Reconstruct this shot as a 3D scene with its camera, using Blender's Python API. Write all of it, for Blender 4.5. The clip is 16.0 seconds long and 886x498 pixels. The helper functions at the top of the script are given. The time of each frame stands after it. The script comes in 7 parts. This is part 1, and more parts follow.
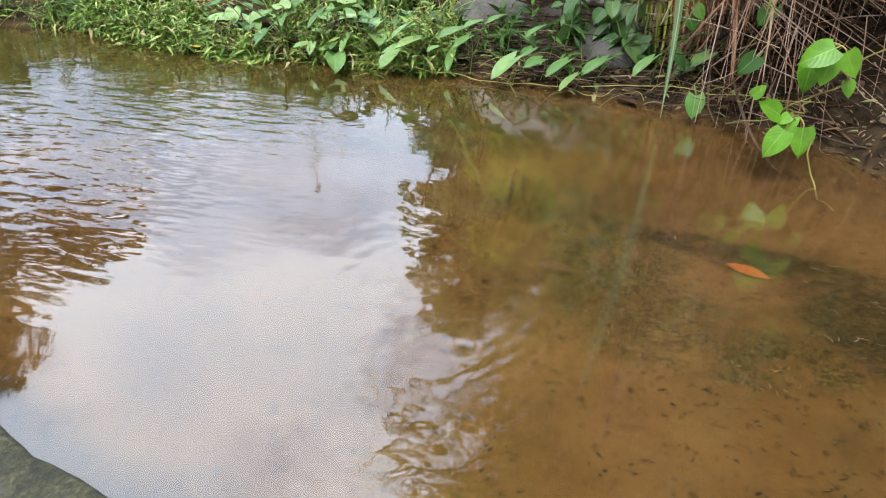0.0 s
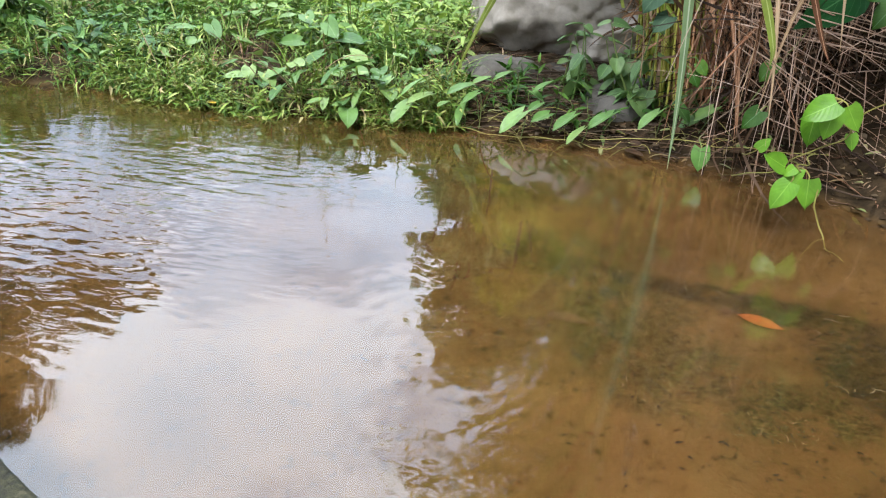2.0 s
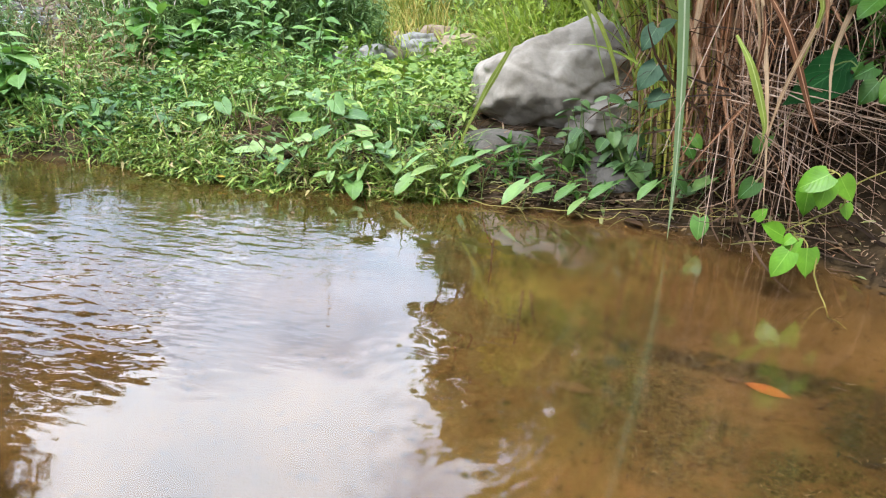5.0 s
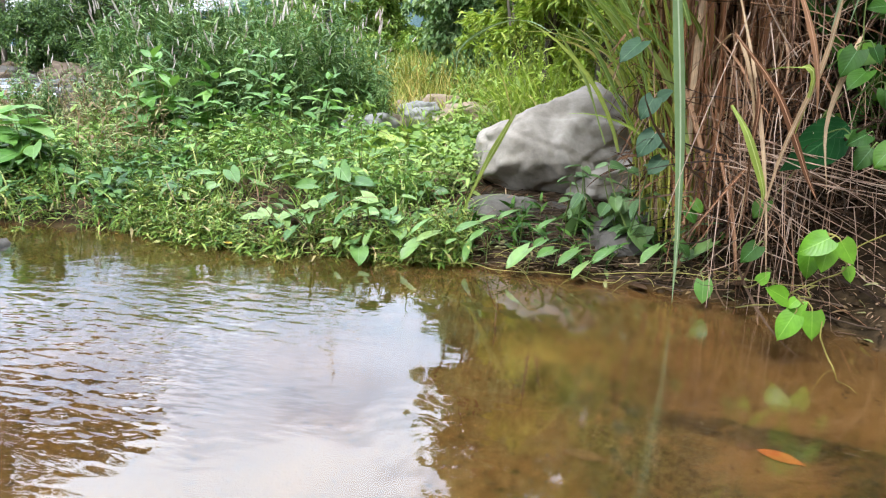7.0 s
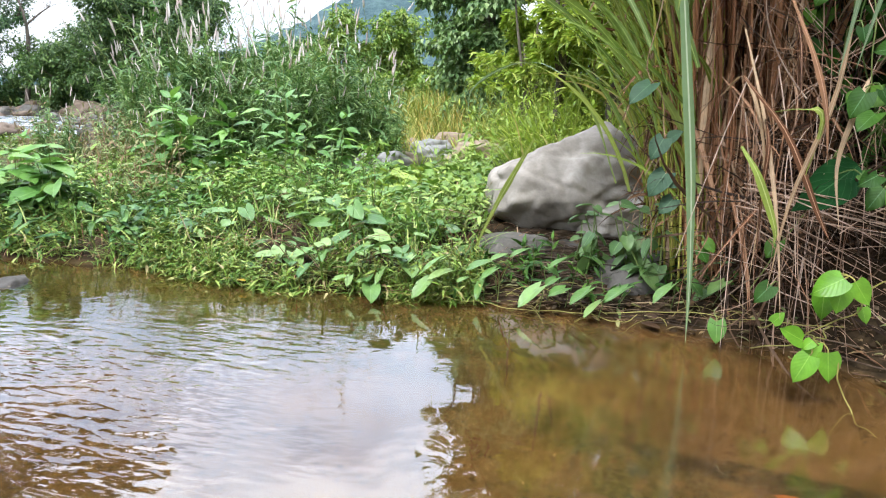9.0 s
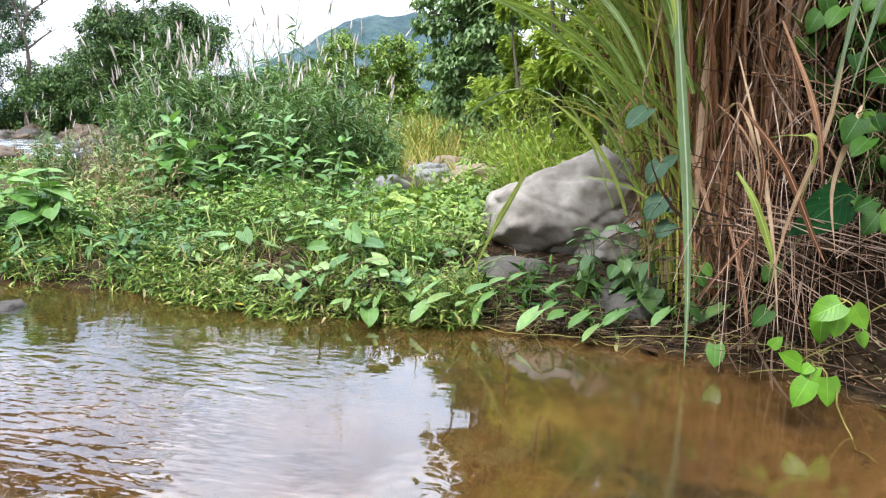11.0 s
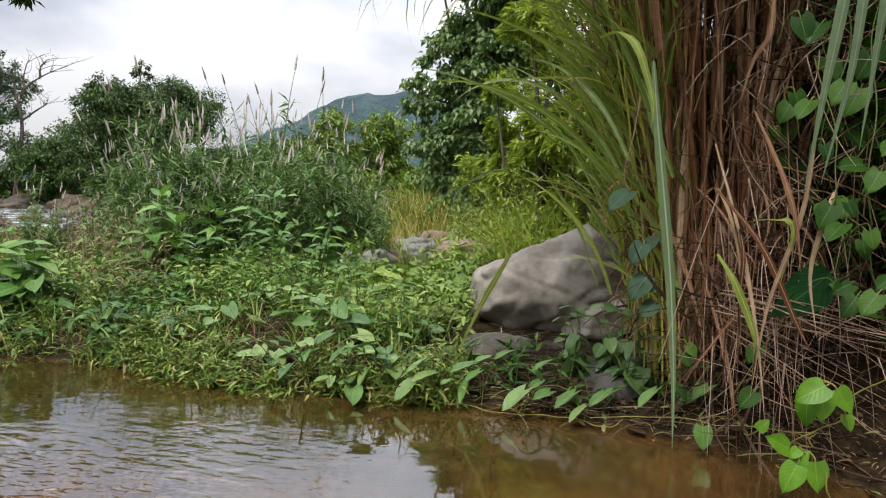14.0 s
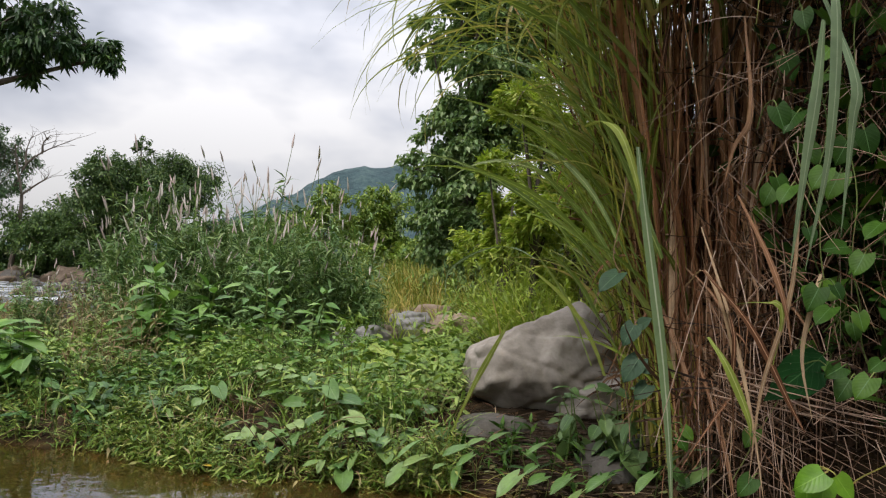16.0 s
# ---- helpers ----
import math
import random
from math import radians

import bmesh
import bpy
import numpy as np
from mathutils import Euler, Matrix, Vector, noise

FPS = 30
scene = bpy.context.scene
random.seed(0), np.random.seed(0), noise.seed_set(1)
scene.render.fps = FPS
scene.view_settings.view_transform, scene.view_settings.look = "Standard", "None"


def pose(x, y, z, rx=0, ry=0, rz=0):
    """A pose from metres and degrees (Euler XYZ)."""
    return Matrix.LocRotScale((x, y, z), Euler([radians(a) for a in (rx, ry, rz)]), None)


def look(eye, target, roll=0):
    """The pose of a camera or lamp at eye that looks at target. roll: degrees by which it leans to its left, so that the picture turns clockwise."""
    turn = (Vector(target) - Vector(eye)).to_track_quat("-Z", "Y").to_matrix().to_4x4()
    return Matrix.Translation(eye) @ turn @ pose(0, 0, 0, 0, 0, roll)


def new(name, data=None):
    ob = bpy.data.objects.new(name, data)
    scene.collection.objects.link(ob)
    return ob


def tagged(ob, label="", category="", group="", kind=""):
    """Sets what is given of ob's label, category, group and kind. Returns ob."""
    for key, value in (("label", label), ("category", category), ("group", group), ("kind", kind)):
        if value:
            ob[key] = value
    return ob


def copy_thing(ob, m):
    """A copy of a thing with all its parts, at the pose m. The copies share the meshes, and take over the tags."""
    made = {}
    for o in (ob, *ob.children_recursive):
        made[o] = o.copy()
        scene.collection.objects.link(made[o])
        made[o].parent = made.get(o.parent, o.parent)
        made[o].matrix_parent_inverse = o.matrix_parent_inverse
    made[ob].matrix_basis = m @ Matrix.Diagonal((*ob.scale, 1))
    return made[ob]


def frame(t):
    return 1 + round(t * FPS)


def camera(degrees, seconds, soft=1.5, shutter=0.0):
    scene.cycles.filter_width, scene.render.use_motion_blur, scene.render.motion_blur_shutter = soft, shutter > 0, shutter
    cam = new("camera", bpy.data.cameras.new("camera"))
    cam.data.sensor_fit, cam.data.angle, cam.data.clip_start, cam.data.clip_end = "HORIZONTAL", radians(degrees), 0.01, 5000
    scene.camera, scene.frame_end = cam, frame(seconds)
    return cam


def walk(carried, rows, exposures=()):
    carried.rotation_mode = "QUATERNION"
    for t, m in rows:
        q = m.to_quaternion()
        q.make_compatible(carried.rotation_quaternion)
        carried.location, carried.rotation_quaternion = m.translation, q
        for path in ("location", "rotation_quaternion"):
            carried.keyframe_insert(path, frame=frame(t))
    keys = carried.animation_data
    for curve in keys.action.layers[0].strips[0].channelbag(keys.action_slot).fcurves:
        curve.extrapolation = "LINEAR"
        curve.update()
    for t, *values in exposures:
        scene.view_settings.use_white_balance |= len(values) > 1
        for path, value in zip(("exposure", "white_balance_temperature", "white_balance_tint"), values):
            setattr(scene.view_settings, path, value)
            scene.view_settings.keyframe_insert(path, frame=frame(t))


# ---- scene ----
cam = camera(68.3, 16.0, 1.2)
PATH = [
    (0, (0.15, 0.147, 0.804), (0.109, 1.857, -0.234), 1.9),
    (0.5, (0.147, 0.144, 0.807), (0.094, 1.88, -0.184), 1.6),
    (1, (0.141, 0.138, 0.811), (0.073, 1.897, -0.139), 1.1),
    (1.5, (0.134, 0.127, 0.818), (0.052, 1.905, -0.092), 0.8),
    (2, (0.132, 0.131, 0.819), (0.067, 1.913, -0.088), 1.4),
    (2.5, (0.127, 0.129, 0.82), (0.07, 1.915, -0.078), 1.1),
    (3, (0.135, 0.128, 0.816), (0.067, 1.929, -0.051), 1.0),
    (5.5, (0.115, 0.104, 0.84), (0.038, 1.987, 0.17), 0.9),
    (6, (0.113, 0.099, 0.845), (0.027, 1.999, 0.225), 0.6),
    (6.5, (0.111, 0.093, 0.849), (0.02, 2.008, 0.277), 0.5),
    (7, (0.109, 0.092, 0.849), (0.022, 2.017, 0.315), 0.5),
    (7.5, (0.112, 0.091, 0.852), (0.03, 2.023, 0.34), 0.5),
    (8, (0.111, 0.092, 0.852), (0.024, 2.027, 0.357), 0.6),
    (8.5, (0.112, 0.092, 0.856), (0.004, 2.032, 0.384), 0.6),
    (9, (0.109, 0.084, 0.863), (-0.016, 2.034, 0.434), 0.4),
    (11.5, (0.107, 0.078, 0.872), (-0.011, 2.045, 0.533), 0.4),
    (12, (0.107, 0.074, 0.873), (-0.011, 2.047, 0.568), 0.4),
    (12.5, (0.109, 0.076, 0.873), (0.002, 2.054, 0.595), 0.5),
    (13, (0.112, 0.079, 0.878), (0.03, 2.064, 0.647), 1.0),
    (13.5, (0.111, 0.073, 0.883), (0.032, 2.064, 0.702), 0.9),
    (14, (0.107, 0.067, 0.891), (0.025, 2.061, 0.751), 1.1),
    (14.5, (0.109, 0.071, 0.903), (0.013, 2.067, 0.801), 0.6),
    (15, (0.119, 0.074, 0.921), (0.036, 2.072, 0.885), 0.5),
    (15.5, (0.119, 0.066, 0.928), (0.047, 2.065, 0.964), 0.9),
    (16, (0.124, 0.061, 0.932), (0.051, 2.058, 1.008), 0.9),
]
walk(cam, [(t, look(eye, target, roll)) for t, eye, target, roll in PATH],
     [(0, 1.30, 6070, 9), (3, 1.40, 6070, 9), (7, 1.54, 6070, 9), (9, 1.54, 6070, 10), (11.5, 1.42, 6110, 11), (12.5, 0.93, 6280, 10), (13.5, 0.65, 6560, 11), (14.5, 0.48, 6660, 12), (16, 0.36, 6760, 13)])

# ---- world and light ----
def world():
    w = bpy.data.worlds.new("overcast_sky")
    scene.world = w
    w.use_nodes = True
    nt = w.node_tree
    nt.nodes.clear()
    out = nt.nodes.new("ShaderNodeOutputWorld")
    bg = nt.nodes.new("ShaderNodeBackground")
    sky = nt.nodes.new("ShaderNodeTexSky")
    sky.sky_type = "NISHITA"
    sky.sun_disc = False
    sky.sun_elevation, sky.sun_rotation = radians(59), radians(203)
    dim = nt.nodes.new("ShaderNodeVectorMath")
    dim.operation = "SCALE"
    dim.inputs["Scale"].default_value = 0.12
    nt.links.new(sky.outputs[0], dim.inputs[0])
    co = nt.nodes.new("ShaderNodeTexCoord")
    mp = nt.nodes.new("ShaderNodeMapping")
    mp.inputs["Scale"].default_value = (1.5, 1.5, 3.0)
    mp.inputs["Location"].default_value = (0.35, 0.2, 0.5)
    nt.links.new(co.outputs["Generated"], mp.inputs[0])
    nz = nt.nodes.new("ShaderNodeTexNoise")
    nz.inputs["Scale"].default_value = 1.25
    nz.inputs["Detail"].default_value = 5
    nz.inputs["Roughness"].default_value = 0.5
    nt.links.new(mp.outputs[0], nz.inputs["Vector"])
    rp = nt.nodes.new("ShaderNodeValToRGB")
    e = rp.color_ramp.elements
    e[0].position, e[0].color = 0.39, (0.37, 0.41, 0.49, 1)
    e[1].position, e[1].color = 0.57, (0.98, 1.0, 1.03, 1)
    mid = e.new(0.475)
    mid.color = (0.65, 0.69, 0.77, 1)
    nt.links.new(nz.outputs[0], rp.inputs[0])
    mx = nt.nodes.new("ShaderNodeMix")
    mx.data_type = "RGBA"
    mx.inputs["Factor"].default_value = 0.9
    nt.links.new(dim.outputs[0], mx.inputs["A"])
    nt.links.new(rp.outputs[0], mx.inputs["B"])
    # an overcast dome is brighter overhead than at the horizon
    sp = nt.nodes.new("ShaderNodeSeparateXYZ")
    nt.links.new(co.outputs["Generated"], sp.inputs[0])
    up = nt.nodes.new("ShaderNodeMath")
    up.operation = "MULTIPLY_ADD"
    nt.links.new(sp.outputs[2], up.inputs[0])
    up.inputs[1].default_value, up.inputs[2].default_value = 1.72, 0.46
    nt.links.new(mx.outputs["Result"], bg.inputs["Color"])
    st = nt.nodes.new("ShaderNodeMath")
    st.operation = "MULTIPLY"
    nt.links.new(up.outputs[0], st.inputs[0])
    st.inputs[1].default_value = 0.95
    nt.links.new(st.outputs[0], bg.inputs["Strength"])
    nt.links.new(bg.outputs[0], out.inputs[0])


world()
sun = new("sun", bpy.data.lights.new("sun", "SUN"))
sun.data.energy, sun.data.angle, sun.data.color = 1.5, radians(16), (1.0, 0.97, 0.92)
sun.matrix_world = look((-2.6, -3.6, 11), (0, 2.5, 0))


# ---- materials ----
def node(nt, kind, **values):
    n = nt.nodes.new(kind)
    for k, v in values.items():
        n.inputs[k.replace("_", " ")].default_value = v
    return n


def blank(name):
    m = bpy.data.materials.new(name)
    m.use_nodes = True
    nt = m.node_tree
    nt.nodes.clear()
    return m, nt, nt.nodes.new("ShaderNodeOutputMaterial")


def ramp(nt, src, stops):
    r = nt.nodes.new("ShaderNodeValToRGB")
    e = r.color_ramp.elements
    while len(e) > 2:
        e.remove(e[-1])
    for i, (p, c) in enumerate(stops):
        el = e[i] if i < 2 else e.new(p)
        el.position, el.color = p, (*c, 1)
    nt.links.new(src, r.inputs[0])
    return r.outputs[0]


def math_n(nt, op, a, b=None, clamp=False):
    n = nt.nodes.new("ShaderNodeMath")
    n.operation, n.use_clamp = op, clamp
    for i, v in enumerate((a, b)):
        if v is None:
            continue
        if isinstance(v, (int, float)):
            n.inputs[i].default_value = v
        else:
            nt.links.new(v, n.inputs[i])
    return n.outputs[0]


def mix(nt, fac, a, b, how="MIX"):
    n = nt.nodes.new("ShaderNodeMix")
    n.data_type, n.blend_type = "RGBA", how
    for key, v in (("Factor", fac), ("A", a), ("B", b)):
        if isinstance(v, (int, float)):
            n.inputs[key].default_value = v
        elif isinstance(v, tuple):
            n.inputs[key].default_value = (*v, 1)
        else:
            nt.links.new(v, n.inputs[key])
    return n.outputs["Result"]


def noise_n(nt, vec, scale, detail=4, rough=0.55, stretch=None):
    if stretch:
        mp = nt.nodes.new("ShaderNodeMapping")
        mp.inputs["Scale"].default_value = stretch
        nt.links.new(vec, mp.inputs[0])
        vec = mp.outputs[0]
    n = node(nt, "ShaderNodeTexNoise", Scale=scale, Detail=detail, Roughness=rough)
    nt.links.new(vec, n.inputs["Vector"])
    return n.outputs[0]


def bump(nt, height, strength, distance=0.01):
    b = node(nt, "ShaderNodeBump", Strength=strength, Distance=distance)
    nt.links.new(height, b.inputs["Height"])
    return b.outputs[0]


def position(nt):
    return nt.nodes.new("ShaderNodeNewGeometry").outputs["Position"]


def leaf_mat(name, stops, trans=0.3, rough=0.45, rib=0.0, rib_color=(0.5, 0.55, 0.35), vein=0.0, spec=0.36, blotch=0.45):
    """Leaf tissue: colour by leaf, blotches, a paler midrib, light that comes through."""
    m, nt, out = blank(name)
    geo = nt.nodes.new("ShaderNodeNewGeometry")
    info = nt.nodes.new("ShaderNodeObjectInfo")
    fac = math_n(nt, "FRACT", math_n(nt, "ADD", geo.outputs["Random Per Island"], info.outputs["Random"]))
    col = ramp(nt, fac, [(p, tuple(0.88 * v for v in c)) for p, c in stops])
    nz = noise_n(nt, geo.outputs["Position"], 28, 3)
    col = mix(nt, blotch, col, mix(nt, 1.0, col, ramp(nt, nz, [(0.3, (0.55, 0.55, 0.5)), (0.7, (1.35, 1.3, 1.1))]), "MULTIPLY"))
    uv = nt.nodes.new("ShaderNodeUVMap")
    sep = nt.nodes.new("ShaderNodeSeparateXYZ")
    nt.links.new(uv.outputs[0], sep.inputs[0])
    off = math_n(nt, "ABSOLUTE", math_n(nt, "SUBTRACT", sep.outputs[0], 0.5))
    height = None
    if rib:
        line = math_n(nt, "LESS_THAN", off, rib)
        col = mix(nt, math_n(nt, "MULTIPLY", line, 0.75), col, rib_color)
        height = line
    if vein:
        wave = math_n(nt, "SINE", math_n(nt, "MULTIPLY", math_n(nt, "SUBTRACT", sep.outputs[1], math_n(nt, "MULTIPLY", off, 0.8)), 44.0))
        thin = math_n(nt, "GREATER_THAN", wave, 0.955)
        col = mix(nt, math_n(nt, "MULTIPLY", thin, vein), col, rib_color)
        height = wave
    p = node(nt, "ShaderNodeBsdfPrincipled", Roughness=rough)
    p.inputs["Specular IOR Level"].default_value = spec
    nt.links.new(col, p.inputs["Base Color"])
    if height is not None:
        nt.links.new(bump(nt, height, 0.12, 0.002), p.inputs["Normal"])
    tr = nt.nodes.new("ShaderNodeBsdfTranslucent")
    nt.links.new(mix(nt, 1.0, col, (1.25, 1.3, 0.75), "MULTIPLY"), tr.inputs[0])
    ms = nt.nodes.new("ShaderNodeMixShader")
    ms.inputs[0].default_value = trans * 0.55
    nt.links.new(p.outputs[0], ms.inputs[1])
    nt.links.new(tr.outputs[0], ms.inputs[2])
    nt.links.new(ms.outputs[0], out.inputs[0])
    return m


def plain_mat(name, stops, scale=8.0, rough=0.85, bump_s=0.4, bump_d=0.01, stretch=None, island=0.0, spec=0.3, fine=6.0):
    """Bark, straw, stone and soil: two scales of noise, relief."""
    m, nt, out = blank(name)
    geo = nt.nodes.new("ShaderNodeNewGeometry")
    co = nt.nodes.new("ShaderNodeTexCoord")
    big = noise_n(nt, co.outputs["Object"], scale, 5, 0.6, stretch)
    small = noise_n(nt, co.outputs["Object"], scale * fine, 4, 0.65, stretch)
    f = math_n(nt, "ADD", math_n(nt, "MULTIPLY", big, 0.65), math_n(nt, "MULTIPLY", small, 0.35))
    if island:
        info = nt.nodes.new("ShaderNodeObjectInfo")
        r = math_n(nt, "FRACT", math_n(nt, "ADD", geo.outputs["Random Per Island"], info.outputs["Random"]))
        f = math_n(nt, "ADD", math_n(nt, "MULTIPLY", f, 1 - island), math_n(nt, "MULTIPLY", r, island))
    p = node(nt, "ShaderNodeBsdfPrincipled", Roughness=rough)
    p.inputs["Specular IOR Level"].default_value = spec
    nt.links.new(ramp(nt, f, stops), p.inputs["Base Color"])
    nt.links.new(bump(nt, f, bump_s, bump_d), p.inputs["Normal"])
    nt.links.new(p.outputs[0], out.inputs[0])
    return m


def ground_mat():
    """Ochre silt with weed under water, dark soil with litter above it."""
    m, nt, out = blank("silt_and_soil")
    pos = position(nt)
    sep = nt.nodes.new("ShaderNodeSeparateXYZ")
    nt.links.new(pos, sep.inputs[0])
    n1 = noise_n(nt, pos, 2.6, 6, 0.6)
    n2 = noise_n(nt, pos, 38, 5, 0.7)
    n3 = noise_n(nt, pos, 11, 5, 0.65)
    silt = ramp(nt, n1, [(0.3, (0.072, 0.041, 0.013)), (0.5, (0.114, 0.066, 0.021)), (0.72, (0.160, 0.096, 0.034))])
    specks = ramp(nt, n2, [(0.33, (0.25, 0.23, 0.2)), (0.44, (1, 1, 1))])
    silt = mix(nt, 0.75, silt, specks, "MULTIPLY")
    def oval(cx, cy, rx, ry, shear):
        """1 at the middle of a sheared oval, 0 at its rim."""
        px = math_n(nt, "DIVIDE", math_n(nt, "SUBTRACT", sep.outputs[0], cx), rx)
        lean = math_n(nt, "MULTIPLY", math_n(nt, "SUBTRACT", sep.outputs[0], cx), shear)
        py = math_n(nt, "DIVIDE", math_n(nt, "ADD", math_n(nt, "SUBTRACT", sep.outputs[1], cy), lean), ry)
        rr = math_n(nt, "ADD", math_n(nt, "MULTIPLY", px, px), math_n(nt, "MULTIPLY", py, py))
        return math_n(nt, "SUBTRACT", 1.0, rr, True)

    # weed: a broad mat towards the right bank, an arm into the pool, a dark strand along its edge
    patchy = math_n(nt, "MULTIPLY", math_n(nt, "SUBTRACT", math_n(nt, "ADD", math_n(nt, "MULTIPLY", n3, 0.6), math_n(nt, "MULTIPLY", n2, 0.4)), 0.50), 14.0)
    n4 = noise_n(nt, pos, 95, 4, 0.7)
    mat_ = math_n(nt, "MAXIMUM", oval(0.57, 1.52, 0.22, 0.38, 0.3), math_n(nt, "MULTIPLY", oval(0.84, 1.22, 0.28, 0.11, 0.1), 0.7))
    arm = oval(0.45, 1.88, 0.22, 0.17, 0.15)
    strand = math_n(nt, "MAXIMUM", oval(0.90, 1.61, 0.44, 0.075, 0.5), math_n(nt, "MULTIPLY", oval(1.12, 1.30, 0.2, 0.25, 0.3), 0.9))
    weed = math_n(nt, "MAXIMUM", math_n(nt, "MULTIPLY", mat_, 1.3), math_n(nt, "MULTIPLY", arm, 1.0))
    weed = math_n(nt, "MAXIMUM", weed, math_n(nt, "MULTIPLY", oval(-1.3, 2.85, 2.1, 0.6, 0.22), 1.6))
    weed = math_n(nt, "MULTIPLY", weed, math_n(nt, "ADD", 1.0, patchy), True)
    dark = math_n(nt, "MULTIPLY", strand, math_n(nt, "ADD", 1.5, patchy), True)
    weed = math_n(nt, "MAXIMUM", weed, dark)
    weed_c = ramp(nt, n4, [(0.40, (0.008, 0.008, 0.003)), (0.5, (0.042, 0.038, 0.009)), (0.60, (0.110, 0.084, 0.026))])
    weed_c = mix(nt, math_n(nt, "MULTIPLY", dark, 0.75), weed_c, mix(nt, 1.0, weed_c, (0.5, 0.5, 0.5), "MULTIPLY"))
    bed = mix(nt, math_n(nt, "MULTIPLY", weed, 0.72), silt, weed_c)
    soil = ramp(nt, n3, [(0.3, (0.012, 0.008, 0.004)), (0.5, (0.030, 0.020, 0.010)), (0.7, (0.075, 0.050, 0.028))])
    soil = mix(nt, 0.6, soil, ramp(nt, n2, [(0.35, (0.5, 0.5, 0.5)), (0.7, (1.5, 1.45, 1.2))]), "MULTIPLY")
    far = ramp(nt, n1, [(0.3, (0.045, 0.065, 0.02)), (0.7, (0.11, 0.115, 0.04))])
    away = math_n(nt, "MULTIPLY", math_n(nt, "SUBTRACT", sep.outputs[1], 5.0), 0.4, True)
    land = mix(nt, away, soil, far)
    dry = math_n(nt, "MULTIPLY", math_n(nt, "ADD", sep.outputs[2], math_n(nt, "MULTIPLY", n3, 0.03)), 30.0, True)
    p = node(nt, "ShaderNodeBsdfPrincipled", Roughness=0.95)
    p.inputs["Specular IOR Level"].default_value = 0.15
    nt.links.new(mix(nt, dry, bed, land), p.inputs["Base Color"])
    nt.links.new(bump(nt, math_n(nt, "ADD", n3, math_n(nt, "MULTIPLY", n2, 0.5)), 0.5, 0.02), p.inputs["Normal"])
    nt.links.new(p.outputs[0], out.inputs[0])
    return m


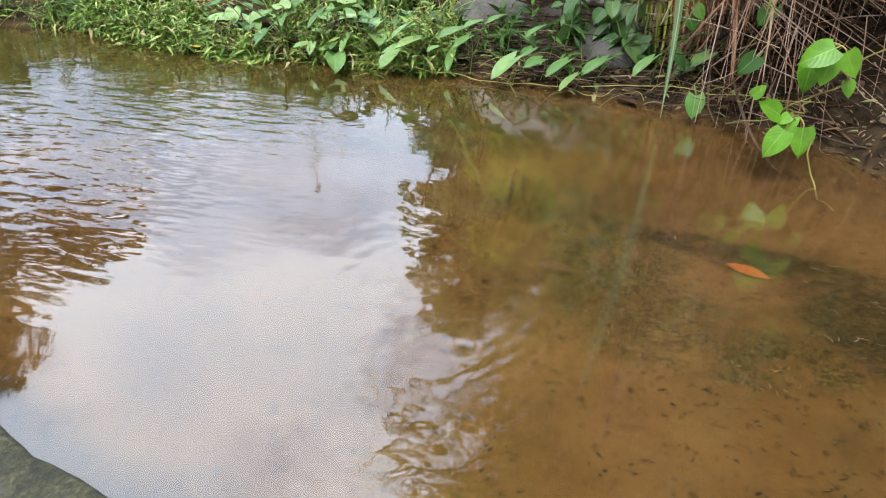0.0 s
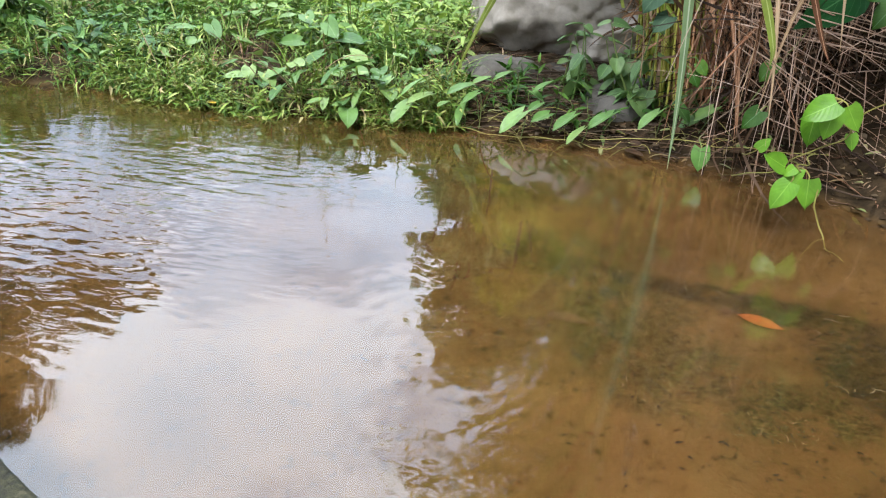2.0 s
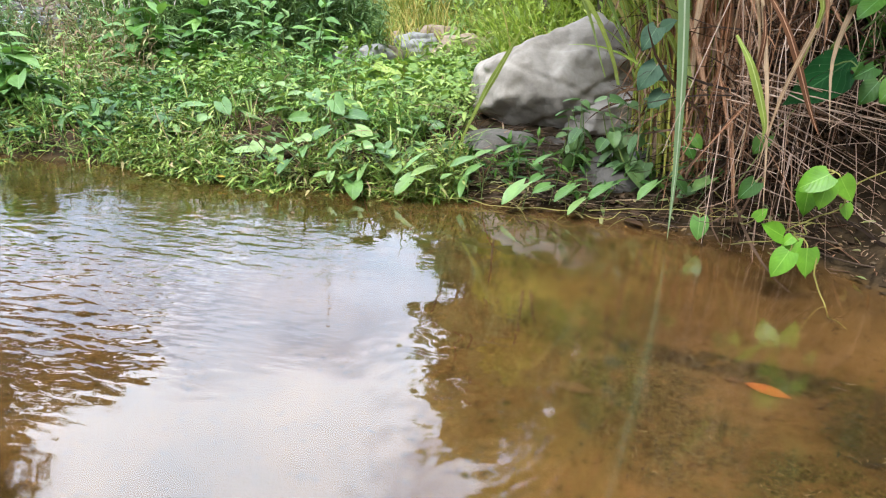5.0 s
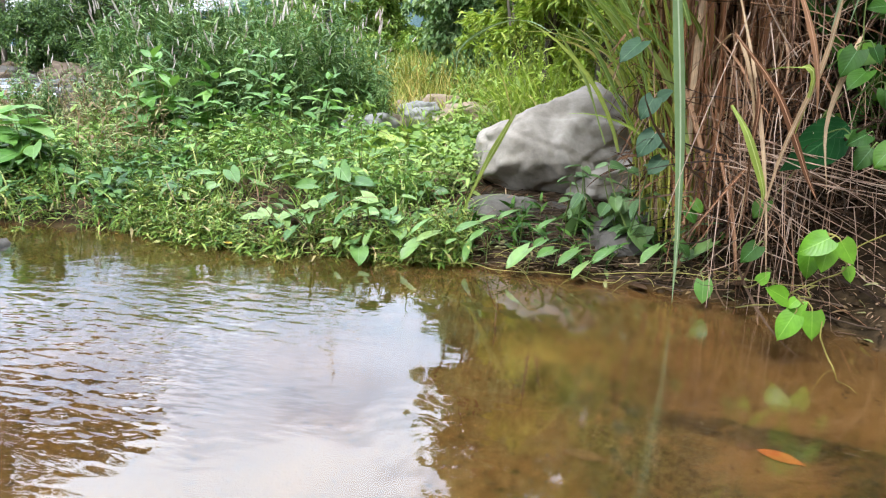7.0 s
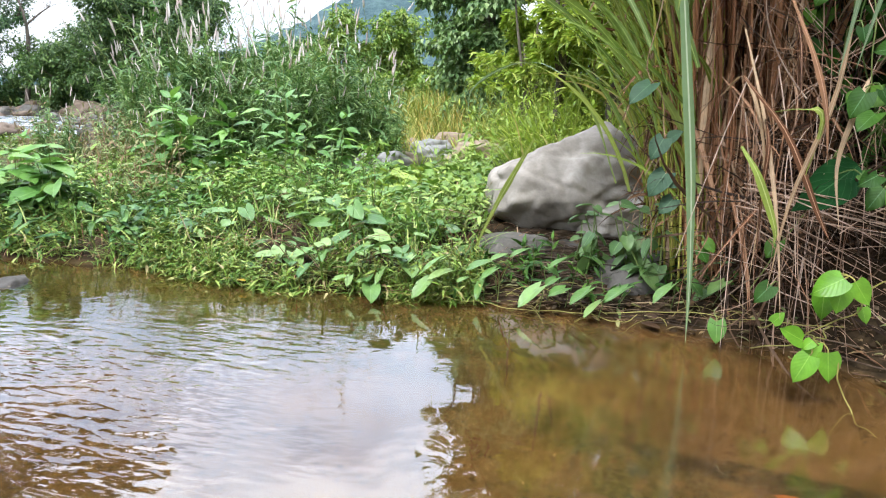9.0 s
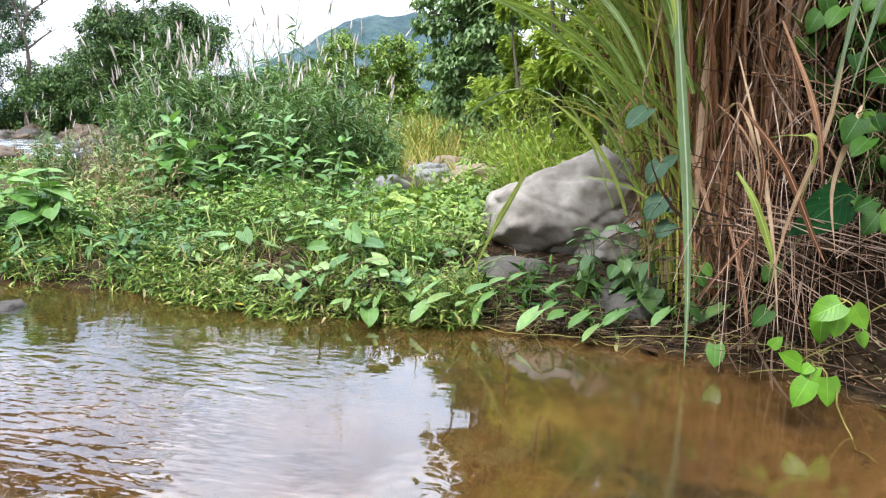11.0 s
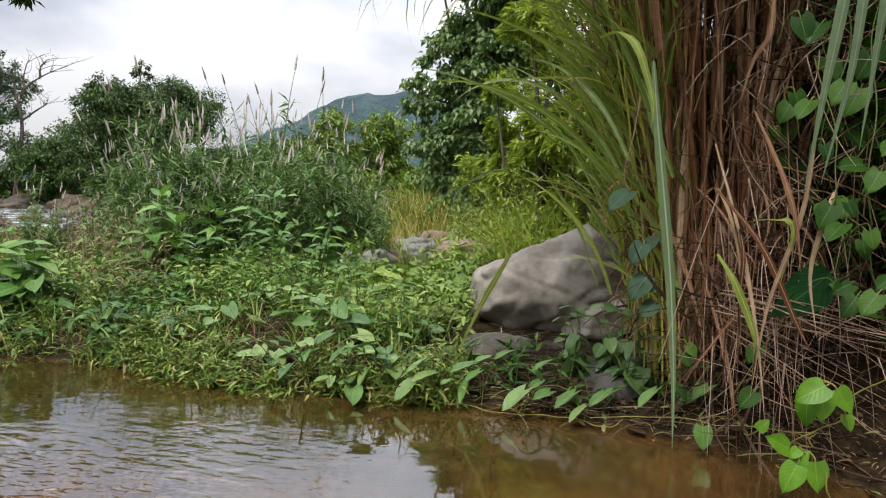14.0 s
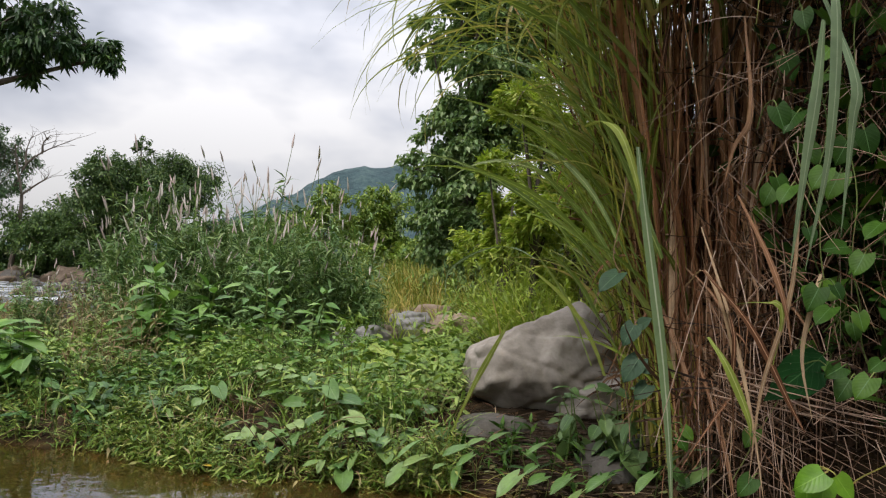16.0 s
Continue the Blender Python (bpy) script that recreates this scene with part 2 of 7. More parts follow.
def water_mat():
    """Clear brownish water: ripples from the inflow on one side, still on the other."""
    m, nt, out = blank("pool_water")
    pos = position(nt)
    sep = nt.nodes.new("ShaderNodeSeparateXYZ")
    nt.links.new(pos, sep.inputs[0])
    skew = nt.nodes.new("ShaderNodeMapping")
    skew.inputs["Rotation"].default_value = (0, 0, radians(14))
    nt.links.new(pos, skew.inputs[0])
    waves = noise_n(nt, skew.outputs[0], 1.0, 1.5, 0.5, (9.5, 23.0, 1.0))
    chop = noise_n(nt, pos, 1.0, 2, 0.5, (13.0, 19.0, 1.0))
    swell = noise_n(nt, pos, 2.6, 1, 0.4)
    side = math_n(nt, "MULTIPLY", math_n(nt, "SUBTRACT", -0.22, sep.outputs[0]), 1.7, True)
    middle = math_n(nt, "MULTIPLY", math_n(nt, "SUBTRACT", 0.1, sep.outputs[0]), 2.2, True)
    away = math_n(nt, "MULTIPLY", math_n(nt, "SUBTRACT", sep.outputs[1], 1.05), 0.8, True)
    calm = math_n(nt, "MULTIPLY", math_n(nt, "SUBTRACT", 2.66, sep.outputs[1]), 1.9, True)
    rough_zone = math_n(nt, "MULTIPLY", math_n(nt, "MULTIPLY", side, away), calm)
    patch = math_n(nt, "MULTIPLY", math_n(nt, "SUBTRACT", noise_n(nt, pos, 1.7, 2), 0.40), 3.0, True)
    amp = math_n(nt, "ADD", math_n(nt, "MULTIPLY", rough_zone, 0.62), math_n(nt, "MULTIPLY", patch, 0.04))
    fine_amp = math_n(nt, "MULTIPLY", math_n(nt, "MULTIPLY", middle, away), math_n(nt, "ADD", math_n(nt, "MULTIPLY", patch, 0.14), 0.05))
    h = math_n(nt, "ADD", math_n(nt, "MULTIPLY", waves, amp), math_n(nt, "MULTIPLY", swell, 0.16))
    h = math_n(nt, "ADD", h, math_n(nt, "MULTIPLY", chop, fine_amp))
    seam = math_n(nt, "SUBTRACT", 1.0, math_n(nt, "MULTIPLY", math_n(nt, "ABSOLUTE", math_n(nt, "SUBTRACT", sep.outputs[0], 0.0)), 4.2), True)
    close = math_n(nt, "MULTIPLY", math_n(nt, "SUBTRACT", 1.9, sep.outputs[1]), 2.0, True)
    h = math_n(nt, "ADD", h, math_n(nt, "MULTIPLY", math_n(nt, "MULTIPLY", seam, close), math_n(nt, "MULTIPLY", noise_n(nt, pos, 15.0, 1, 0.4), 0.17)))
    nrm = bump(nt, h, 0.55, 0.03)
    under = node(nt, "ShaderNodeBsdfRefraction", Roughness=0.0, IOR=1.33)
    under.inputs["Color"].default_value = (0.95, 0.86, 0.72, 1)
    gloss = node(nt, "ShaderNodeBsdfGlossy", Roughness=0.035)
    gloss.inputs["Color"].default_value = (0.89, 0.95, 1.0, 1)
    fres = node(nt, "ShaderNodeFresnel", IOR=1.33)
    nt.links.new(math_n(nt, "ADD", 0.03, math_n(nt, "MULTIPLY", math_n(nt, "MULTIPLY", math_n(nt, "SUBTRACT", sep.outputs[0], 0.2), 2.5, True), 0.08)), gloss.inputs["Roughness"])
    for s in (under, gloss, fres):
        nt.links.new(nrm, s.inputs["Normal"])
    share = math_n(nt, "ADD", math_n(nt, "DIVIDE", math_n(nt, "MULTIPLY", fres.outputs[0], 4.5), math_n(nt, "ADD", math_n(nt, "MULTIPLY", fres.outputs[0], 5.6), 1.0)), 0.02, True)
    ms = nt.nodes.new("ShaderNodeMixShader")
    nt.links.new(share, ms.inputs[0])
    nt.links.new(under.outputs[0], ms.inputs[1])
    nt.links.new(gloss.outputs[0], ms.inputs[2])
    nt.links.new(ms.outputs[0], out.inputs[0])
    return m


GROUND = ground_mat()
WATER = water_mat()
HERB = leaf_mat("creeping_herb", [(0.0, (0.042, 0.100, 0.014)), (0.45, (0.155, 0.270, 0.040)), (0.8, (0.300, 0.400, 0.085)), (0.94, (0.44, 0.48, 0.16)), (1.0, (0.38, 0.27, 0.16))], 0.18, 0.42, spec=0.28)
HERB_DARK = leaf_mat("small_dark_herb", [(0.0, (0.050, 0.135, 0.022)), (0.5, (0.140, 0.290, 0.048)), (0.88, (0.300, 0.440, 0.100)), (1.0, (0.40, 0.46, 0.14))], 0.18, 0.38, spec=0.28)
# a dark leaf green, deepened to carry the dimness of the left bank
SHADE_GREEN_HERB = leaf_mat("shade_darkened_herb", [(0.0, (0.030, 0.090, 0.026)), (0.6, (0.075, 0.175, 0.042)), (1.0, (0.18, 0.30, 0.08))], 0.15, 0.4)
ARUM = leaf_mat("spade_leaf", [(0.0, (0.070, 0.165, 0.040)), (0.6, (0.155, 0.285, 0.080)), (1.0, (0.290, 0.415, 0.145))], 0.2, 0.36, 0.02, (0.202, 0.303, 0.131), 0.12)
BROAD = leaf_mat("broad_leaf", [(0.0, (0.085, 0.205, 0.045)), (0.6, (0.160, 0.330, 0.070)), (1.0, (0.270, 0.440, 0.110))], 0.35, 0.38, 0.02, (0.210, 0.346, 0.112), 0.12)
BEAN = leaf_mat("bean_leaf", [(0.0, (0.111, 0.281, 0.018)), (1.0, (0.170, 0.365, 0.032))], 0.4, 0.42, 0.02, (0.221, 0.408, 0.063), 0.15)
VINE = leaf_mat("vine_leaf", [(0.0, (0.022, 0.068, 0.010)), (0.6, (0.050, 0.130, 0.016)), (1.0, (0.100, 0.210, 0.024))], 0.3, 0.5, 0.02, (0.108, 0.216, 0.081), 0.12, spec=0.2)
DARK_LEAF = leaf_mat("dark_big_leaf", [(0.0, (0.013, 0.068, 0.019)), (1.0, (0.022, 0.092, 0.026))], 0.2, 0.35, 0.015, (0.068, 0.166, 0.062), 0.3, spec=0.2)
COCK = leaf_mat("cockscomb_leaf", [(0.0, (0.070, 0.155, 0.050)), (0.6, (0.180, 0.310, 0.105)), (1.0, (0.37, 0.49, 0.21))], 0.28, 0.5, spec=0.26)
SPIKE = plain_mat("flower_spike", [(0.3, (0.40, 0.30, 0.27)), (0.55, (0.62, 0.53, 0.49)), (0.75, (0.78, 0.70, 0.65))], 60, 0.8, 0.8, 0.004, island=0.4)
GRASS = leaf_mat("cane_grass_blade", [(0.0, (0.160, 0.235, 0.045)), (0.5, (0.33, 0.40, 0.085)), (0.8, (0.52, 0.54, 0.16)), (1.0, (0.66, 0.48, 0.24))], 0.5, 0.45, 0.07, (0.490, 0.532, 0.231))
BLADE = leaf_mat("hanging_blade", [(0.0, (0.17, 0.27, 0.13)), (1.0, (0.22, 0.32, 0.16))], 0.3, 0.42, 0.075, (0.56, 0.62, 0.46), blotch=0.2)
GREY_BLADE = leaf_mat("grey_green_blade", [(0.0, (0.19, 0.28, 0.16)), (1.0, (0.25, 0.34, 0.20))], 0.35, 0.45, 0.05, (0.36, 0.44, 0.30), blotch=0.3)
YBLADE = leaf_mat("yellowing_blade", [(0.0, (0.22, 0.30, 0.05)), (1.0, (0.30, 0.36, 0.08))], 0.3, 0.45, 0.06, (0.45, 0.5, 0.2))
DEEP_GRASS = leaf_mat("deep_green_blade", [(0.0, (0.14, 0.22, 0.05)), (0.6, (0.24, 0.34, 0.08)), (1.0, (0.40, 0.46, 0.14))], 0.5, 0.42, 0.06, (0.42, 0.52, 0.18))
FRESH_BLADE = leaf_mat("fresh_grass_blade", [(0.0, (0.26, 0.36, 0.05)), (0.6, (0.38, 0.50, 0.08)), (1.0, (0.52, 0.60, 0.14))], 0.5, 0.45, 0.06, (0.50, 0.58, 0.20))
SHEATH = leaf_mat("torn_sheath", [(0.0, (0.11, 0.050, 0.025)), (0.45, (0.36, 0.165, 0.078)), (0.8, (0.58, 0.33, 0.175)), (1.0, (0.70, 0.52, 0.36))], 0.25, 0.6, 0.04, (0.42, 0.24, 0.14), spec=0.25)
STRAW = leaf_mat("dead_blade", [(0.0, (0.060, 0.026, 0.013)), (0.4, (0.180, 0.082, 0.041)), (0.8, (0.345, 0.185, 0.105)), (1.0, (0.54, 0.39, 0.28))], 0.12, 0.7, 0.06, (0.548, 0.321, 0.212), spec=0.2)
PALE_STRAW = plain_mat("pale_straw", [(0.3, (0.25, 0.152, 0.098)), (0.6, (0.42, 0.28, 0.198)), (0.85, (0.60, 0.455, 0.365))], 6, 0.6, 0.3, 0.003, (1, 1, 0.2), 0.6)
DRYLEAF = leaf_mat("withered_leaf", [(0.0, (0.15, 0.09, 0.045)), (0.3, (0.29, 0.20, 0.10)), (0.6, (0.34, 0.33, 0.15)), (1.0, (0.24, 0.33, 0.11))], 0.2, 0.6)
LIME = leaf_mat("lime_creeper_leaf", [(0.0, (0.08, 0.17, 0.04)), (0.5, (0.21, 0.34, 0.07)), (1.0, (0.40, 0.50, 0.09))], 0.35, 0.45, 0.02, (0.3, 0.42, 0.1), 0.12)
WEED = leaf_mat("water_weed", [(0.0, (0.018, 0.017, 0.007)), (0.5, (0.059, 0.051, 0.015)), (0.85, (0.126, 0.102, 0.034)), (1.0, (0.270, 0.204, 0.102))], 0.1, 0.6)
DARK_WEED = leaf_mat("dark_water_weed", [(0.0, (0.008, 0.008, 0.004)), (0.55, (0.028, 0.024, 0.009)), (0.9, (0.07, 0.055, 0.022)), (1.0, (0.36, 0.32, 0.24))], 0.1, 0.5)
PALE_BLADE = leaf_mat("bleached_blade", [(0.0, (0.42, 0.28, 0.17)), (1.0, (0.58, 0.42, 0.28))], 0.15, 0.6, 0.06, (0.62, 0.48, 0.34))
CULM = plain_mat("dry_cane", [(0.25, (0.15, 0.062, 0.028)), (0.5, (0.43, 0.195, 0.090)), (0.75, (0.68, 0.41, 0.24))], 5, 0.6, 0.3, 0.004, (1, 1, 0.12), 0.55)
GCULM = plain_mat("green_cane", [(0.25, (0.230, 0.242, 0.035)), (0.55, (0.460, 0.451, 0.080)), (0.8, (0.621, 0.506, 0.150))], 5, 0.5, 0.2, 0.003, (1, 1, 0.12), 0.6)
STEM = plain_mat("green_stem", [(0.3, (0.08, 0.14, 0.03)), (0.7, (0.2, 0.24, 0.07))], 9, 0.6, 0.2, 0.002, island=0.4)
RUNNER = plain_mat("yellow_runner", [(0.3, (0.15, 0.14, 0.03)), (0.7, (0.34, 0.30, 0.08))], 14, 0.5, 0.2, 0.002, island=0.4)
TWIG = plain_mat("dry_twig", [(0.3, (0.10, 0.055, 0.03)), (0.55, (0.24, 0.15, 0.085)), (0.8, (0.42, 0.30, 0.19))], 9, 0.8, 0.4, 0.003, island=0.6)
SOIL = plain_mat("crumbly_soil", [(0.3, (0.02, 0.013, 0.007)), (0.6, (0.06, 0.04, 0.022)), (0.85, (0.15, 0.11, 0.07))], 9, 0.95, 0.5, 0.004, island=0.6, spec=0.1)
BARK = plain_mat("grey_bark", [(0.3, (0.05, 0.04, 0.03)), (0.7, (0.17, 0.14, 0.11))], 6, 0.9, 0.8, 0.03, (1, 1, 0.3))
BLUE_VINE = leaf_mat("bluish_vine_leaf", [(0.0, (0.045, 0.095, 0.055)), (1.0, (0.080, 0.145, 0.085))], 0.2, 0.55, 0.02, (0.11, 0.19, 0.10), 0.2, spec=0.2)
FOOT_VINE = leaf_mat("foot_vine_leaf", [(0.0, (0.075, 0.150, 0.050)), (1.0, (0.150, 0.250, 0.085))], 0.25, 0.45, 0.02, (0.17, 0.29, 0.10), 0.2)
BOULDER = plain_mat("pale_boulder", [(0.28, (0.13, 0.11, 0.09)), (0.42, (0.25, 0.22, 0.185)), (0.55, (0.345, 0.305, 0.26)), (0.74, (0.50, 0.455, 0.39))], 3.0, 0.9, 0.8, 0.02)
ROCK = plain_mat("grey_rock", [(0.28, (0.030, 0.026, 0.021)), (0.5, (0.070, 0.062, 0.052)), (0.75, (0.135, 0.122, 0.105))], 5, 0.6, 0.6, 0.02)
RIVER_ROCK = plain_mat("brown_river_rock", [(0.28, (0.06, 0.042, 0.03)), (0.5, (0.13, 0.095, 0.068)), (0.75, (0.24, 0.19, 0.145))], 3, 0.85, 0.6, 0.03)
MID_ROCK = plain_mat("brown_grey_rock", [(0.28, (0.05, 0.045, 0.037)), (0.5, (0.115, 0.104, 0.088)), (0.75, (0.21, 0.19, 0.165))], 7, 0.8, 0.9, 0.02)
PALE_ROCK = plain_mat("pale_grey_rock", [(0.28, (0.12, 0.115, 0.105)), (0.5, (0.24, 0.235, 0.22)), (0.75, (0.38, 0.37, 0.35))], 5, 0.85, 0.6, 0.02)
TAN_ROCK = plain_mat("tan_rock", [(0.28, (0.14, 0.10, 0.07)), (0.5, (0.28, 0.21, 0.15)), (0.75, (0.42, 0.35, 0.27))], 3, 0.85, 0.6, 0.03)


def concrete_mat():
    """Worn concrete: blotched, with dark moss on the wet rim."""
    m, nt, out = blank("wet_concrete")
    pos = position(nt)
    sep = nt.nodes.new("ShaderNodeSeparateXYZ")
    nt.links.new(pos, sep.inputs[0])
    big, small = noise_n(nt, pos, 9, 5, 0.6), noise_n(nt, pos, 70, 5, 0.7)
    f = math_n(nt, "ADD", math_n(nt, "MULTIPLY", big, 0.6), math_n(nt, "MULTIPLY", small, 0.4))
    dry = ramp(nt, f, [(0.32, (0.060, 0.050, 0.032)), (0.5, (0.16, 0.135, 0.10)), (0.68, (0.27, 0.235, 0.18))])
    moss = ramp(nt, small, [(0.35, (0.010, 0.010, 0.004)), (0.55, (0.038, 0.036, 0.012)), (0.7, (0.10, 0.088, 0.045))])
    low = math_n(nt, "SUBTRACT", 0.034, math_n(nt, "ADD", sep.outputs[2], math_n(nt, "MULTIPLY", math_n(nt, "SUBTRACT", big, 0.5), 0.022)))
    p = node(nt, "ShaderNodeBsdfPrincipled", Roughness=0.75)
    nt.links.new(mix(nt, math_n(nt, "MULTIPLY", low, 130.0, True), dry, moss), p.inputs["Base Color"])
    nt.links.new(bump(nt, f, 1.0, 0.012), p.inputs["Normal"])
    nt.links.new(p.outputs[0], out.inputs[0])
    return m


CONCRETE = concrete_mat()
ORANGE = leaf_mat("fallen_orange_leaf", [(0.0, (0.336, 0.101, 0.022)), (1.0, (0.368, 0.120, 0.028))], 0.1, 0.5, 0.02, (0.240, 0.092, 0.033))
BROWNLEAF = leaf_mat("fallen_brown_leaf", [(0.0, (0.06, 0.03, 0.014)), (1.0, (0.14, 0.075, 0.03))], 0.05, 0.6, 0.02, (0.2, 0.12, 0.06))
YELLOWLEAF = leaf_mat("yellow_leaf", [(0.0, (0.5, 0.33, 0.03)), (1.0, (0.55, 0.38, 0.04))], 0.25, 0.5)
TREE1 = leaf_mat("tree_leaf", [(0.0, (0.037, 0.091, 0.023)), (0.6, (0.094, 0.177, 0.044)), (1.0, (0.188, 0.281, 0.072))], 0.25, 0.45)
ROUND_TREE = leaf_mat("round_tree_leaf", [(0.0, (0.028, 0.072, 0.020)), (0.6, (0.072, 0.140, 0.036)), (1.0, (0.160, 0.240, 0.062))], 0.25, 0.45)
CREEPER_TREE = leaf_mat("creeper_hung_leaf", [(0.0, (0.080, 0.160, 0.060)), (0.6, (0.200, 0.320, 0.125)), (1.0, (0.36, 0.47, 0.22))], 0.5, 0.36)
TREE2 = leaf_mat("dark_tree_leaf", [(0.0, (0.021, 0.062, 0.021)), (0.6, (0.046, 0.106, 0.033)), (1.0, (0.104, 0.188, 0.052))], 0.2, 0.4)
FRESH = leaf_mat("fresh_herb_leaf", [(0.0, (0.119, 0.223, 0.034)), (0.6, (0.259, 0.403, 0.074)), (1.0, (0.432, 0.530, 0.146))], 0.22, 0.42, 0.03, (0.216, 0.339, 0.112))
# dark twig brown for litter on the mud and for undergrowth painted as shaded
MUD_SHADE_TWIG = plain_mat("mud_and_shade_twig", [(0.3, (0.03, 0.018, 0.01)), (0.6, (0.075, 0.048, 0.03)), (0.85, (0.17, 0.12, 0.08))], 9, 0.8, 0.4, 0.003, island=0.6)
# straw brown taken nearly to black: the clump's inner shade is in the colour
SHADE_THATCH = plain_mat("shade_dark_thatch", [(0.3, (0.016, 0.008, 0.004)), (0.6, (0.046, 0.024, 0.012)), (0.85, (0.13, 0.075, 0.042))], 9, 0.8, 0.4, 0.003, island=0.6)
SUNK = plain_mat("sunken_litter", [(0.3, (0.012, 0.008, 0.004)), (0.6, (0.035, 0.022, 0.011)), (0.85, (0.10, 0.065, 0.035))], 9, 0.8, 0.4, 0.003, island=0.6)
BRIGHT = leaf_mat("bright_shrub_leaf", [(0.0, (0.20, 0.30, 0.040)), (0.6, (0.34, 0.46, 0.065)), (1.0, (0.52, 0.57, 0.13))], 0.5, 0.45)
SHRUB = leaf_mat("green_shrub_leaf", [(0.0, (0.110, 0.200, 0.034)), (0.6, (0.21, 0.32, 0.055)), (1.0, (0.36, 0.43, 0.10))], 0.4, 0.45, spec=0.28)
YGRASS = leaf_mat("yellow_meadow_grass", [(0.0, (0.156, 0.230, 0.035)), (0.55, (0.312, 0.333, 0.060)), (1.0, (0.576, 0.437, 0.140))], 0.3, 0.6)
# forest green shifted to blue: the distance haze is painted into it
HILL = plain_mat("haze_tinted_hill", [(0.34, (0.022, 0.044, 0.052)), (0.5, (0.046, 0.082, 0.088)), (0.64, (0.080, 0.128, 0.122))], 0.03, 0.95, 0.9, 9.0)


def foam_mat():
    m, nt, out = blank("rapid_water")
    pos = position(nt)
    n = noise_n(nt, pos, 0.9, 5, 0.65, (0.6, 1.0, 1))
    p = node(nt, "ShaderNodeBsdfPrincipled", Roughness=0.25)
    nt.links.new(ramp(nt, n, [(0.40, (0.06, 0.07, 0.07)), (0.52, (0.28, 0.30, 0.31)), (0.64, (0.72, 0.74, 0.76))]), p.inputs["Base Color"])
    nt.links.new(bump(nt, n, 0.6, 0.15), p.inputs["Normal"])
    nt.links.new(p.outputs[0], out.inputs[0])
    return m


RAPID = foam_mat()

# ---- shapes ----
rng = np.random.default_rng(7)


class Soup:
    """Many small pieces gathered into one mesh: vertices, faces, uv, material slots."""

    def __init__(self):
        self.v, self.f, self.uv, self.m, self.n = [], [], [], [], 0

    def add(self, v, f, uv, slot=0):
        v = np.asarray(v, dtype=np.float32).reshape(-1, 3)
        f = np.asarray(f, dtype=np.int64)
        self.v.append(v)
        self.uv.append(np.asarray(uv, dtype=np.float32).reshape(-1, 2))
        self.f.append(f + self.n)
        self.m.append(np.full(len(f), slot, dtype=np.int32))
        self.n += len(v)
        return self

    def mesh(self, name, materials, smooth=True):
        me = bpy.data.meshes.new(name)
        v, uv = np.concatenate(self.v), np.concatenate(self.uv)
        loops = np.concatenate([f.ravel() for f in self.f])
        counts = np.concatenate([np.full(len(f), f.shape[1]) for f in self.f])
        starts = np.concatenate(([0], np.cumsum(counts)[:-1]))
        me.vertices.add(len(v))
        me.vertices.foreach_set("co", v.ravel())
        me.loops.add(len(loops))
        me.loops.foreach_set("vertex_index", loops.astype(np.int32))
        me.polygons.add(len(counts))
        me.polygons.foreach_set("loop_start", starts.astype(np.int32))
        me.polygons.foreach_set("material_index", np.concatenate(self.m))
        me.polygons.foreach_set("use_smooth", np.full(len(counts), smooth))
        layer = me.uv_layers.new(name="UVMap")
        layer.data.foreach_set("uv", uv[loops].ravel())
        for mt in materials if isinstance(materials, (list, tuple)) else [materials]:
            me.materials.append(mt)
        me.update(calc_edges=True)
        me.validate()
        return me


def thing(name, label, category, group="", kind="", at=(0, 0, 0), mesh=None):
    ob = tagged(new(name, mesh), label, category, group, kind)
    ob.location = at
    return ob


def part(name, mesh, parent, label="", kind=""):
    ob = new(name, mesh)
    ob.parent = parent
    return tagged(ob, label, kind=kind)


def turn(yaw, pitch, roll):
    """Rotations Rz(yaw) Rx(pitch) Ry(roll) for arrays of angles."""
    cy, sy, cx, sx, cr, sr = np.cos(yaw), np.sin(yaw), np.cos(pitch), np.sin(pitch), np.cos(roll), np.sin(roll)
    o, i = np.zeros_like(cy), np.ones_like(cy)
    rz = np.stack([np.stack([cy, -sy, o], -1), np.stack([sy, cy, o], -1), np.stack([o, o, i], -1)], -2)
    rx = np.stack([np.stack([i, o, o], -1), np.stack([o, cx, -sx], -1), np.stack([o, sx, cx], -1)], -2)
    ry = np.stack([np.stack([cr, o, sr], -1), np.stack([o, i, o], -1), np.stack([-sr, o, cr], -1)], -2)
    return rz @ rx @ ry


def leaf_shape(outline, fold=0.25, droop=0.25, rings=1):
    """A leaf of length 1 along y from half widths [(y, w), ...]: a folded, drooping blade."""
    v, uv, f = [], [], []
    for y, w in outline:
        z = -droop * y * y
        for s in (-1, 0, 1):
            v.append((s * w, y, z + abs(s) * w * fold))
            uv.append((0.5 + s * 0.5, y))
    for i in range(len(outline) - 1):
        a, b = 3 * i, 3 * i + 3
        f += [(a, a + 1, b + 1, b), (a + 1, a + 2, b + 2, b + 1)]
    return np.array(v), np.array(f), np.array(uv)


LANCE = leaf_shape([(0, 0.02), (0.3, 0.13), (0.65, 0.10), (1, 0.004)], 0.3, 0.3)
NARROW = leaf_shape([(0, 0.02), (0.42, 0.078), (1, 0.003)], 0.3, 0.35)
BROADS = leaf_shape([(0, 0.03), (0.12, 0.13), (0.3, 0.205), (0.5, 0.19), (0.75, 0.105), (1, 0.004)], 0.22, 0.3)


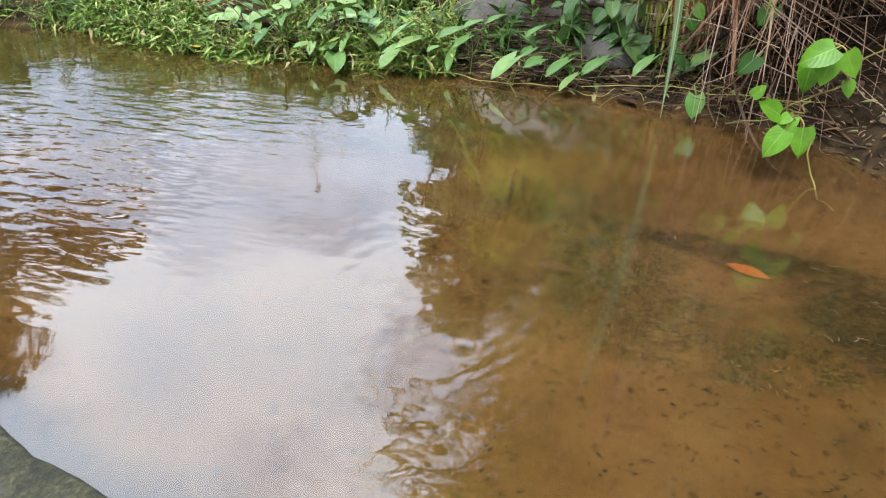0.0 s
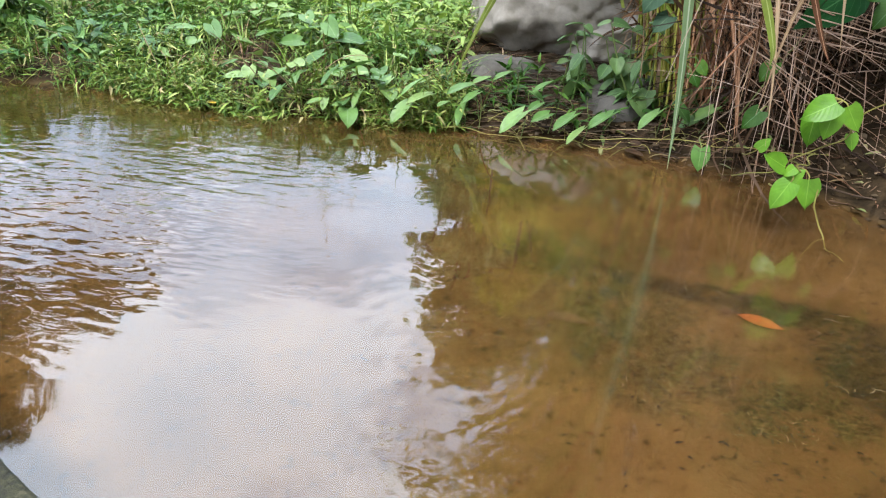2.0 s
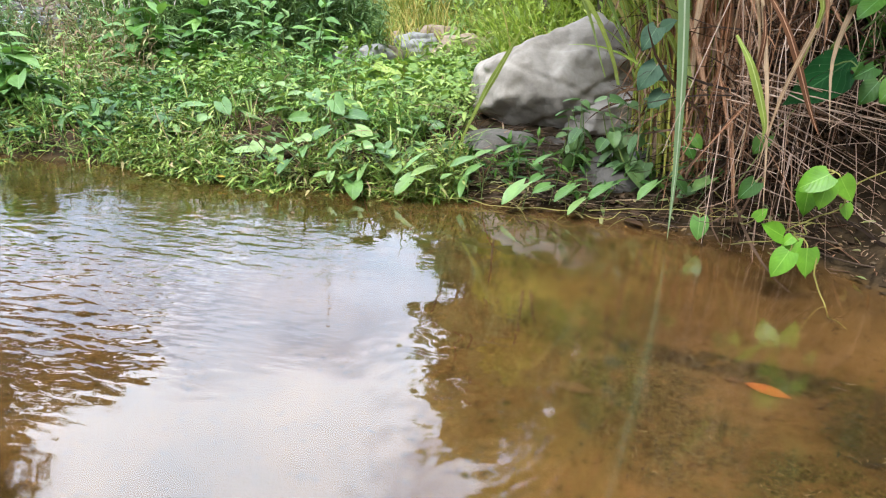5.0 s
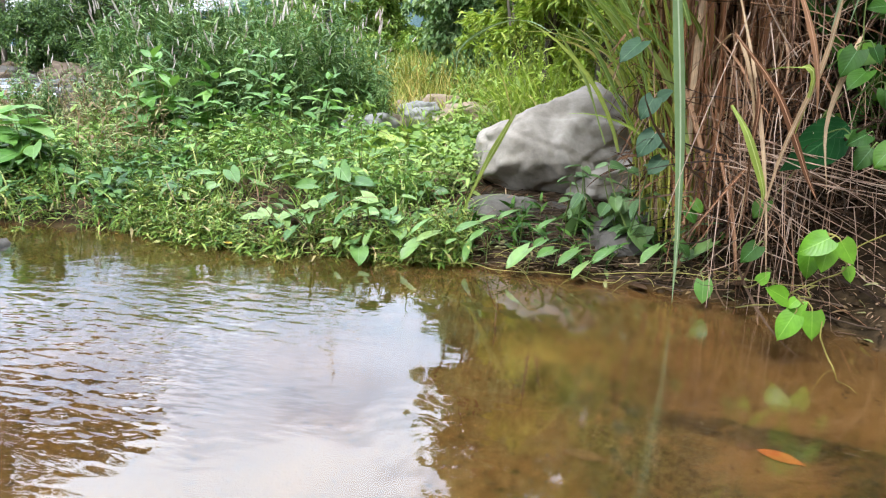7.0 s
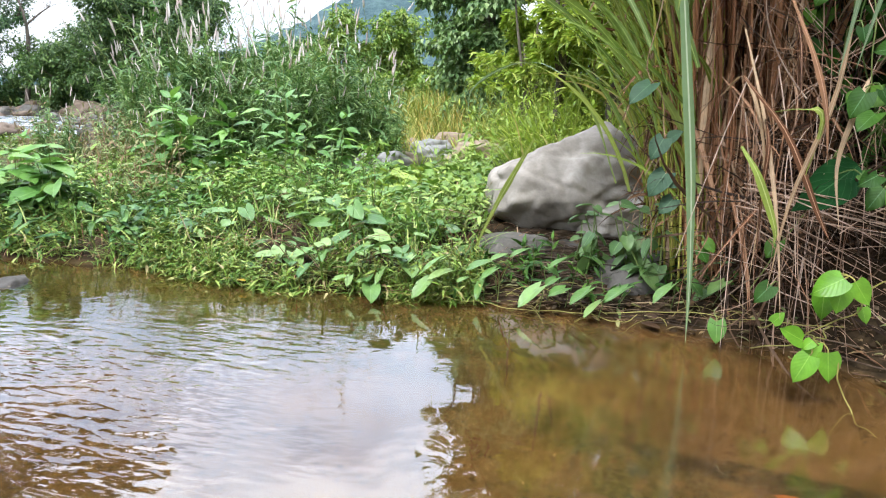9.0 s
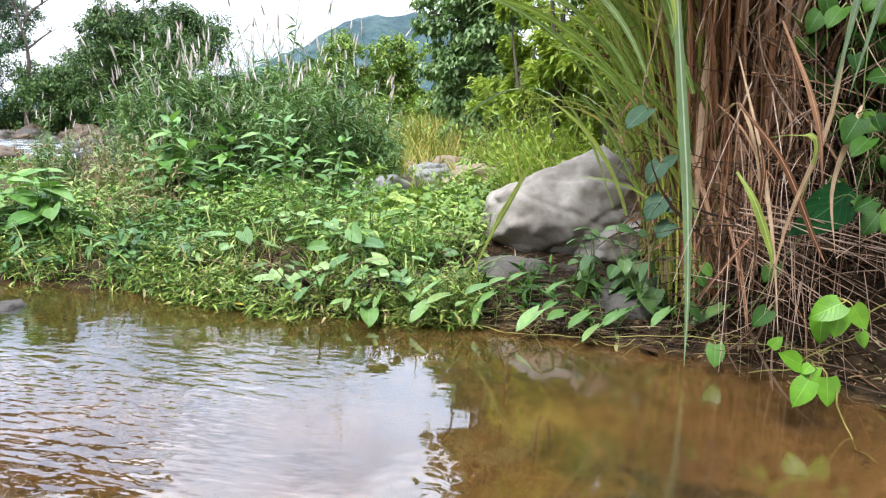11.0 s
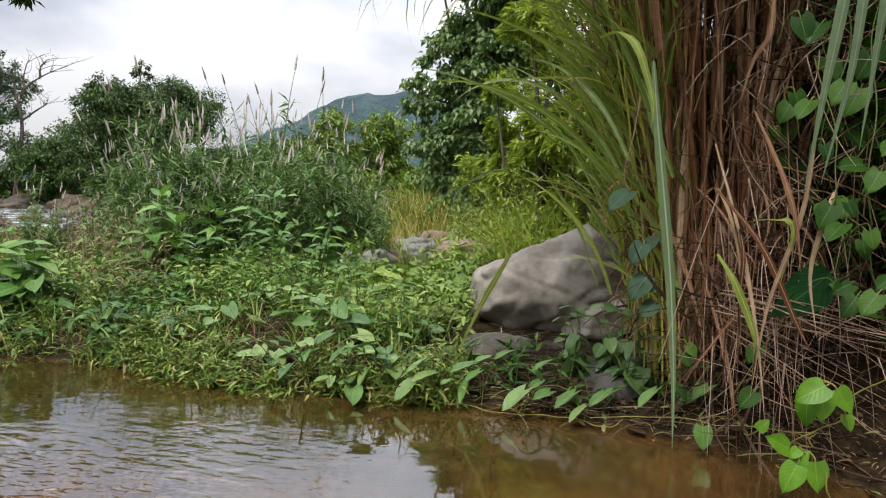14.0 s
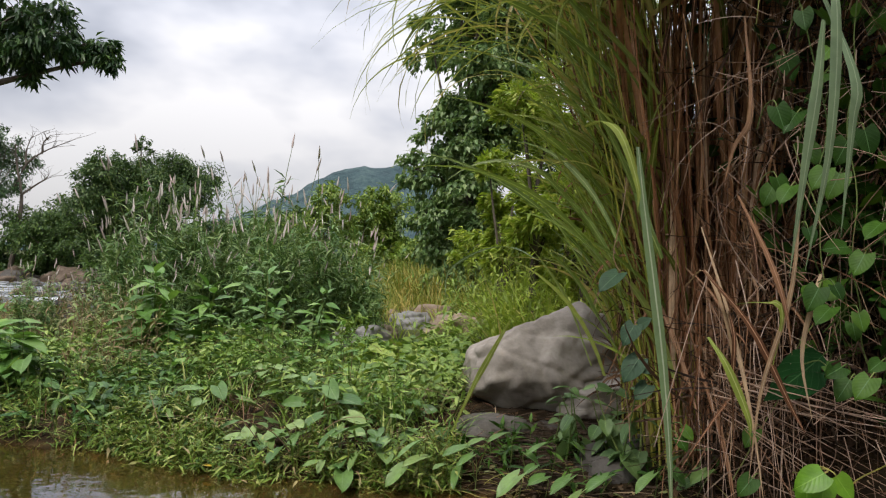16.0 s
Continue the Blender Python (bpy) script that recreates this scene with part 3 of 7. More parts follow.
def heart_shape(width=0.42, lobe=0.16, droop=0.3, fold=0.15, rows=9):
    """A heart or spade leaf: lobes reach back beside the stalk."""
    v, uv, f = [], [], []
    for i in range(rows):
        s = i / (rows - 1)
        w = width * math.sin(math.pi * min(1.0, (s * 0.86 + 0.14)) ** 0.8) ** 0.75 if s < 1 else 0.004
        back = lobe * max(0.0, 1 - s * 3.2)
        for c in (-1, -0.5, 0, 0.5, 1):
            y = s - back * abs(c) ** 0.7 * 1.0 - (0.03 if abs(c) == 1 else 0)
            v.append((c * w, y, -droop * s * s + fold * abs(c) * w - 0.06 * math.sin(3 * s + c)))
            uv.append((0.5 + c * 0.5, s))
    for i in range(rows - 1):
        for c in range(4):
            a = 5 * i + c
            f.append((a, a + 1, a + 6, a + 5))
    return np.array(v), np.array(f), np.array(uv)


FAR_F, FAR_UV = np.array([(0, 1, 2), (0, 2, 3)]), np.array([(0.5, 0), (1, 0.45), (0.5, 1), (0, 0.45)])
FAR_OVAL = (np.array([(0, 0, 0), (0.27, 0.45, 0.05), (0, 1, -0.22), (-0.27, 0.45, 0.05)]), FAR_F, FAR_UV)
FAR_LANCE = (np.array([(0, 0, 0), (0.15, 0.42, 0.04), (0, 1, -0.25), (-0.15, 0.42, 0.04)]), FAR_F, FAR_UV)
SMALL_HEART = heart_shape(rows=4)
HEART = heart_shape()
SPADE = heart_shape(0.36, 0.24, 0.22, 0.22)
LEAFLET = heart_shape(0.37, 0.02, 0.2, 0.12)
FOOT_LEAF = heart_shape(0.36, 0.05, 0.3, 0.2)


def scatter(soup, shape, pos, rot, size, slot=0):
    v, f, uv = shape
    n = len(pos)
    size = np.broadcast_to(np.asarray(size, dtype=float).reshape(-1, 1, 1), (n, 1, 1))
    pts = np.einsum("nij,kj->nki", rot, v) * size + np.asarray(pos)[:, None, :]
    soup.add(pts, (f[None] + (np.arange(n) * len(v))[:, None, None]).reshape(-1, f.shape[1]), np.tile(uv, (n, 1)), slot)


def tubes(soup, paths, radius, sides=4, slot=0):
    """Tapered round stalks along paths (N, K, 3), radius (N, K)."""
    paths = np.asarray(paths, dtype=float)
    n, k, _ = paths.shape
    radius = np.broadcast_to(np.asarray(radius, dtype=float), (n, k))
    d = np.gradient(paths, axis=1)
    d /= np.linalg.norm(d, axis=2, keepdims=True) + 1e-9
    ref = np.where(np.abs(d[..., 2:3]) > 0.9, np.array([1.0, 0, 0]), np.array([0, 0, 1.0]))
    a = np.cross(d, ref)
    a /= np.linalg.norm(a, axis=2, keepdims=True) + 1e-9
    b = np.cross(d, a)
    ang = np.arange(sides) * 2 * math.pi / sides
    ring = paths[:, :, None] + radius[:, :, None, None] * (a[:, :, None] * np.cos(ang)[:, None] + b[:, :, None] * np.sin(ang)[:, None])
    idx = np.arange(n * k * sides).reshape(n, k, sides)
    q = np.stack([idx[:, :-1], np.roll(idx, -1, 2)[:, :-1], np.roll(idx, -1, 2)[:, 1:], idx[:, 1:]], -1).reshape(-1, 4)
    uv = np.zeros((n, k, sides, 2))
    uv[..., 0] = np.arange(sides) / sides
    uv[..., 1] = np.linspace(0, 1, k)[None, :, None]
    soup.add(ring, q, uv, slot)


def arcs(base, yaw, elev, length, droop, k=7, wob=0.0):
    """Curves that leave base at an elevation and sink by droop (radians) towards the tip."""
    n = len(base)
    s = np.linspace(0, 1, k)
    e = np.asarray(elev)[:, None] - np.asarray(droop)[:, None] * s[None] ** 1.4
    y = np.asarray(yaw)[:, None] + (rng.normal(0, wob, (n, 1)) * s[None] if wob else 0)
    step = np.asarray(length)[:, None] / (k - 1)
    d = np.stack([np.cos(e) * np.sin(y), np.cos(e) * np.cos(y), np.sin(e)], -1) * step[..., None]
    p = np.concatenate([np.zeros((n, 1, 3)), np.cumsum((d[:, :-1] + d[:, 1:]) / 2, 1)], 1)
    return p + np.asarray(base)[:, None]


def ribbons(soup, paths, width, slot=0, fold=0.3, twist=0.0, base_w=0.5, face=None):
    """Grass blades along paths (N, K, 3): folded at the midrib, widest in the lower half."""
    paths = np.asarray(paths, dtype=float)
    n, k, _ = paths.shape
    s = np.linspace(0, 1, k)
    w = np.asarray(width).reshape(-1, 1) * np.minimum(1, base_w + 2.5 * s * (1 - base_w))[None] * np.clip((1.02 - s) * 1.9, 0.03, 1)[None] * 0.5
    d = np.gradient(paths, axis=1)
    d /= np.linalg.norm(d, axis=2, keepdims=True) + 1e-9
    side = np.cross(d, np.array([0, 0, 1.0]))
    weak = np.linalg.norm(side, axis=2, keepdims=True)
    spin = rng.uniform(0, 6.28, (n, 1))
    alt = np.stack([np.cos(spin), np.sin(spin), spin * 0], -1)
    side = np.where(weak < 0.25, alt, side) if face is None else np.broadcast_to(np.array(face, dtype=float), d.shape).copy()
    side -= d * (side * d).sum(2, keepdims=True)
    side /= np.linalg.norm(side, axis=2, keepdims=True) + 1e-9
    up = np.cross(side, d)
    if twist:
        t = (rng.normal(0, twist, (n, 1)) + rng.normal(0, twist * 0.6, (n, 1)) * s[None])[..., None]
        side, up = side * np.cos(t) + up * np.sin(t), up * np.cos(t) - side * np.sin(t)
    lv = paths - side * w[..., None] + up * (w * fold)[..., None]
    rv = paths + side * w[..., None] + up * (w * fold)[..., None]
    v = np.stack([lv, paths, rv], 2)
    idx = np.arange(n * k * 3).reshape(n, k, 3)
    q = np.concatenate([np.stack([idx[:, :-1, c], idx[:, :-1, c + 1], idx[:, 1:, c + 1], idx[:, 1:, c]], -1).reshape(-1, 4) for c in (0, 1)])
    uv = np.zeros((n, k, 3, 2))
    uv[..., 0] = np.array([0, 0.5, 1.0])
    uv[..., 1] = s[None, :, None]
    soup.add(v, q, uv, slot)


def value_noise(x, y, seed=0):
    """Smooth lattice noise, 0 to 1."""
    xi, yi = np.floor(x).astype(int), np.floor(y).astype(int)
    fx, fy = x - xi, y - yi
    fx, fy = fx * fx * (3 - 2 * fx), fy * fy * (3 - 2 * fy)

    def h(a, b):
        n = (a * 374761393 + b * 668265263 + seed * 1442695) & 0x7FFFFFFF
        n = ((n ^ (n >> 13)) * 1274126177) & 0x7FFFFFFF
        return (n & 0xFFFF) / 65535.0
    return (h(xi, yi) * (1 - fx) + h(xi + 1, yi) * fx) * (1 - fy) + (h(xi, yi + 1) * (1 - fx) + h(xi + 1, yi + 1) * fx) * fy


def rough(x, y, scale, seed=0, octaves=3):
    return sum(value_noise(x * scale * 2 ** o, y * scale * 2 ** o, seed + o) * 0.5 ** o for o in range(octaves)) / 1.75


# ---- ground ----
SHORE = np.array([(-40, 4.6), (-6, 3.62), (-2.46, 3.5), (-1.6, 3.38), (-1.08, 3.16), (-0.7, 3.04), (-0.18, 3.0), (0.1, 2.93), (0.39, 2.8),
                  (0.68, 2.68), (0.89, 2.6), (1.09, 2.48), (1.26, 2.35), (1.36, 2.2), (1.43, 2.04), (1.5, 1.6), (1.7, 0.9), (2.0, 0.0), (2.6, -1.5), (4, -9)])


def shore_distance(x, y):
    """Distance from the waterline, positive on the far and right banks."""
    best = np.full(np.shape(x), 1e9)
    for (ax, ay), (bx, by) in zip(SHORE[:-1], SHORE[1:]):
        ux, uy = bx - ax, by - ay
        t = np.clip(((x - ax) * ux + (y - ay) * uy) / (ux * ux + uy * uy), 0, 1)
        best = np.minimum(best, np.hypot(x - ax - t * ux, y - ay - t * uy))
    xs = np.interp(x, SHORE[:, 0], SHORE[:, 1])
    return np.where(y > xs, best, -best)


def terrain(x, y):
    x, y = np.asarray(x, dtype=float), np.asarray(y, dtype=float)
    d = shore_distance(x, y)
    bed = -0.17 * (1 - np.exp(np.minimum(d, 0) / 0.35)) + 0.03 * (rough(x, y, 2.2, 3) - 0.5)
    land = 0.05 * (1 - np.exp(-np.maximum(d, 0) / 0.06)) + 0.27 * (1 - np.exp(-np.maximum(d, 0) / 1.6)) + 0.07 * (rough(x, y, 1.7, 9) - 0.5) * np.clip(d * 2, 0, 1)
    steep = np.clip((x - 0.75 - 0.25 * np.clip(y - 2.4, 0, 3)) / 0.9, 0, 1.6)
    land += np.where(d > 0, steep ** 1.5 * np.clip(d, 0, 1.4) * 1.2, 0) * np.clip((9 - y) / 4, 0, 1)
    dip = np.clip((y - 9) / 8, 0, 1) * np.clip((-2.5 - x * 0.9 - y * 0.18) / 3, 0, 1) * np.clip((45 - y) / 4, 0, 1)
    land -= dip * 0.8
    land += np.clip((y - 60) / 60, 0, 6) * 2.0
    z = np.where(d > 0, land, bed)
    back = np.clip((-0.9 - y) / 0.6, 0, 1) + np.clip((-7.5 - x) / 1.5, 0, 1) * (y < 3.4)
    # the high slope behind the camera is unseen, added to block sky light
    return z + np.clip(back, 0, 1) * 0.4 + np.clip((-2.6 - y) / 2.5, 0, 1) * 4.2 * (0.85 + 0.3 * rough(x, y, 0.5, 88))


def spaced(lo, hi, a, b, step, grow=1.28):
    mid = list(np.arange(a, b + step / 2, step))
    s, x = step, b
    while x < hi:
        s *= grow
        x += s
        mid.append(min(x, hi))
    s, x = step, a
    while x > lo:
        s *= grow
        x -= s
        mid.insert(0, max(x, lo))
    return np.array(mid)


def sheet(name, xs, ys, fz, material):
    gx, gy = np.meshgrid(xs, ys)
    v = np.stack([gx, gy, fz(gx, gy)], -1)
    idx = np.arange(gx.size).reshape(gx.shape)
    q = np.stack([idx[:-1, :-1], idx[:-1, 1:], idx[1:, 1:], idx[1:, :-1]], -1).reshape(-1, 4)
    return Soup().add(v, q, np.stack([gx, gy], -1)).mesh(name, material)


thing("ground", "ochre silt stream bed and dark soil banks with litter", "ground", kind="structure",
      mesh=sheet("ground", spaced(-1800, 1800, -3.4, 2.6, 0.04), spaced(-60, 2600, -0.6, 5.2, 0.04), terrain, GROUND))
pool = thing("water", "shallow clear brown stream water reflecting a white sky", "water", kind="structure",
             mesh=sheet("water", np.linspace(-8.5, 2.8, 24), np.linspace(-1.4, 4.4, 14), lambda x, y: x * 0, WATER))
pool.visible_shadow = False
thing("river", "white foaming river rapids between rocky banks", "river", kind="structure",
      mesh=sheet("river", np.linspace(-60, -5, 160), np.linspace(13, 43, 90), lambda x, y: x * 0 - 0.14 + 0.22 * rough(x, y, 0.8, 4), RAPID))


# ---- rocks ----
def rock_mesh(name, size, planes, material, seed, level=4, lump=0.05, fine=0.02, sharp=24, folds=()):
    """A stone cut by planes (normal, distance), rounded at its edges, with hollows."""
    bm = bmesh.new()
    bmesh.ops.create_icosphere(bm, subdivisions=level, radius=1)
    ns = np.array([p[:3] for p in planes], dtype=float)
    ns /= np.linalg.norm(ns, axis=1, keepdims=True)
    ds = np.array([p[3] for p in planes])
    for vt in bm.verts:
        u = np.array(vt.co.normalized())
        dots = ns @ u
        r = np.where(dots > 0.05, ds / np.maximum(dots, 0.05), 9.0)
        r = np.append(r, 1.12)
        r = -np.log(np.exp(-sharp * r).sum()) / sharp
        p = u * r
        q = Vector(p * 1.7 + seed)
        r2 = 1 + lump * noise.noise(q) * 2 + fine * noise.noise(q * 4.3) + fine * 0.4 * noise.noise(q * 11) - fine * 0.9 * max(0.0, 0.10 - abs(noise.noise(q * 1.1 + Vector((3, 1, 7))))) / 0.10
        for fx, fy, fz, fd, deep, wide in folds:
            r2 -= deep * math.exp(-((p @ np.array((fx, fy, fz)) - fd + 0.03 * noise.noise(q * 2.2)) / wide) ** 2)
        vt.co = Vector(p * r2 * np.array(size))
    me = bpy.data.meshes.new(name)
    bm.to_mesh(me)
    bm.free()
    me.polygons.foreach_set("use_smooth", [True] * len(me.polygons))
    me.materials.append(material)
    return me


big = rock_mesh("boulder", (1, 1, 1), [(-0.40, 0.15, 0.90, 0.235), (-0.55, 0.0, 0.83, 0.25), (-1, -0.1, 0.05, 0.37), (-0.85, -0.45, 0.3, 0.35), (-0.50, -0.30, -0.82, 0.355), (0.45, 0.1, 0.88, 0.455), (1, 0, 0.1, 0.50),
                (-0.10, -0.62, 0.78, 0.27), (-0.25, -0.95, 0.15, 0.36), (-0.18, -0.76, -0.63, 0.335), (0.25, -0.74, -0.62, 0.40), (0.6, -0.75, 0.25, 0.40), (0.35, -0.80, 0.50, 0.33), (0, 1, 0.2, 0.45), (0, -0.1, -1, 0.42)], BOULDER, 5.0, 6, 0.035, 0.06, 150,
                folds=((0.35, -0.1, 0.93, 0.06, 0.05, 0.018), (0.80, 0.0, -0.60, -0.10, 0.035, 0.05), (0.5, 0.0, 0.85, 0.20, 0.03, 0.05), (0.9, 0.1, 0.3, -0.1, 0.03, 0.03), (0.55, -0.2, -0.8, 0.22, 0.04, 0.02)))
ob = thing("boulder", "large pale grey weathered boulder with a dark undercut base", "boulder", at=(0.54, 4.05, 0.41), mesh=big)
ledge = rock_mesh("rock", (0.24, 0.2, 0.12), [(0.05, -0.25, 1, 0.7), (0.1, -0.9, 0.1, 0.8), (-0.8, -0.3, 0.2, 0.8), (0.8, -0.3, 0.35, 0.82)], BOULDER, 9.0, 5, 0.08, 0.03, 40)
ob = thing("rock", "pale slab of rock against the foot of the boulder", "rock", at=(0.86, 3.80, 0.27), mesh=ledge)
ob.rotation_euler = (radians(6), radians(-10), radians(10))
FLAT = [(0, 0, 1, 0.75), (0.1, -0.9, 0.3, 0.8), (-0.8, -0.2, 0.4, 0.8), (0.8, -0.3, 0.35, 0.82), (0.3, 0.2, 0.9, 0.8)]
for nm, lab, at, size, rz, mt, sd in (
        ("rock", "flat grey rock below the boulder", (0.28, 3.47, 0.08), (0.25, 0.16, 0.16), 4, MID_ROCK, 1.0),
        ("rock", "dark smooth wet rock at the waterline", (0.79, 2.98, 0.05), (0.21, 0.17, 0.15), -8, ROCK, 2.0),
        ("rock", "dark grey rock half buried under the boulder", (0.62, 3.66, 0.06), (0.22, 0.16, 0.12), 30, ROCK, 2.6),
        ("rock", "dark wet stone under the boulder", (0.46, 3.35, 0.03), (0.16, 0.12, 0.10), 50, ROCK, 2.2),
        ("rock", "small dark stone at the waterline", (0.18, 3.28, 0.03), (0.12, 0.09, 0.07), 5, ROCK, 2.4),
        ("rock", "dark stone half in the mud", (0.95, 3.25, 0.08), (0.2, 0.14, 0.13), 25, ROCK, 2.8),
        ("rock", "brownish low rock among the herbs", (-0.42, 3.86, 0.12), (0.16, 0.14, 0.10), 20, TAN_ROCK, 3.0),
        ("rock", "small brown stone among the herbs", (-0.02, 4.12, 0.17), (0.14, 0.11, 0.08), 70, TAN_ROCK, 3.6),
        ("rock", "tan angular rock on the gravel bar", (-0.26, 8.7, 0.36), (0.30, 0.24, 0.21), 40, TAN_ROCK, 4.0),
        ("rock", "flat tan stone on the gravel bar", (-0.1, 8.1, 0.27), (0.3, 0.2, 0.12), 0, TAN_ROCK, 4.5),
        ("rock", "grey stone on the gravel bar", (-1.1, 8.0, 0.26), (0.22, 0.18, 0.15), 60, PALE_ROCK, 5.0),
        ("rock", "low grey stone on the gravel bar", (-1.2, 6.6, 0.25), (0.3, 0.2, 0.1), 15, ROCK, 5.5),
        ("rock", "pale grey stone on the gravel bar", (-0.7, 8.7, 0.28), (0.20, 0.18, 0.17), 100, PALE_ROCK, 6.0),
        ("rock", "grey rock between the river and the thicket", (-4.0, 7.6, 0.3), (0.45, 0.4, 0.3), 20, ROCK, 6.5),
        ("rock", "pale grey rock between the river and the thicket", (-4.7, 8.6, 0.3), (0.6, 0.5, 0.36), 75, ROCK, 7.0),
        ("rock", "flat stone at the waterline", (-2.2, 3.04, 0.0), (0.09, 0.06, 0.035), 75, ROCK, 7.5)):
    ob = thing(nm, lab, "rock", at=at, mesh=rock_mesh("rock", size, FLAT, mt, sd, 3, 0.10, 0.04))
    ob.rotation_euler = (0, 0, radians(rz))
for i in range(17):
    x, y, s = -1.9 + rng.uniform(0, 2.3), 5.9 + rng.uniform(0, 3.6), rng.uniform(0.09, 0.24)
    x *= y / 8.0
    ob = thing("stone", "grey stone lying on the gravel bar" if i % 2 else "tan stone lying on the gravel bar", "stone", "stones on the gravel bar", at=(x, y, float(terrain(x, y)) + s * 0.2),
               mesh=rock_mesh("stone", (s * 1.25, s, s * 0.7), FLAT, PALE_ROCK if i % 2 else TAN_ROCK, 50.0 + i, 4, 0.22, 0.10, 40))
    ob.rotation_euler = (0, 0, rng.uniform(0, 6))
ROUND = [(0.1, -0.9, 0.5, 0.9), (-0.8, -0.2, 0.55, 0.85), (0.7, -0.5, 0.5, 0.9), (0.2, 0.1, 1, 0.9)]
for i in range(58):
    if i < 44:
        x, y, s = -47 + i * 0.86 + rng.uniform(-0.6, 0.6), 42.5 + rng.uniform(-1.5, 2.5), rng.uniform(0.35, 1.15)
    else:
        y = 12.5 + (i - 44) * 1.6
        x, s = -0.62 * y + rng.uniform(-2.5, 1.5), rng.uniform(0.2, 0.42)
    ob = thing("river_rock", "brown-grey boulder in the river bed", "rock", "boulders in the river bed", at=(x, y, s * 0.25),
               mesh=rock_mesh("river_rock", (s * rng.uniform(1.0, 1.7), s, s * rng.uniform(0.55, 0.85)), FLAT if i % 3 else ROUND, (RIVER_ROCK, MID_ROCK, RIVER_ROCK, ROCK)[i % 4], 11.0 + i, 3, 0.24, 0.10))
    ob.rotation_euler = (0, 0, rng.uniform(0, 6))


def slab():
    """The worn concrete edge at the camera's side of the pool."""
    bm = bmesh.new()
    edge = [(-3.0, 2.2), (-1.6, 1.56), (-1.0, 1.17), (-0.62, 0.895), (-0.47, 0.80), (-0.33, 0.73), (-0.15, 0.66), (0.1, 0.6), (0.5, 0.5), (1.1, 0.3), (1.9, -0.3)]
    fine = []
    for (ax, ay), (bx, by) in zip(edge[:-1], edge[1:]):
        k = max(2, int(math.hypot(bx - ax, by - ay) / 0.03))
        fine += [(ax + (bx - ax) * i / k, ay + (by - ay) * i / k) for i in range(k)]
    rows = []
    for x, y in fine:
        w = 0.007 * (noise.noise(Vector((x * 9, y * 9, 0))) + 0.6 * noise.noise(Vector((x * 31, y * 31, 3))))
        prof = [(0.012, -0.25), (0.008, -0.01), (0.003, 0.012), (-0.006, 0.020), (-0.03, 0.023), (-0.15, 0.028), (-0.4, 0.04), (-1.2, 0.05), (-2.6, 0.06)]
        rows.append([bm.verts.new((x + (o + w) * 0.55, y + (o + w) * 0.83 if o > -1 else y + o * 0.83, z + 0.006 * noise.noise(Vector((x * 20 + o * 14, y * 20, 7))))) for o, z in prof])
    for a, b in zip(rows[:-1], rows[1:]):
        for i in range(len(a) - 1):
            bm.faces.new((a[i], b[i], b[i + 1], a[i + 1]))
    bmesh.ops.recalc_face_normals(bm, faces=bm.faces)
    me = bpy.data.meshes.new("slab")
    bm.to_mesh(me)
    me.polygons.foreach_set("use_smooth", [True] * len(me.polygons))
    me.materials.append(CONCRETE)
    return me


thing("concrete_edge", "worn stained concrete slab edge at the water", "slab", kind="structure", mesh=slab())


# ---- plants: low cover ----
NARROW_H = leaf_shape([(0, 0.02), (0.36, 0.105), (1, 0.003)], 0.3, 0.35)
LEAF_MID = leaf_shape([(0, 0.03), (0.25, 0.17), (0.65, 0.12), (1, 0.004)], 0.25, 0.3)

def spots(n, box, keep, seed):
    r = np.random.default_rng(seed)
    x = r.uniform(box[0], box[1], n * 12)
    y = r.uniform(box[2], box[3], n * 12)
    k = keep(x, y)
    return np.stack([x[k], y[k]], -1)[:n]


def on_ground(xy, lift=0.0):
    return np.column_stack([xy, terrain(xy[:, 0], xy[:, 1]) + lift])


def herb_mesh(name, base, heights, leaves, leaf_len, shape, leaf_m, stem_m, lean=0.5, stem_r=0.0016, up=0.5, spread=0.5, k=5, tilt=None):
    """Leafy shoots: thin leaning stalks with leaves set round them."""
    n = len(base)
    yaw = rng.uniform(0, 6.28, n) if tilt is None else tilt + rng.normal(0, 0.9, n)
    elev = math.pi / 2 - np.abs(rng.normal(0, lean, n))
    p = arcs(base, yaw, elev, heights, rng.normal(0.2, 0.35, n), k, 0.5)
    soup = Soup()
    tubes(soup, p, np.linspace(1, 0.5, k)[None] * stem_r, 3, 1)
    s = np.linspace(0.25, 1.0, leaves)
    i0 = np.minimum((s * (k - 1)).astype(int), k - 2)
    fr = (s * (k - 1) - i0)[None, :, None]
    at = p[:, i0] * (1 - fr) + p[:, i0 + 1] * fr
    ly = rng.uniform(0, 6.28, (n, 1)) + np.arange(leaves)[None] * 2.4 + rng.normal(0, 0.4, (n, leaves))
    lp = rng.normal(up, spread, (n, leaves))
    size = rng.normal(leaf_len, leaf_len * 0.25, (n, leaves)).clip(leaf_len * 0.4) * np.interp(s, [0.2, 0.5, 1], [0.8, 1.1, 0.75])[None]
    scatter(soup, shape, at.reshape(-1, 3), turn(ly.ravel(), lp.ravel(), rng.normal(0, 0.35, n * leaves)), size.ravel())
    return soup.mesh(name, [leaf_m, stem_m])


def bank(lo, hi):
    return lambda x, y: (shore_distance(x, y) > lo) & (shore_distance(x, y) < hi)


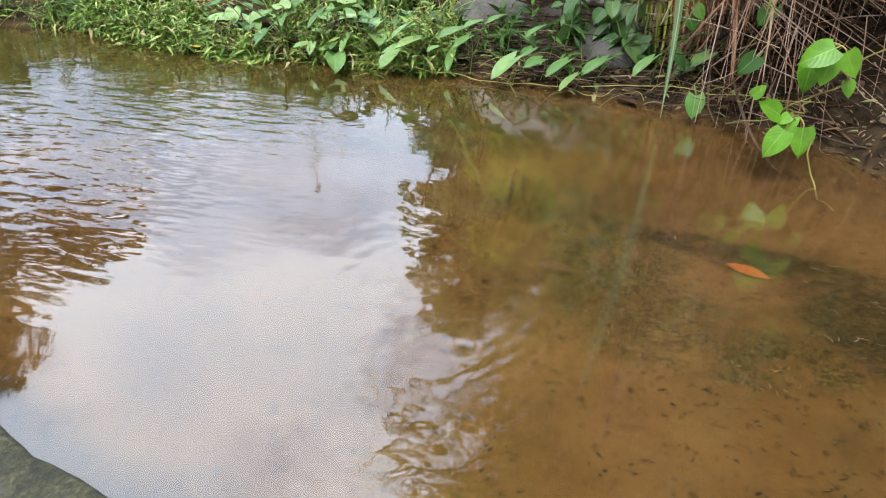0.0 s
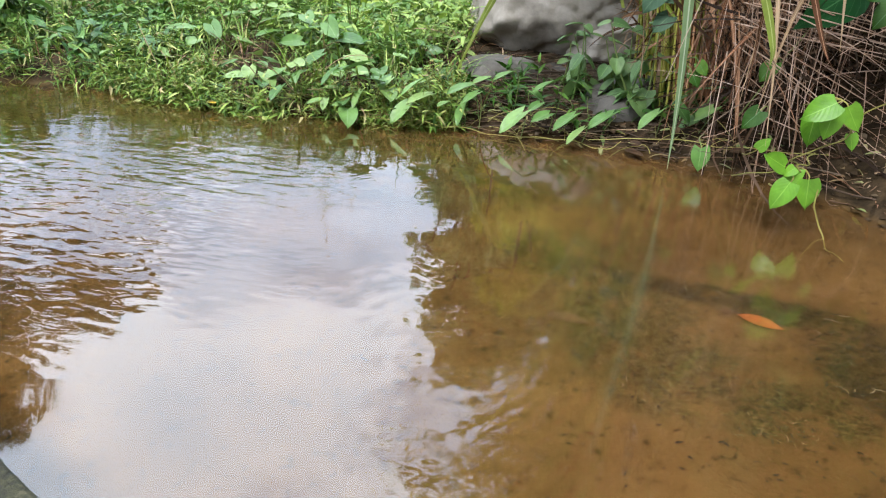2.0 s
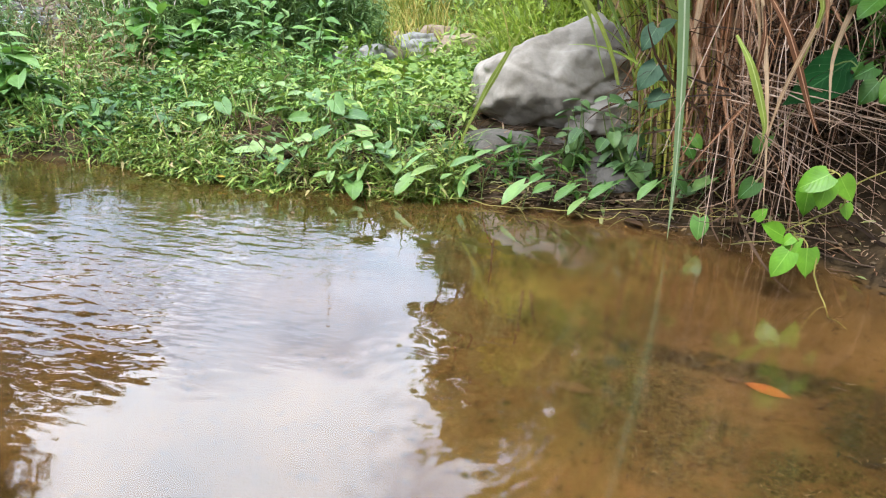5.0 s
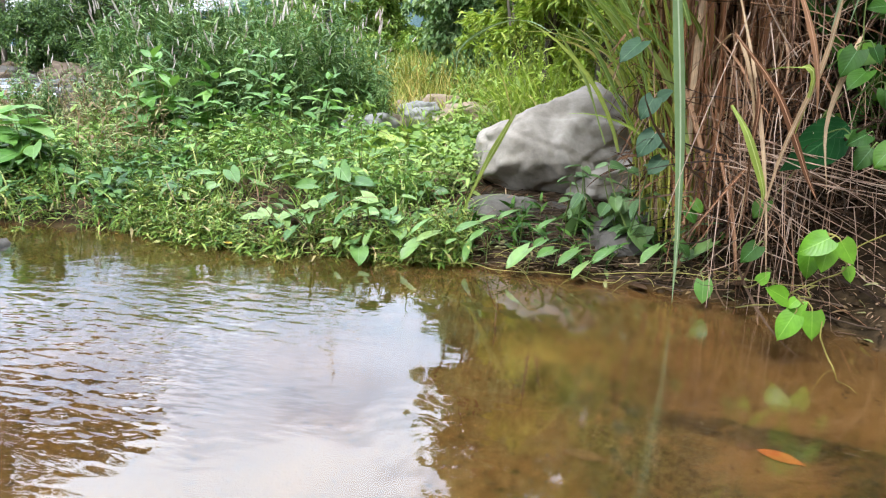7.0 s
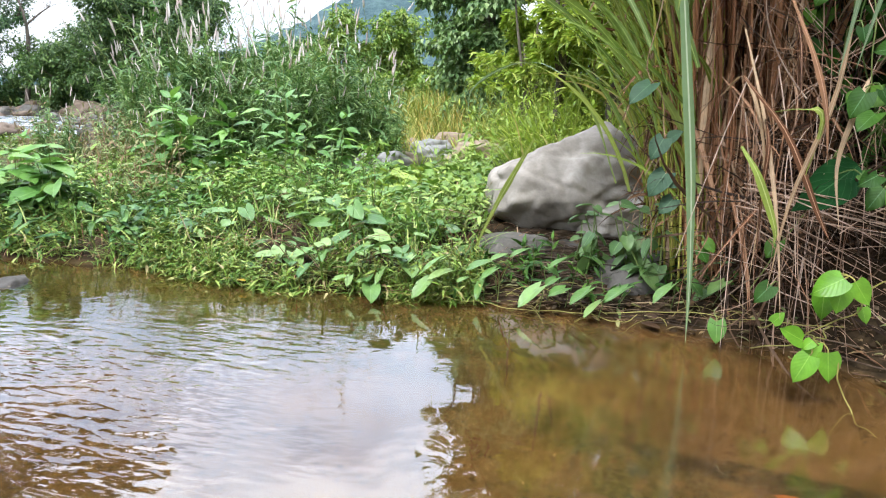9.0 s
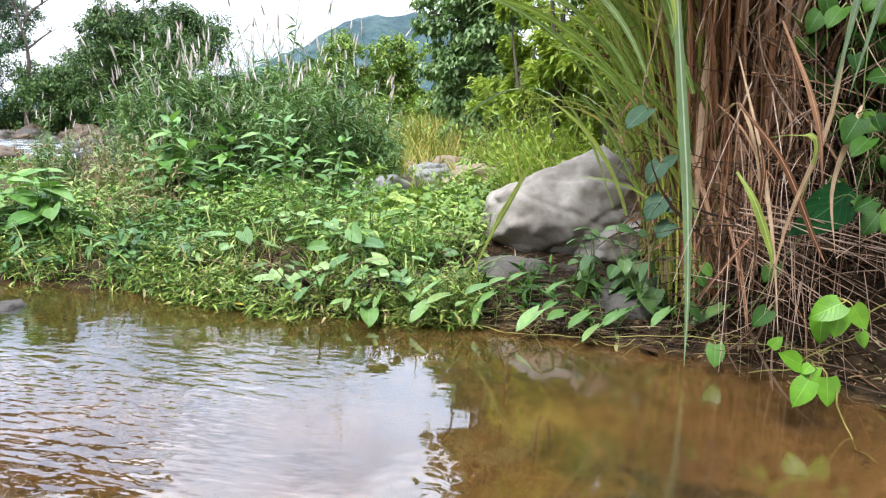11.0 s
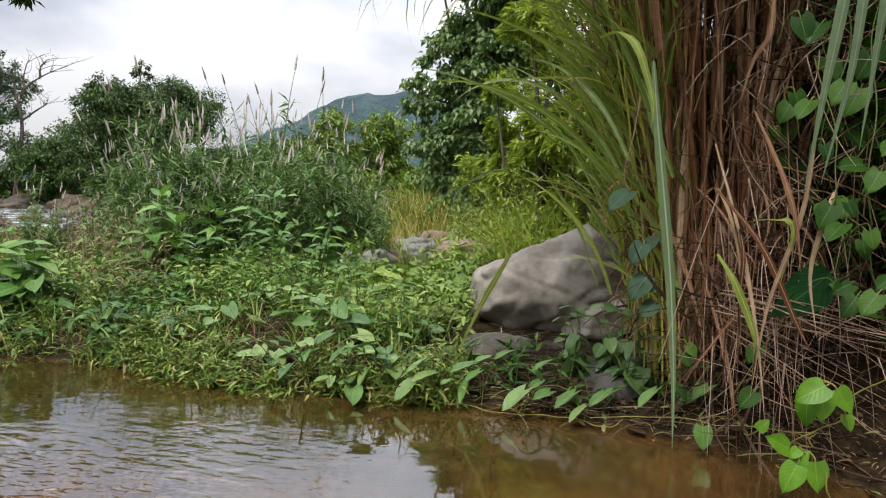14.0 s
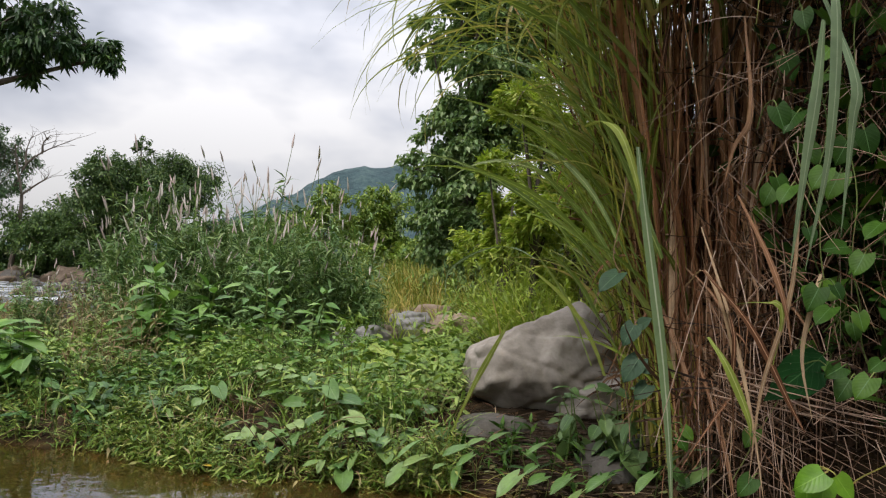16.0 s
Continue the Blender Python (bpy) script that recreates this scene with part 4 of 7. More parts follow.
xy = spots(1700, (-3.6, 0.15, 2.9, 4.4), lambda x, y: bank(-0.07, 0.9)(x, y) & ((x > -1.7) | (value_noise(x * 91, y * 83, 7) > 0.7)) & (x < 0.1 - 0.5 * (y > 3.6)) & (rough(x, y, 2.5, 21) > 0.36 + 0.2 * np.clip(shore_distance(x, y) / 0.5, 0, 1)), 1)
thing("creeping_herbs", "tangled yellow-green creeping herbs along the water's edge", "herbs", kind="stuff",
      mesh=herb_mesh("creeping_herbs", on_ground(xy), rng.uniform(0.05, 0.2, len(xy)) * (0.5 + 1.0 * rough(xy[:, 0], xy[:, 1], 3.0, 5)), 9, 0.052, NARROW_H, HERB, RUNNER, 0.9, up=0.15, spread=0.4))
xy = spots(300, (-2.0, -0.1, 2.9, 3.6), bank(-0.05, 0.08), 44)
thing("shore_herbs", "pale green herbs leaning out over the water's edge", "herbs", kind="stuff",
      mesh=herb_mesh("shore_herbs", np.column_stack([xy, np.maximum(terrain(xy[:, 0], xy[:, 1]), -0.01)]), rng.uniform(0.04, 0.14, len(xy)), 7, 0.05, NARROW_H, HERB, RUNNER, 1.0, up=0.1, spread=0.5))
for kind, count, size, shape, seed in (("low_herbs", 1150, 0.044, LEAF_MID, 2), ("ground_herbs", 1000, 0.058, LANCE, 3)):
    xy = spots(count, (-3.8, 0.4, 3.5, 6.6), lambda x, y: (shore_distance(x, y) > 0.3) & (y < 5.5) & ((x < -0.65) | (y < 4.2)) & (x < 0.05 - 0.2 * (y > 3.5)) & (rough(x, y, 1.8, 30 + seed) > 0.47), seed)
    thing(kind, "green small-leaved herbs covering the bank" if seed == 2 else "green narrow-leaved herbs covering the bank", "herbs", kind="stuff",
          mesh=herb_mesh(kind, on_ground(xy), rng.uniform(0.06, 0.26, len(xy)) * (0.3 + 1.3 * rough(xy[:, 0], xy[:, 1], 2.2, 6 + seed)), 10 if seed == 2 else 8, size, shape, HERB_DARK, STEM, 0.45, up=0.1, spread=0.35))
# leafy herbs on the left; their deep green also stands in for shade
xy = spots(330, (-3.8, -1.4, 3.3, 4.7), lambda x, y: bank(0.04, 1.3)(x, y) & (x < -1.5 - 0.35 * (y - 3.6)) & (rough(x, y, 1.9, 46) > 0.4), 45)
thing("shade_herbs", "dark green leafy herbs, colour deepened to stand in for shade on the bank", "herbs", kind="stuff",
      mesh=herb_mesh("shade_herbs", on_ground(xy), rng.uniform(0.06, 0.24, len(xy)), 8, 0.085, LEAF_MID, SHADE_GREEN_HERB, STEM, 0.5, up=0.0, spread=0.35))
# herbs added in a dark green to make the boulder's foot look shaded
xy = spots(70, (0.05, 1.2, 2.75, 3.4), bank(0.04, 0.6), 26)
thing("foot_herbs", "small dark herbs added to stand in for the shade below the boulder", "herbs", kind="stuff",
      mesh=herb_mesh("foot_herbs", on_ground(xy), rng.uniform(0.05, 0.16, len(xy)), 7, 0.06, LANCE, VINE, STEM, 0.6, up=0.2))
xy = spots(420, (-9.5, -3.2, 6.0, 13), lambda x, y: (x < -0.5 * y) & (x > -0.75 * y) & (np.hypot(x + 4.2, (y - 7.7) * 0.7) > 0.9), 27)
thing("riverside_herbs", "green herbs along the river side", "herbs", kind="stuff",
      mesh=herb_mesh("riverside_herbs", on_ground(xy), rng.uniform(0.04, 0.16, len(xy)), 6, 0.10, LANCE, HERB, STEM, 0.6, up=0.3))
xy = spots(600, (-3.2, 0.1, 3.3, 5.6), lambda x, y: (shore_distance(x, y) > 0.12) & (rough(x, y, 1.3, 41) > 0.52), 3)
thing("bright_herbs", "fresh bright green leafy herbs on the bank", "herbs", kind="stuff",
      mesh=herb_mesh("bright_herbs", on_ground(xy), rng.uniform(0.1, 0.3, len(xy)), 8, 0.075, LEAF_MID, FRESH, STEM, 0.4, up=0.1, spread=0.35))
xy = spots(2600, (-3.6, 0.1, 3.0, 5.2), lambda x, y: bank(0.0, 1.6)(x, y) & (rough(x, y, 2.0, 77) > 0.3), 24)
soup = Soup()
ribbons(soup, arcs(on_ground(xy), rng.uniform(0, 6.28, len(xy)), rng.uniform(0.5, 1.4, len(xy)), rng.uniform(0.12, 0.36, len(xy)), rng.uniform(0.4, 1.9, len(xy)), 6), rng.uniform(0.004, 0.011, len(xy)))
thing("short_grass", "short pale green grass between the herbs", "grass", kind="stuff", mesh=soup.mesh("short_grass", HERB))
xy = spots(800, (-3.4, 0.3, 3.0, 5.2), lambda x, y: bank(0.0, 1.9)(x, y), 4)
soup = Soup()
ribbons(soup, arcs(on_ground(xy), rng.uniform(0, 6.28, len(xy)), rng.uniform(0.1, 1.2, len(xy)), rng.uniform(0.1, 0.34, len(xy)), rng.uniform(0.6, 2, len(xy)), 6), np.full(len(xy), 0.006))
thing("dead_grass", "dry straw-coloured grass blades among the herbs", "dry grass", kind="stuff", mesh=soup.mesh("dead_grass", STRAW))
xy = spots(420, (-0.75, 0.34, 4.2, 5.6), lambda x, y: x < 0.12 + 0.12 * (y > 4.8), 5)
thing("creeper_patch", "low patch of lime green broad-leaved creeper", "creeper", kind="stuff",
      mesh=herb_mesh("creeper_patch", on_ground(xy), rng.uniform(0.07, 0.17, len(xy)), 5, 0.115, SMALL_HEART, LIME, STEM, 0.5, up=-0.05, spread=0.22))

xy = spots(300, (-5.6, -1.9, 4.0, 8.0), lambda x, y: (x < -0.44 * y) & (x > -0.72 * y) & (rough(x, y, 1.1, 92) > 0.42), 28)
thing("dry_weeds", "reddish-brown dry weeds with small withered leaves", "weeds", kind="stuff",
      mesh=herb_mesh("dry_weeds", on_ground(xy), rng.uniform(0.2, 0.62, len(xy)), 9, 0.075, NARROW_H, DRYLEAF, TWIG, 0.3, 0.0024, up=0.3, spread=0.7))
xy = spots(110, (-1.7, 0.35, 5.7, 11), lambda x, y: (x > -0.17 * y) & ((x < -0.12 * y) | (x > -0.03 * y) | (y > 9.2)) & (rough(x, y, 1.1, 93) > 0.45), 29)
thing("meadow_weeds", "leafy green weeds standing between the stones and the grass", "weeds", kind="stuff",
      mesh=herb_mesh("meadow_weeds", on_ground(xy), rng.uniform(0.12, 0.32, len(xy)) * (1 + 0.35 * (xy[:, 1] - 5.7)), 12, 0.13, LANCE, FRESH, STEM, 0.3, 0.003, up=0.3, spread=0.6))
xy = spots(170, (-3.4, 0.3, 3.1, 5.2), bank(0.02, 1.8), 33)
soup = Soup()
tubes(soup, arcs(on_ground(xy), rng.uniform(0, 6.28, len(xy)), rng.uniform(0.1, 1.3, len(xy)), rng.uniform(0.15, 0.45, len(xy)), rng.uniform(0.2, 1.6, len(xy)), 7, 0.6), np.linspace(0.0026, 0.0012, 7)[None] * np.ones((len(xy), 1)), 4)
thing("dry_stalks", "thin brown dry stalks sticking out of the herbs", "stalks", kind="stuff", mesh=soup.mesh("dry_stalks", TWIG))
xy = spots(60, (-0.7, 1.2, 2.5, 3.1), bank(-0.02, 0.1), 34)
soup = Soup()
tubes(soup, arcs(on_ground(xy, 0.01), rng.normal(-1.6, 1.2, len(xy)), rng.uniform(0.1, 0.9, len(xy)), rng.uniform(0.08, 0.26, len(xy)), rng.uniform(0.4, 2.2, len(xy)), 10, 0.5), np.full((len(xy), 10), 0.0011), 5)
thing("yellow_runners", "curling yellow runners of the shore plants", "runners", kind="stuff", mesh=soup.mesh("yellow_runners", RUNNER))

xy = spots(150, (-0.6, 1.5, 2.1, 3.1), bank(-0.03, 0.07), 35)
soup = Soup()
tubes(soup, arcs(np.column_stack([xy, np.maximum(terrain(xy[:, 0], xy[:, 1]), 0) + 0.008]), rng.normal(1.4, 0.7, len(xy)), rng.uniform(-0.05, 0.25, len(xy)), rng.uniform(0.05, 0.28, len(xy)), rng.uniform(0.0, 0.3, len(xy)), 6, 0.3), rng.uniform(0.0008, 0.0028, (len(xy), 1)) * np.linspace(1, 0.5, 6)[None], 5)
xy = spots(170, (-0.6, 1.5, 2.1, 3.1), bank(-0.02, 0.12), 36)
scatter(soup, LEAF_MID, np.column_stack([xy, np.maximum(terrain(xy[:, 0], xy[:, 1]), 0) + 0.012]), turn(rng.uniform(0, 6.28, len(xy)), rng.normal(0.1, 0.25, len(xy)), rng.normal(0, 0.4, len(xy))), rng.uniform(0.025, 0.06, len(xy)), 1)
thing("shore_litter", "brown twigs and dead leaves washed up at the waterline", "litter", kind="stuff", mesh=soup.mesh("shore_litter", [TWIG, DRYLEAF]))

# ---- single leafy plants ----
def leaf_mesh(name, shape, material):
    return Soup().add(*shape).mesh(name, material)


def facing(d, hint=(0, -0.12, 0.95)):
    """The turn that lays a leaf along d with its upper side towards hint."""
    y = d.normalized()
    z = Vector(hint)
    z = (z - y * z.dot(y)).normalized()
    return Matrix((y.cross(z), y, z)).transposed().to_4x4()


def stalked_plant(name, label, category, base, tips, shape_mesh, stalk_m, stalk_r=0.003, group="", sag=0.1):
    """A plant whose large leaves each stand on a stalk: tips = [(leaf base, leaf tip, roll), ...] in metres."""
    top = thing(name, label, category, group, at=base)
    base = Vector(base)
    for lb, lt, roll in tips:
        lb, lt = Vector(lb), Vector(lt)
        d = lt - lb
        q = facing(d)
        foot = Vector((rng.normal(0, 0.02), rng.normal(0, 0.02), 0))
        mid = (foot + (lb - base)) / 2 + Vector((0, 0, sag * (lb - base).length))
        pts = [np.array((1 - t) ** 2 * foot + 2 * t * (1 - t) * mid + t * t * (lb - base)) for t in np.linspace(0, 1, 6)]
        s = Soup()
        tubes(s, [pts], np.linspace(1.2, 0.8, 6)[None] * stalk_r, 5)
        stalk = part("stalk", s.mesh("stalk", stalk_m), top)
        leaf = part("leaf", shape_mesh, stalk)
        leaf.matrix_basis = Matrix.Translation(lb - base) @ q @ Matrix.Rotation(roll, 4, "Y") @ Matrix.Scale(d.length, 4)
    return top


def rosette(rad, height, n, size, seed, lo=0.4):
    r = np.random.default_rng(seed)
    out = []
    for i in range(n):
        a = i * 2.4 + r.normal(0, 0.3)
        f = math.sqrt((i + 0.6) / n)
        h = height * (1 - (1 - lo) * f) * r.uniform(0.85, 1.1)
        b = (rad * 0.75 * f * math.sin(a), rad * 0.75 * f * math.cos(a), h)
        s = size * r.uniform(0.75, 1.15)
        out.append((b, (b[0] + s * 0.85 * math.sin(a), b[1] + s * 0.85 * math.cos(a), h - s * r.uniform(-0.2, 0.32)), r.normal(0, 0.25)))
    return out


SPADE_ME = leaf_mesh("leaf", SPADE, ARUM)
HEART_ME = leaf_mesh("leaf", HEART, BROAD)
BROAD_ME = leaf_mesh("leaf", BROADS, BROAD)


def grown(name, label, category, x, y, rad, height, n, size, mesh, seed, lo=0.4, group=""):
    z = float(terrain(x, y))
    tips = [((x + b[0], y + b[1], z + b[2]), (x + t[0], y + t[1], z + t[2]), r) for b, t, r in rosette(rad, height, n, size, seed, lo)]
    return stalked_plant(name, label, category, (x, y, z), tips, mesh, STEM, group=group)


for i, (x, y, rad, h, n, s) in enumerate(((-2.5, 3.9, 0.22, 0.36, 8, 0.16), (-1.3, 3.75, 0.2, 0.24, 7, 0.15), (-0.62, 3.55, 0.2, 0.26, 9, 0.14),
                                          (-0.5, 3.3, 0.2, 0.2, 8, 0.13), (-1.6, 3.6, 0.18, 0.2, 7, 0.13), (-0.8, 3.85, 0.22, 0.24, 10, 0.14), (-0.2, 3.6, 0.16, 0.18, 7, 0.11), (-1.1, 4.15, 0.2, 0.26, 9, 0.13), (-2.0, 3.75, 0.16, 0.2, 6, 0.12), (-0.05, 3.2, 0.14, 0.16, 6, 0.1), (-0.95, 3.35, 0.18, 0.16, 7, 0.12), (-0.26, 3.1, 0.22, 0.18, 7, 0.12), (-0.66, 3.14, 0.22, 0.15, 7, 0.13), (-0.42, 3.04, 0.2, 0.11, 6, 0.12), (-0.86, 3.2, 0.16, 0.15, 6, 0.12), (-0.3, 3.28, 0.22, 0.2, 7, 0.12))):
    grown("spade_leaf_plant", "arum-like plant with pale green spade-shaped leaves", "plant", x, y, rad, h, n, s, SPADE_ME, 100 + i, group="spade-leaved plants on the bank")
def leafy_bush(x, y, stems, height, size, mesh, seed, spread=0.35, tilt=0.02, name="broad_leaf_plant", label="bushy plant with broad pointed green leaves", group="broad-leaved plants before the thicket"):
    """Upright stalks with pairs of broad leaves held out level, smaller towards the tip."""
    r = np.random.default_rng(seed)
    z = float(terrain(x, y))
    top = thing(name, label, "plant", group, at=(x, y, z))
    for j in range(stems):
        yaw = j * 2.4 + r.normal(0, 0.4)
        foot = np.array([[r.normal(0, 0.04), r.normal(0, 0.04), -0.01]])
        p = arcs(foot, [yaw], [math.pi / 2 - abs(r.normal(spread, 0.15)) * (0.3 + 0.7 * j / stems)], [height * r.uniform(0.6, 1.05)], [r.normal(-0.1, 0.2)], 7)[0]
        sp = Soup()
        tubes(sp, [p], np.linspace(0.0055, 0.0022, 7)[None], 5)
        stem = part("stem", sp.mesh("stem", STEM), top)
        tiers = max(3, int(height * 9))
        for k in range(tiers):
            f = 0.3 + 0.7 * k / (tiers - 1)
            i0 = min(int(f * 6), 5)
            at = p[i0] + (p[i0 + 1] - p[i0]) * (f * 6 - i0)
            for q in (0, 1):
                az = yaw + k * 1.57 + q * math.pi + r.normal(0, 0.35)
                el = r.normal(tilt, 0.22) + (0.5 if k == tiers - 1 else 0.0)
                d = Vector((math.sin(az) * math.cos(el), math.cos(az) * math.cos(el), math.sin(el)))
                ln = size * r.uniform(0.75, 1.15) * (1.1 - 0.5 * f)
                leaf = part("leaf", mesh, stem)
                leaf.matrix_basis = Matrix.Translation(Vector(at) + d * ln * 0.12) @ facing(d) @ Matrix.Rotation(r.normal(0, 0.25), 4, "Y") @ Matrix.Scale(ln, 4)
    return top


for i, (x, y, stems, h, size) in enumerate(((-2.25, 5.0, 7, 0.8, 0.27), (-1.85, 5.1, 5, 0.64, 0.25), (-2.5, 5.15, 4, 0.6, 0.23), (-1.4, 5.0, 4, 0.74, 0.2), (-1.1, 5.1, 4, 0.76, 0.19), (-1.6, 4.75, 4, 0.40, 0.15), (-2.0, 4.6, 4, 0.36, 0.15),
                                            (-3.1, 4.6, 4, 0.46, 0.18), (-1.0, 4.45, 4, 0.28, 0.13), (-1.7, 4.2, 4, 0.26, 0.13), (-0.6, 4.05, 4, 0.30, 0.13), (-1.85, 3.95, 4, 0.24, 0.13), (-0.75, 4.7, 4, 0.34, 0.13), (-1.3, 4.9, 4, 0.44, 0.14))):
    leafy_bush(x, y, stems, h, size, BROAD_ME, 200 + i)
for i, (x, y, stems, h, size) in enumerate(((-2.62, 4.0, 6, 0.47, 0.22), (-2.95, 4.1, 5, 0.46, 0.21))):
    leafy_bush(x, y, stems, h, size, HEART_ME, 230 + i, 0.5, -0.2, label="low plant with large heart-shaped green leaves", group="heart-leaved plants on the bank")


# ---- cockscomb thicket ----
def spike_mesh(length, radius):
    soup = Soup()
    k = 9
    z = np.linspace(0, length, k)
    r = radius * np.array([0.5, 0.95, 1.05, 1.0, 0.9, 0.78, 0.6, 0.38, 0.06])
    tubes(soup, [np.stack([0.06 * length * np.sin(z / length * 2), z * 0, z], -1)], r[None], 7)
    return soup.mesh("flower_spike", SPIKE)


SPIKES = [spike_mesh(0.13, 0.0085), spike_mesh(0.09, 0.0075), spike_mesh(0.16, 0.0085)]


def cockscomb(seed, height):
    r = np.random.default_rng(seed)
    top = thing("cockscomb_plant", "tall weedy cockscomb with narrow leaves and pinkish-white flower spikes", "plant", "cockscomb thicket")
    n = 6
    yaw = r.uniform(0, 6.28, n)
    ln = height * r.uniform(0.5, 0.95, n)
    ln[0] = height * 0.98
    p = arcs(np.column_stack([r.normal(0, 0.05, n), r.normal(0, 0.05, n), np.zeros(n)]), yaw, math.pi / 2 - np.abs(r.normal(0, 0.22, n)), ln, r.normal(0.1, 0.25, n), 8)
    stems = []
    for j in range(n):
        soup = Soup()
        tubes(soup, p[j:j + 1], np.linspace(0.006, 0.002, 8)[None], 4)
        stems.append(part("stem", soup.mesh("stem", STEM), top))
    soup = Soup()
    lv = 82
    s = r.uniform(0.10, 0.84, (n, lv))
    i0 = np.minimum((s * 7).astype(int), 6)
    fr = (s * 7 - i0)[..., None]
    rows = np.arange(n)[:, None]
    at = p[rows, i0] * (1 - fr) + p[rows, i0 + 1] * fr
    at += r.normal(0, 0.05, at.shape) * (1 - s[..., None])
    size = 0.18 * r.uniform(0.6, 1.2, (n, lv)) * (1.1 - 0.5 * s)
    scatter(soup, NARROW, at.reshape(-1, 3), turn(r.uniform(0, 6.28, n * lv), r.normal(0.2, 0.45, n * lv), r.normal(0, 0.3, n * lv)), size.ravel())
    part("foliage", soup.mesh("foliage", COCK), top)
    for j in (0, 1, 2, 3, 5):
        tip, d = p[j, -1], p[j, -1] - p[j, -2]
        o = part("flower_spike", SPIKES[j % 3], stems[j])
        o.matrix_basis = Matrix.Translation(tip) @ Vector(d).to_track_quat("Z", "Y").to_matrix().to_4x4()
    return top


kinds = [cockscomb(300 + i, h) for i, h in enumerate((1.75, 1.5, 1.3, 1.6))]
done = set()
for i in range(79):
    u = ((i * 0.618) % 1)
    y = 5.9 + rng.uniform(0, 2.6)
    x = y * (-0.54 + 0.40 * u) + rng.normal(0, 0.1)
    h = (0.75 + 0.3 * math.sin(math.pi * (u * 0.8 + 0.1)) + rng.normal(0, 0.13)) * (0.65 if y < 6.3 else 1.0)
    if i >= 70:
        x, y, h = -3.75 + (i - 70) * 0.17 + rng.normal(0, 0.06), 5.0 + rng.uniform(0, 0.9), rng.uniform(0.4, 0.55)
    m = pose(x, y, float(terrain(x, y)) - 0.01, 0, 0, rng.uniform(0, 360)) @ Matrix.Scale(h * rng.uniform(0.85, 1.1), 4)
    k = i % 4
    if k not in done:
        kinds[k].matrix_basis = m
        done.add(k)
    else:
        copy_thing(kinds[k], m).matrix_basis = m


# ---- cane grass clump ----
def runs(points, k=14):
    """A smooth curve through a few control points."""
    p = np.array(points, dtype=float)
    p = np.vstack([2 * p[0] - p[1], p, 2 * p[-1] - p[-2]])
    out = []
    for t in np.linspace(0, len(p) - 3 - 1e-6, k):
        i, f = int(t), t % 1
        a, b, c, d = p[i:i + 4]
        out.append(0.5 * (2 * b + (c - a) * f + (2 * a - 5 * b + 4 * c - d) * f * f + (3 * b - a - 3 * c + d) * f ** 3))
    return np.array(out)


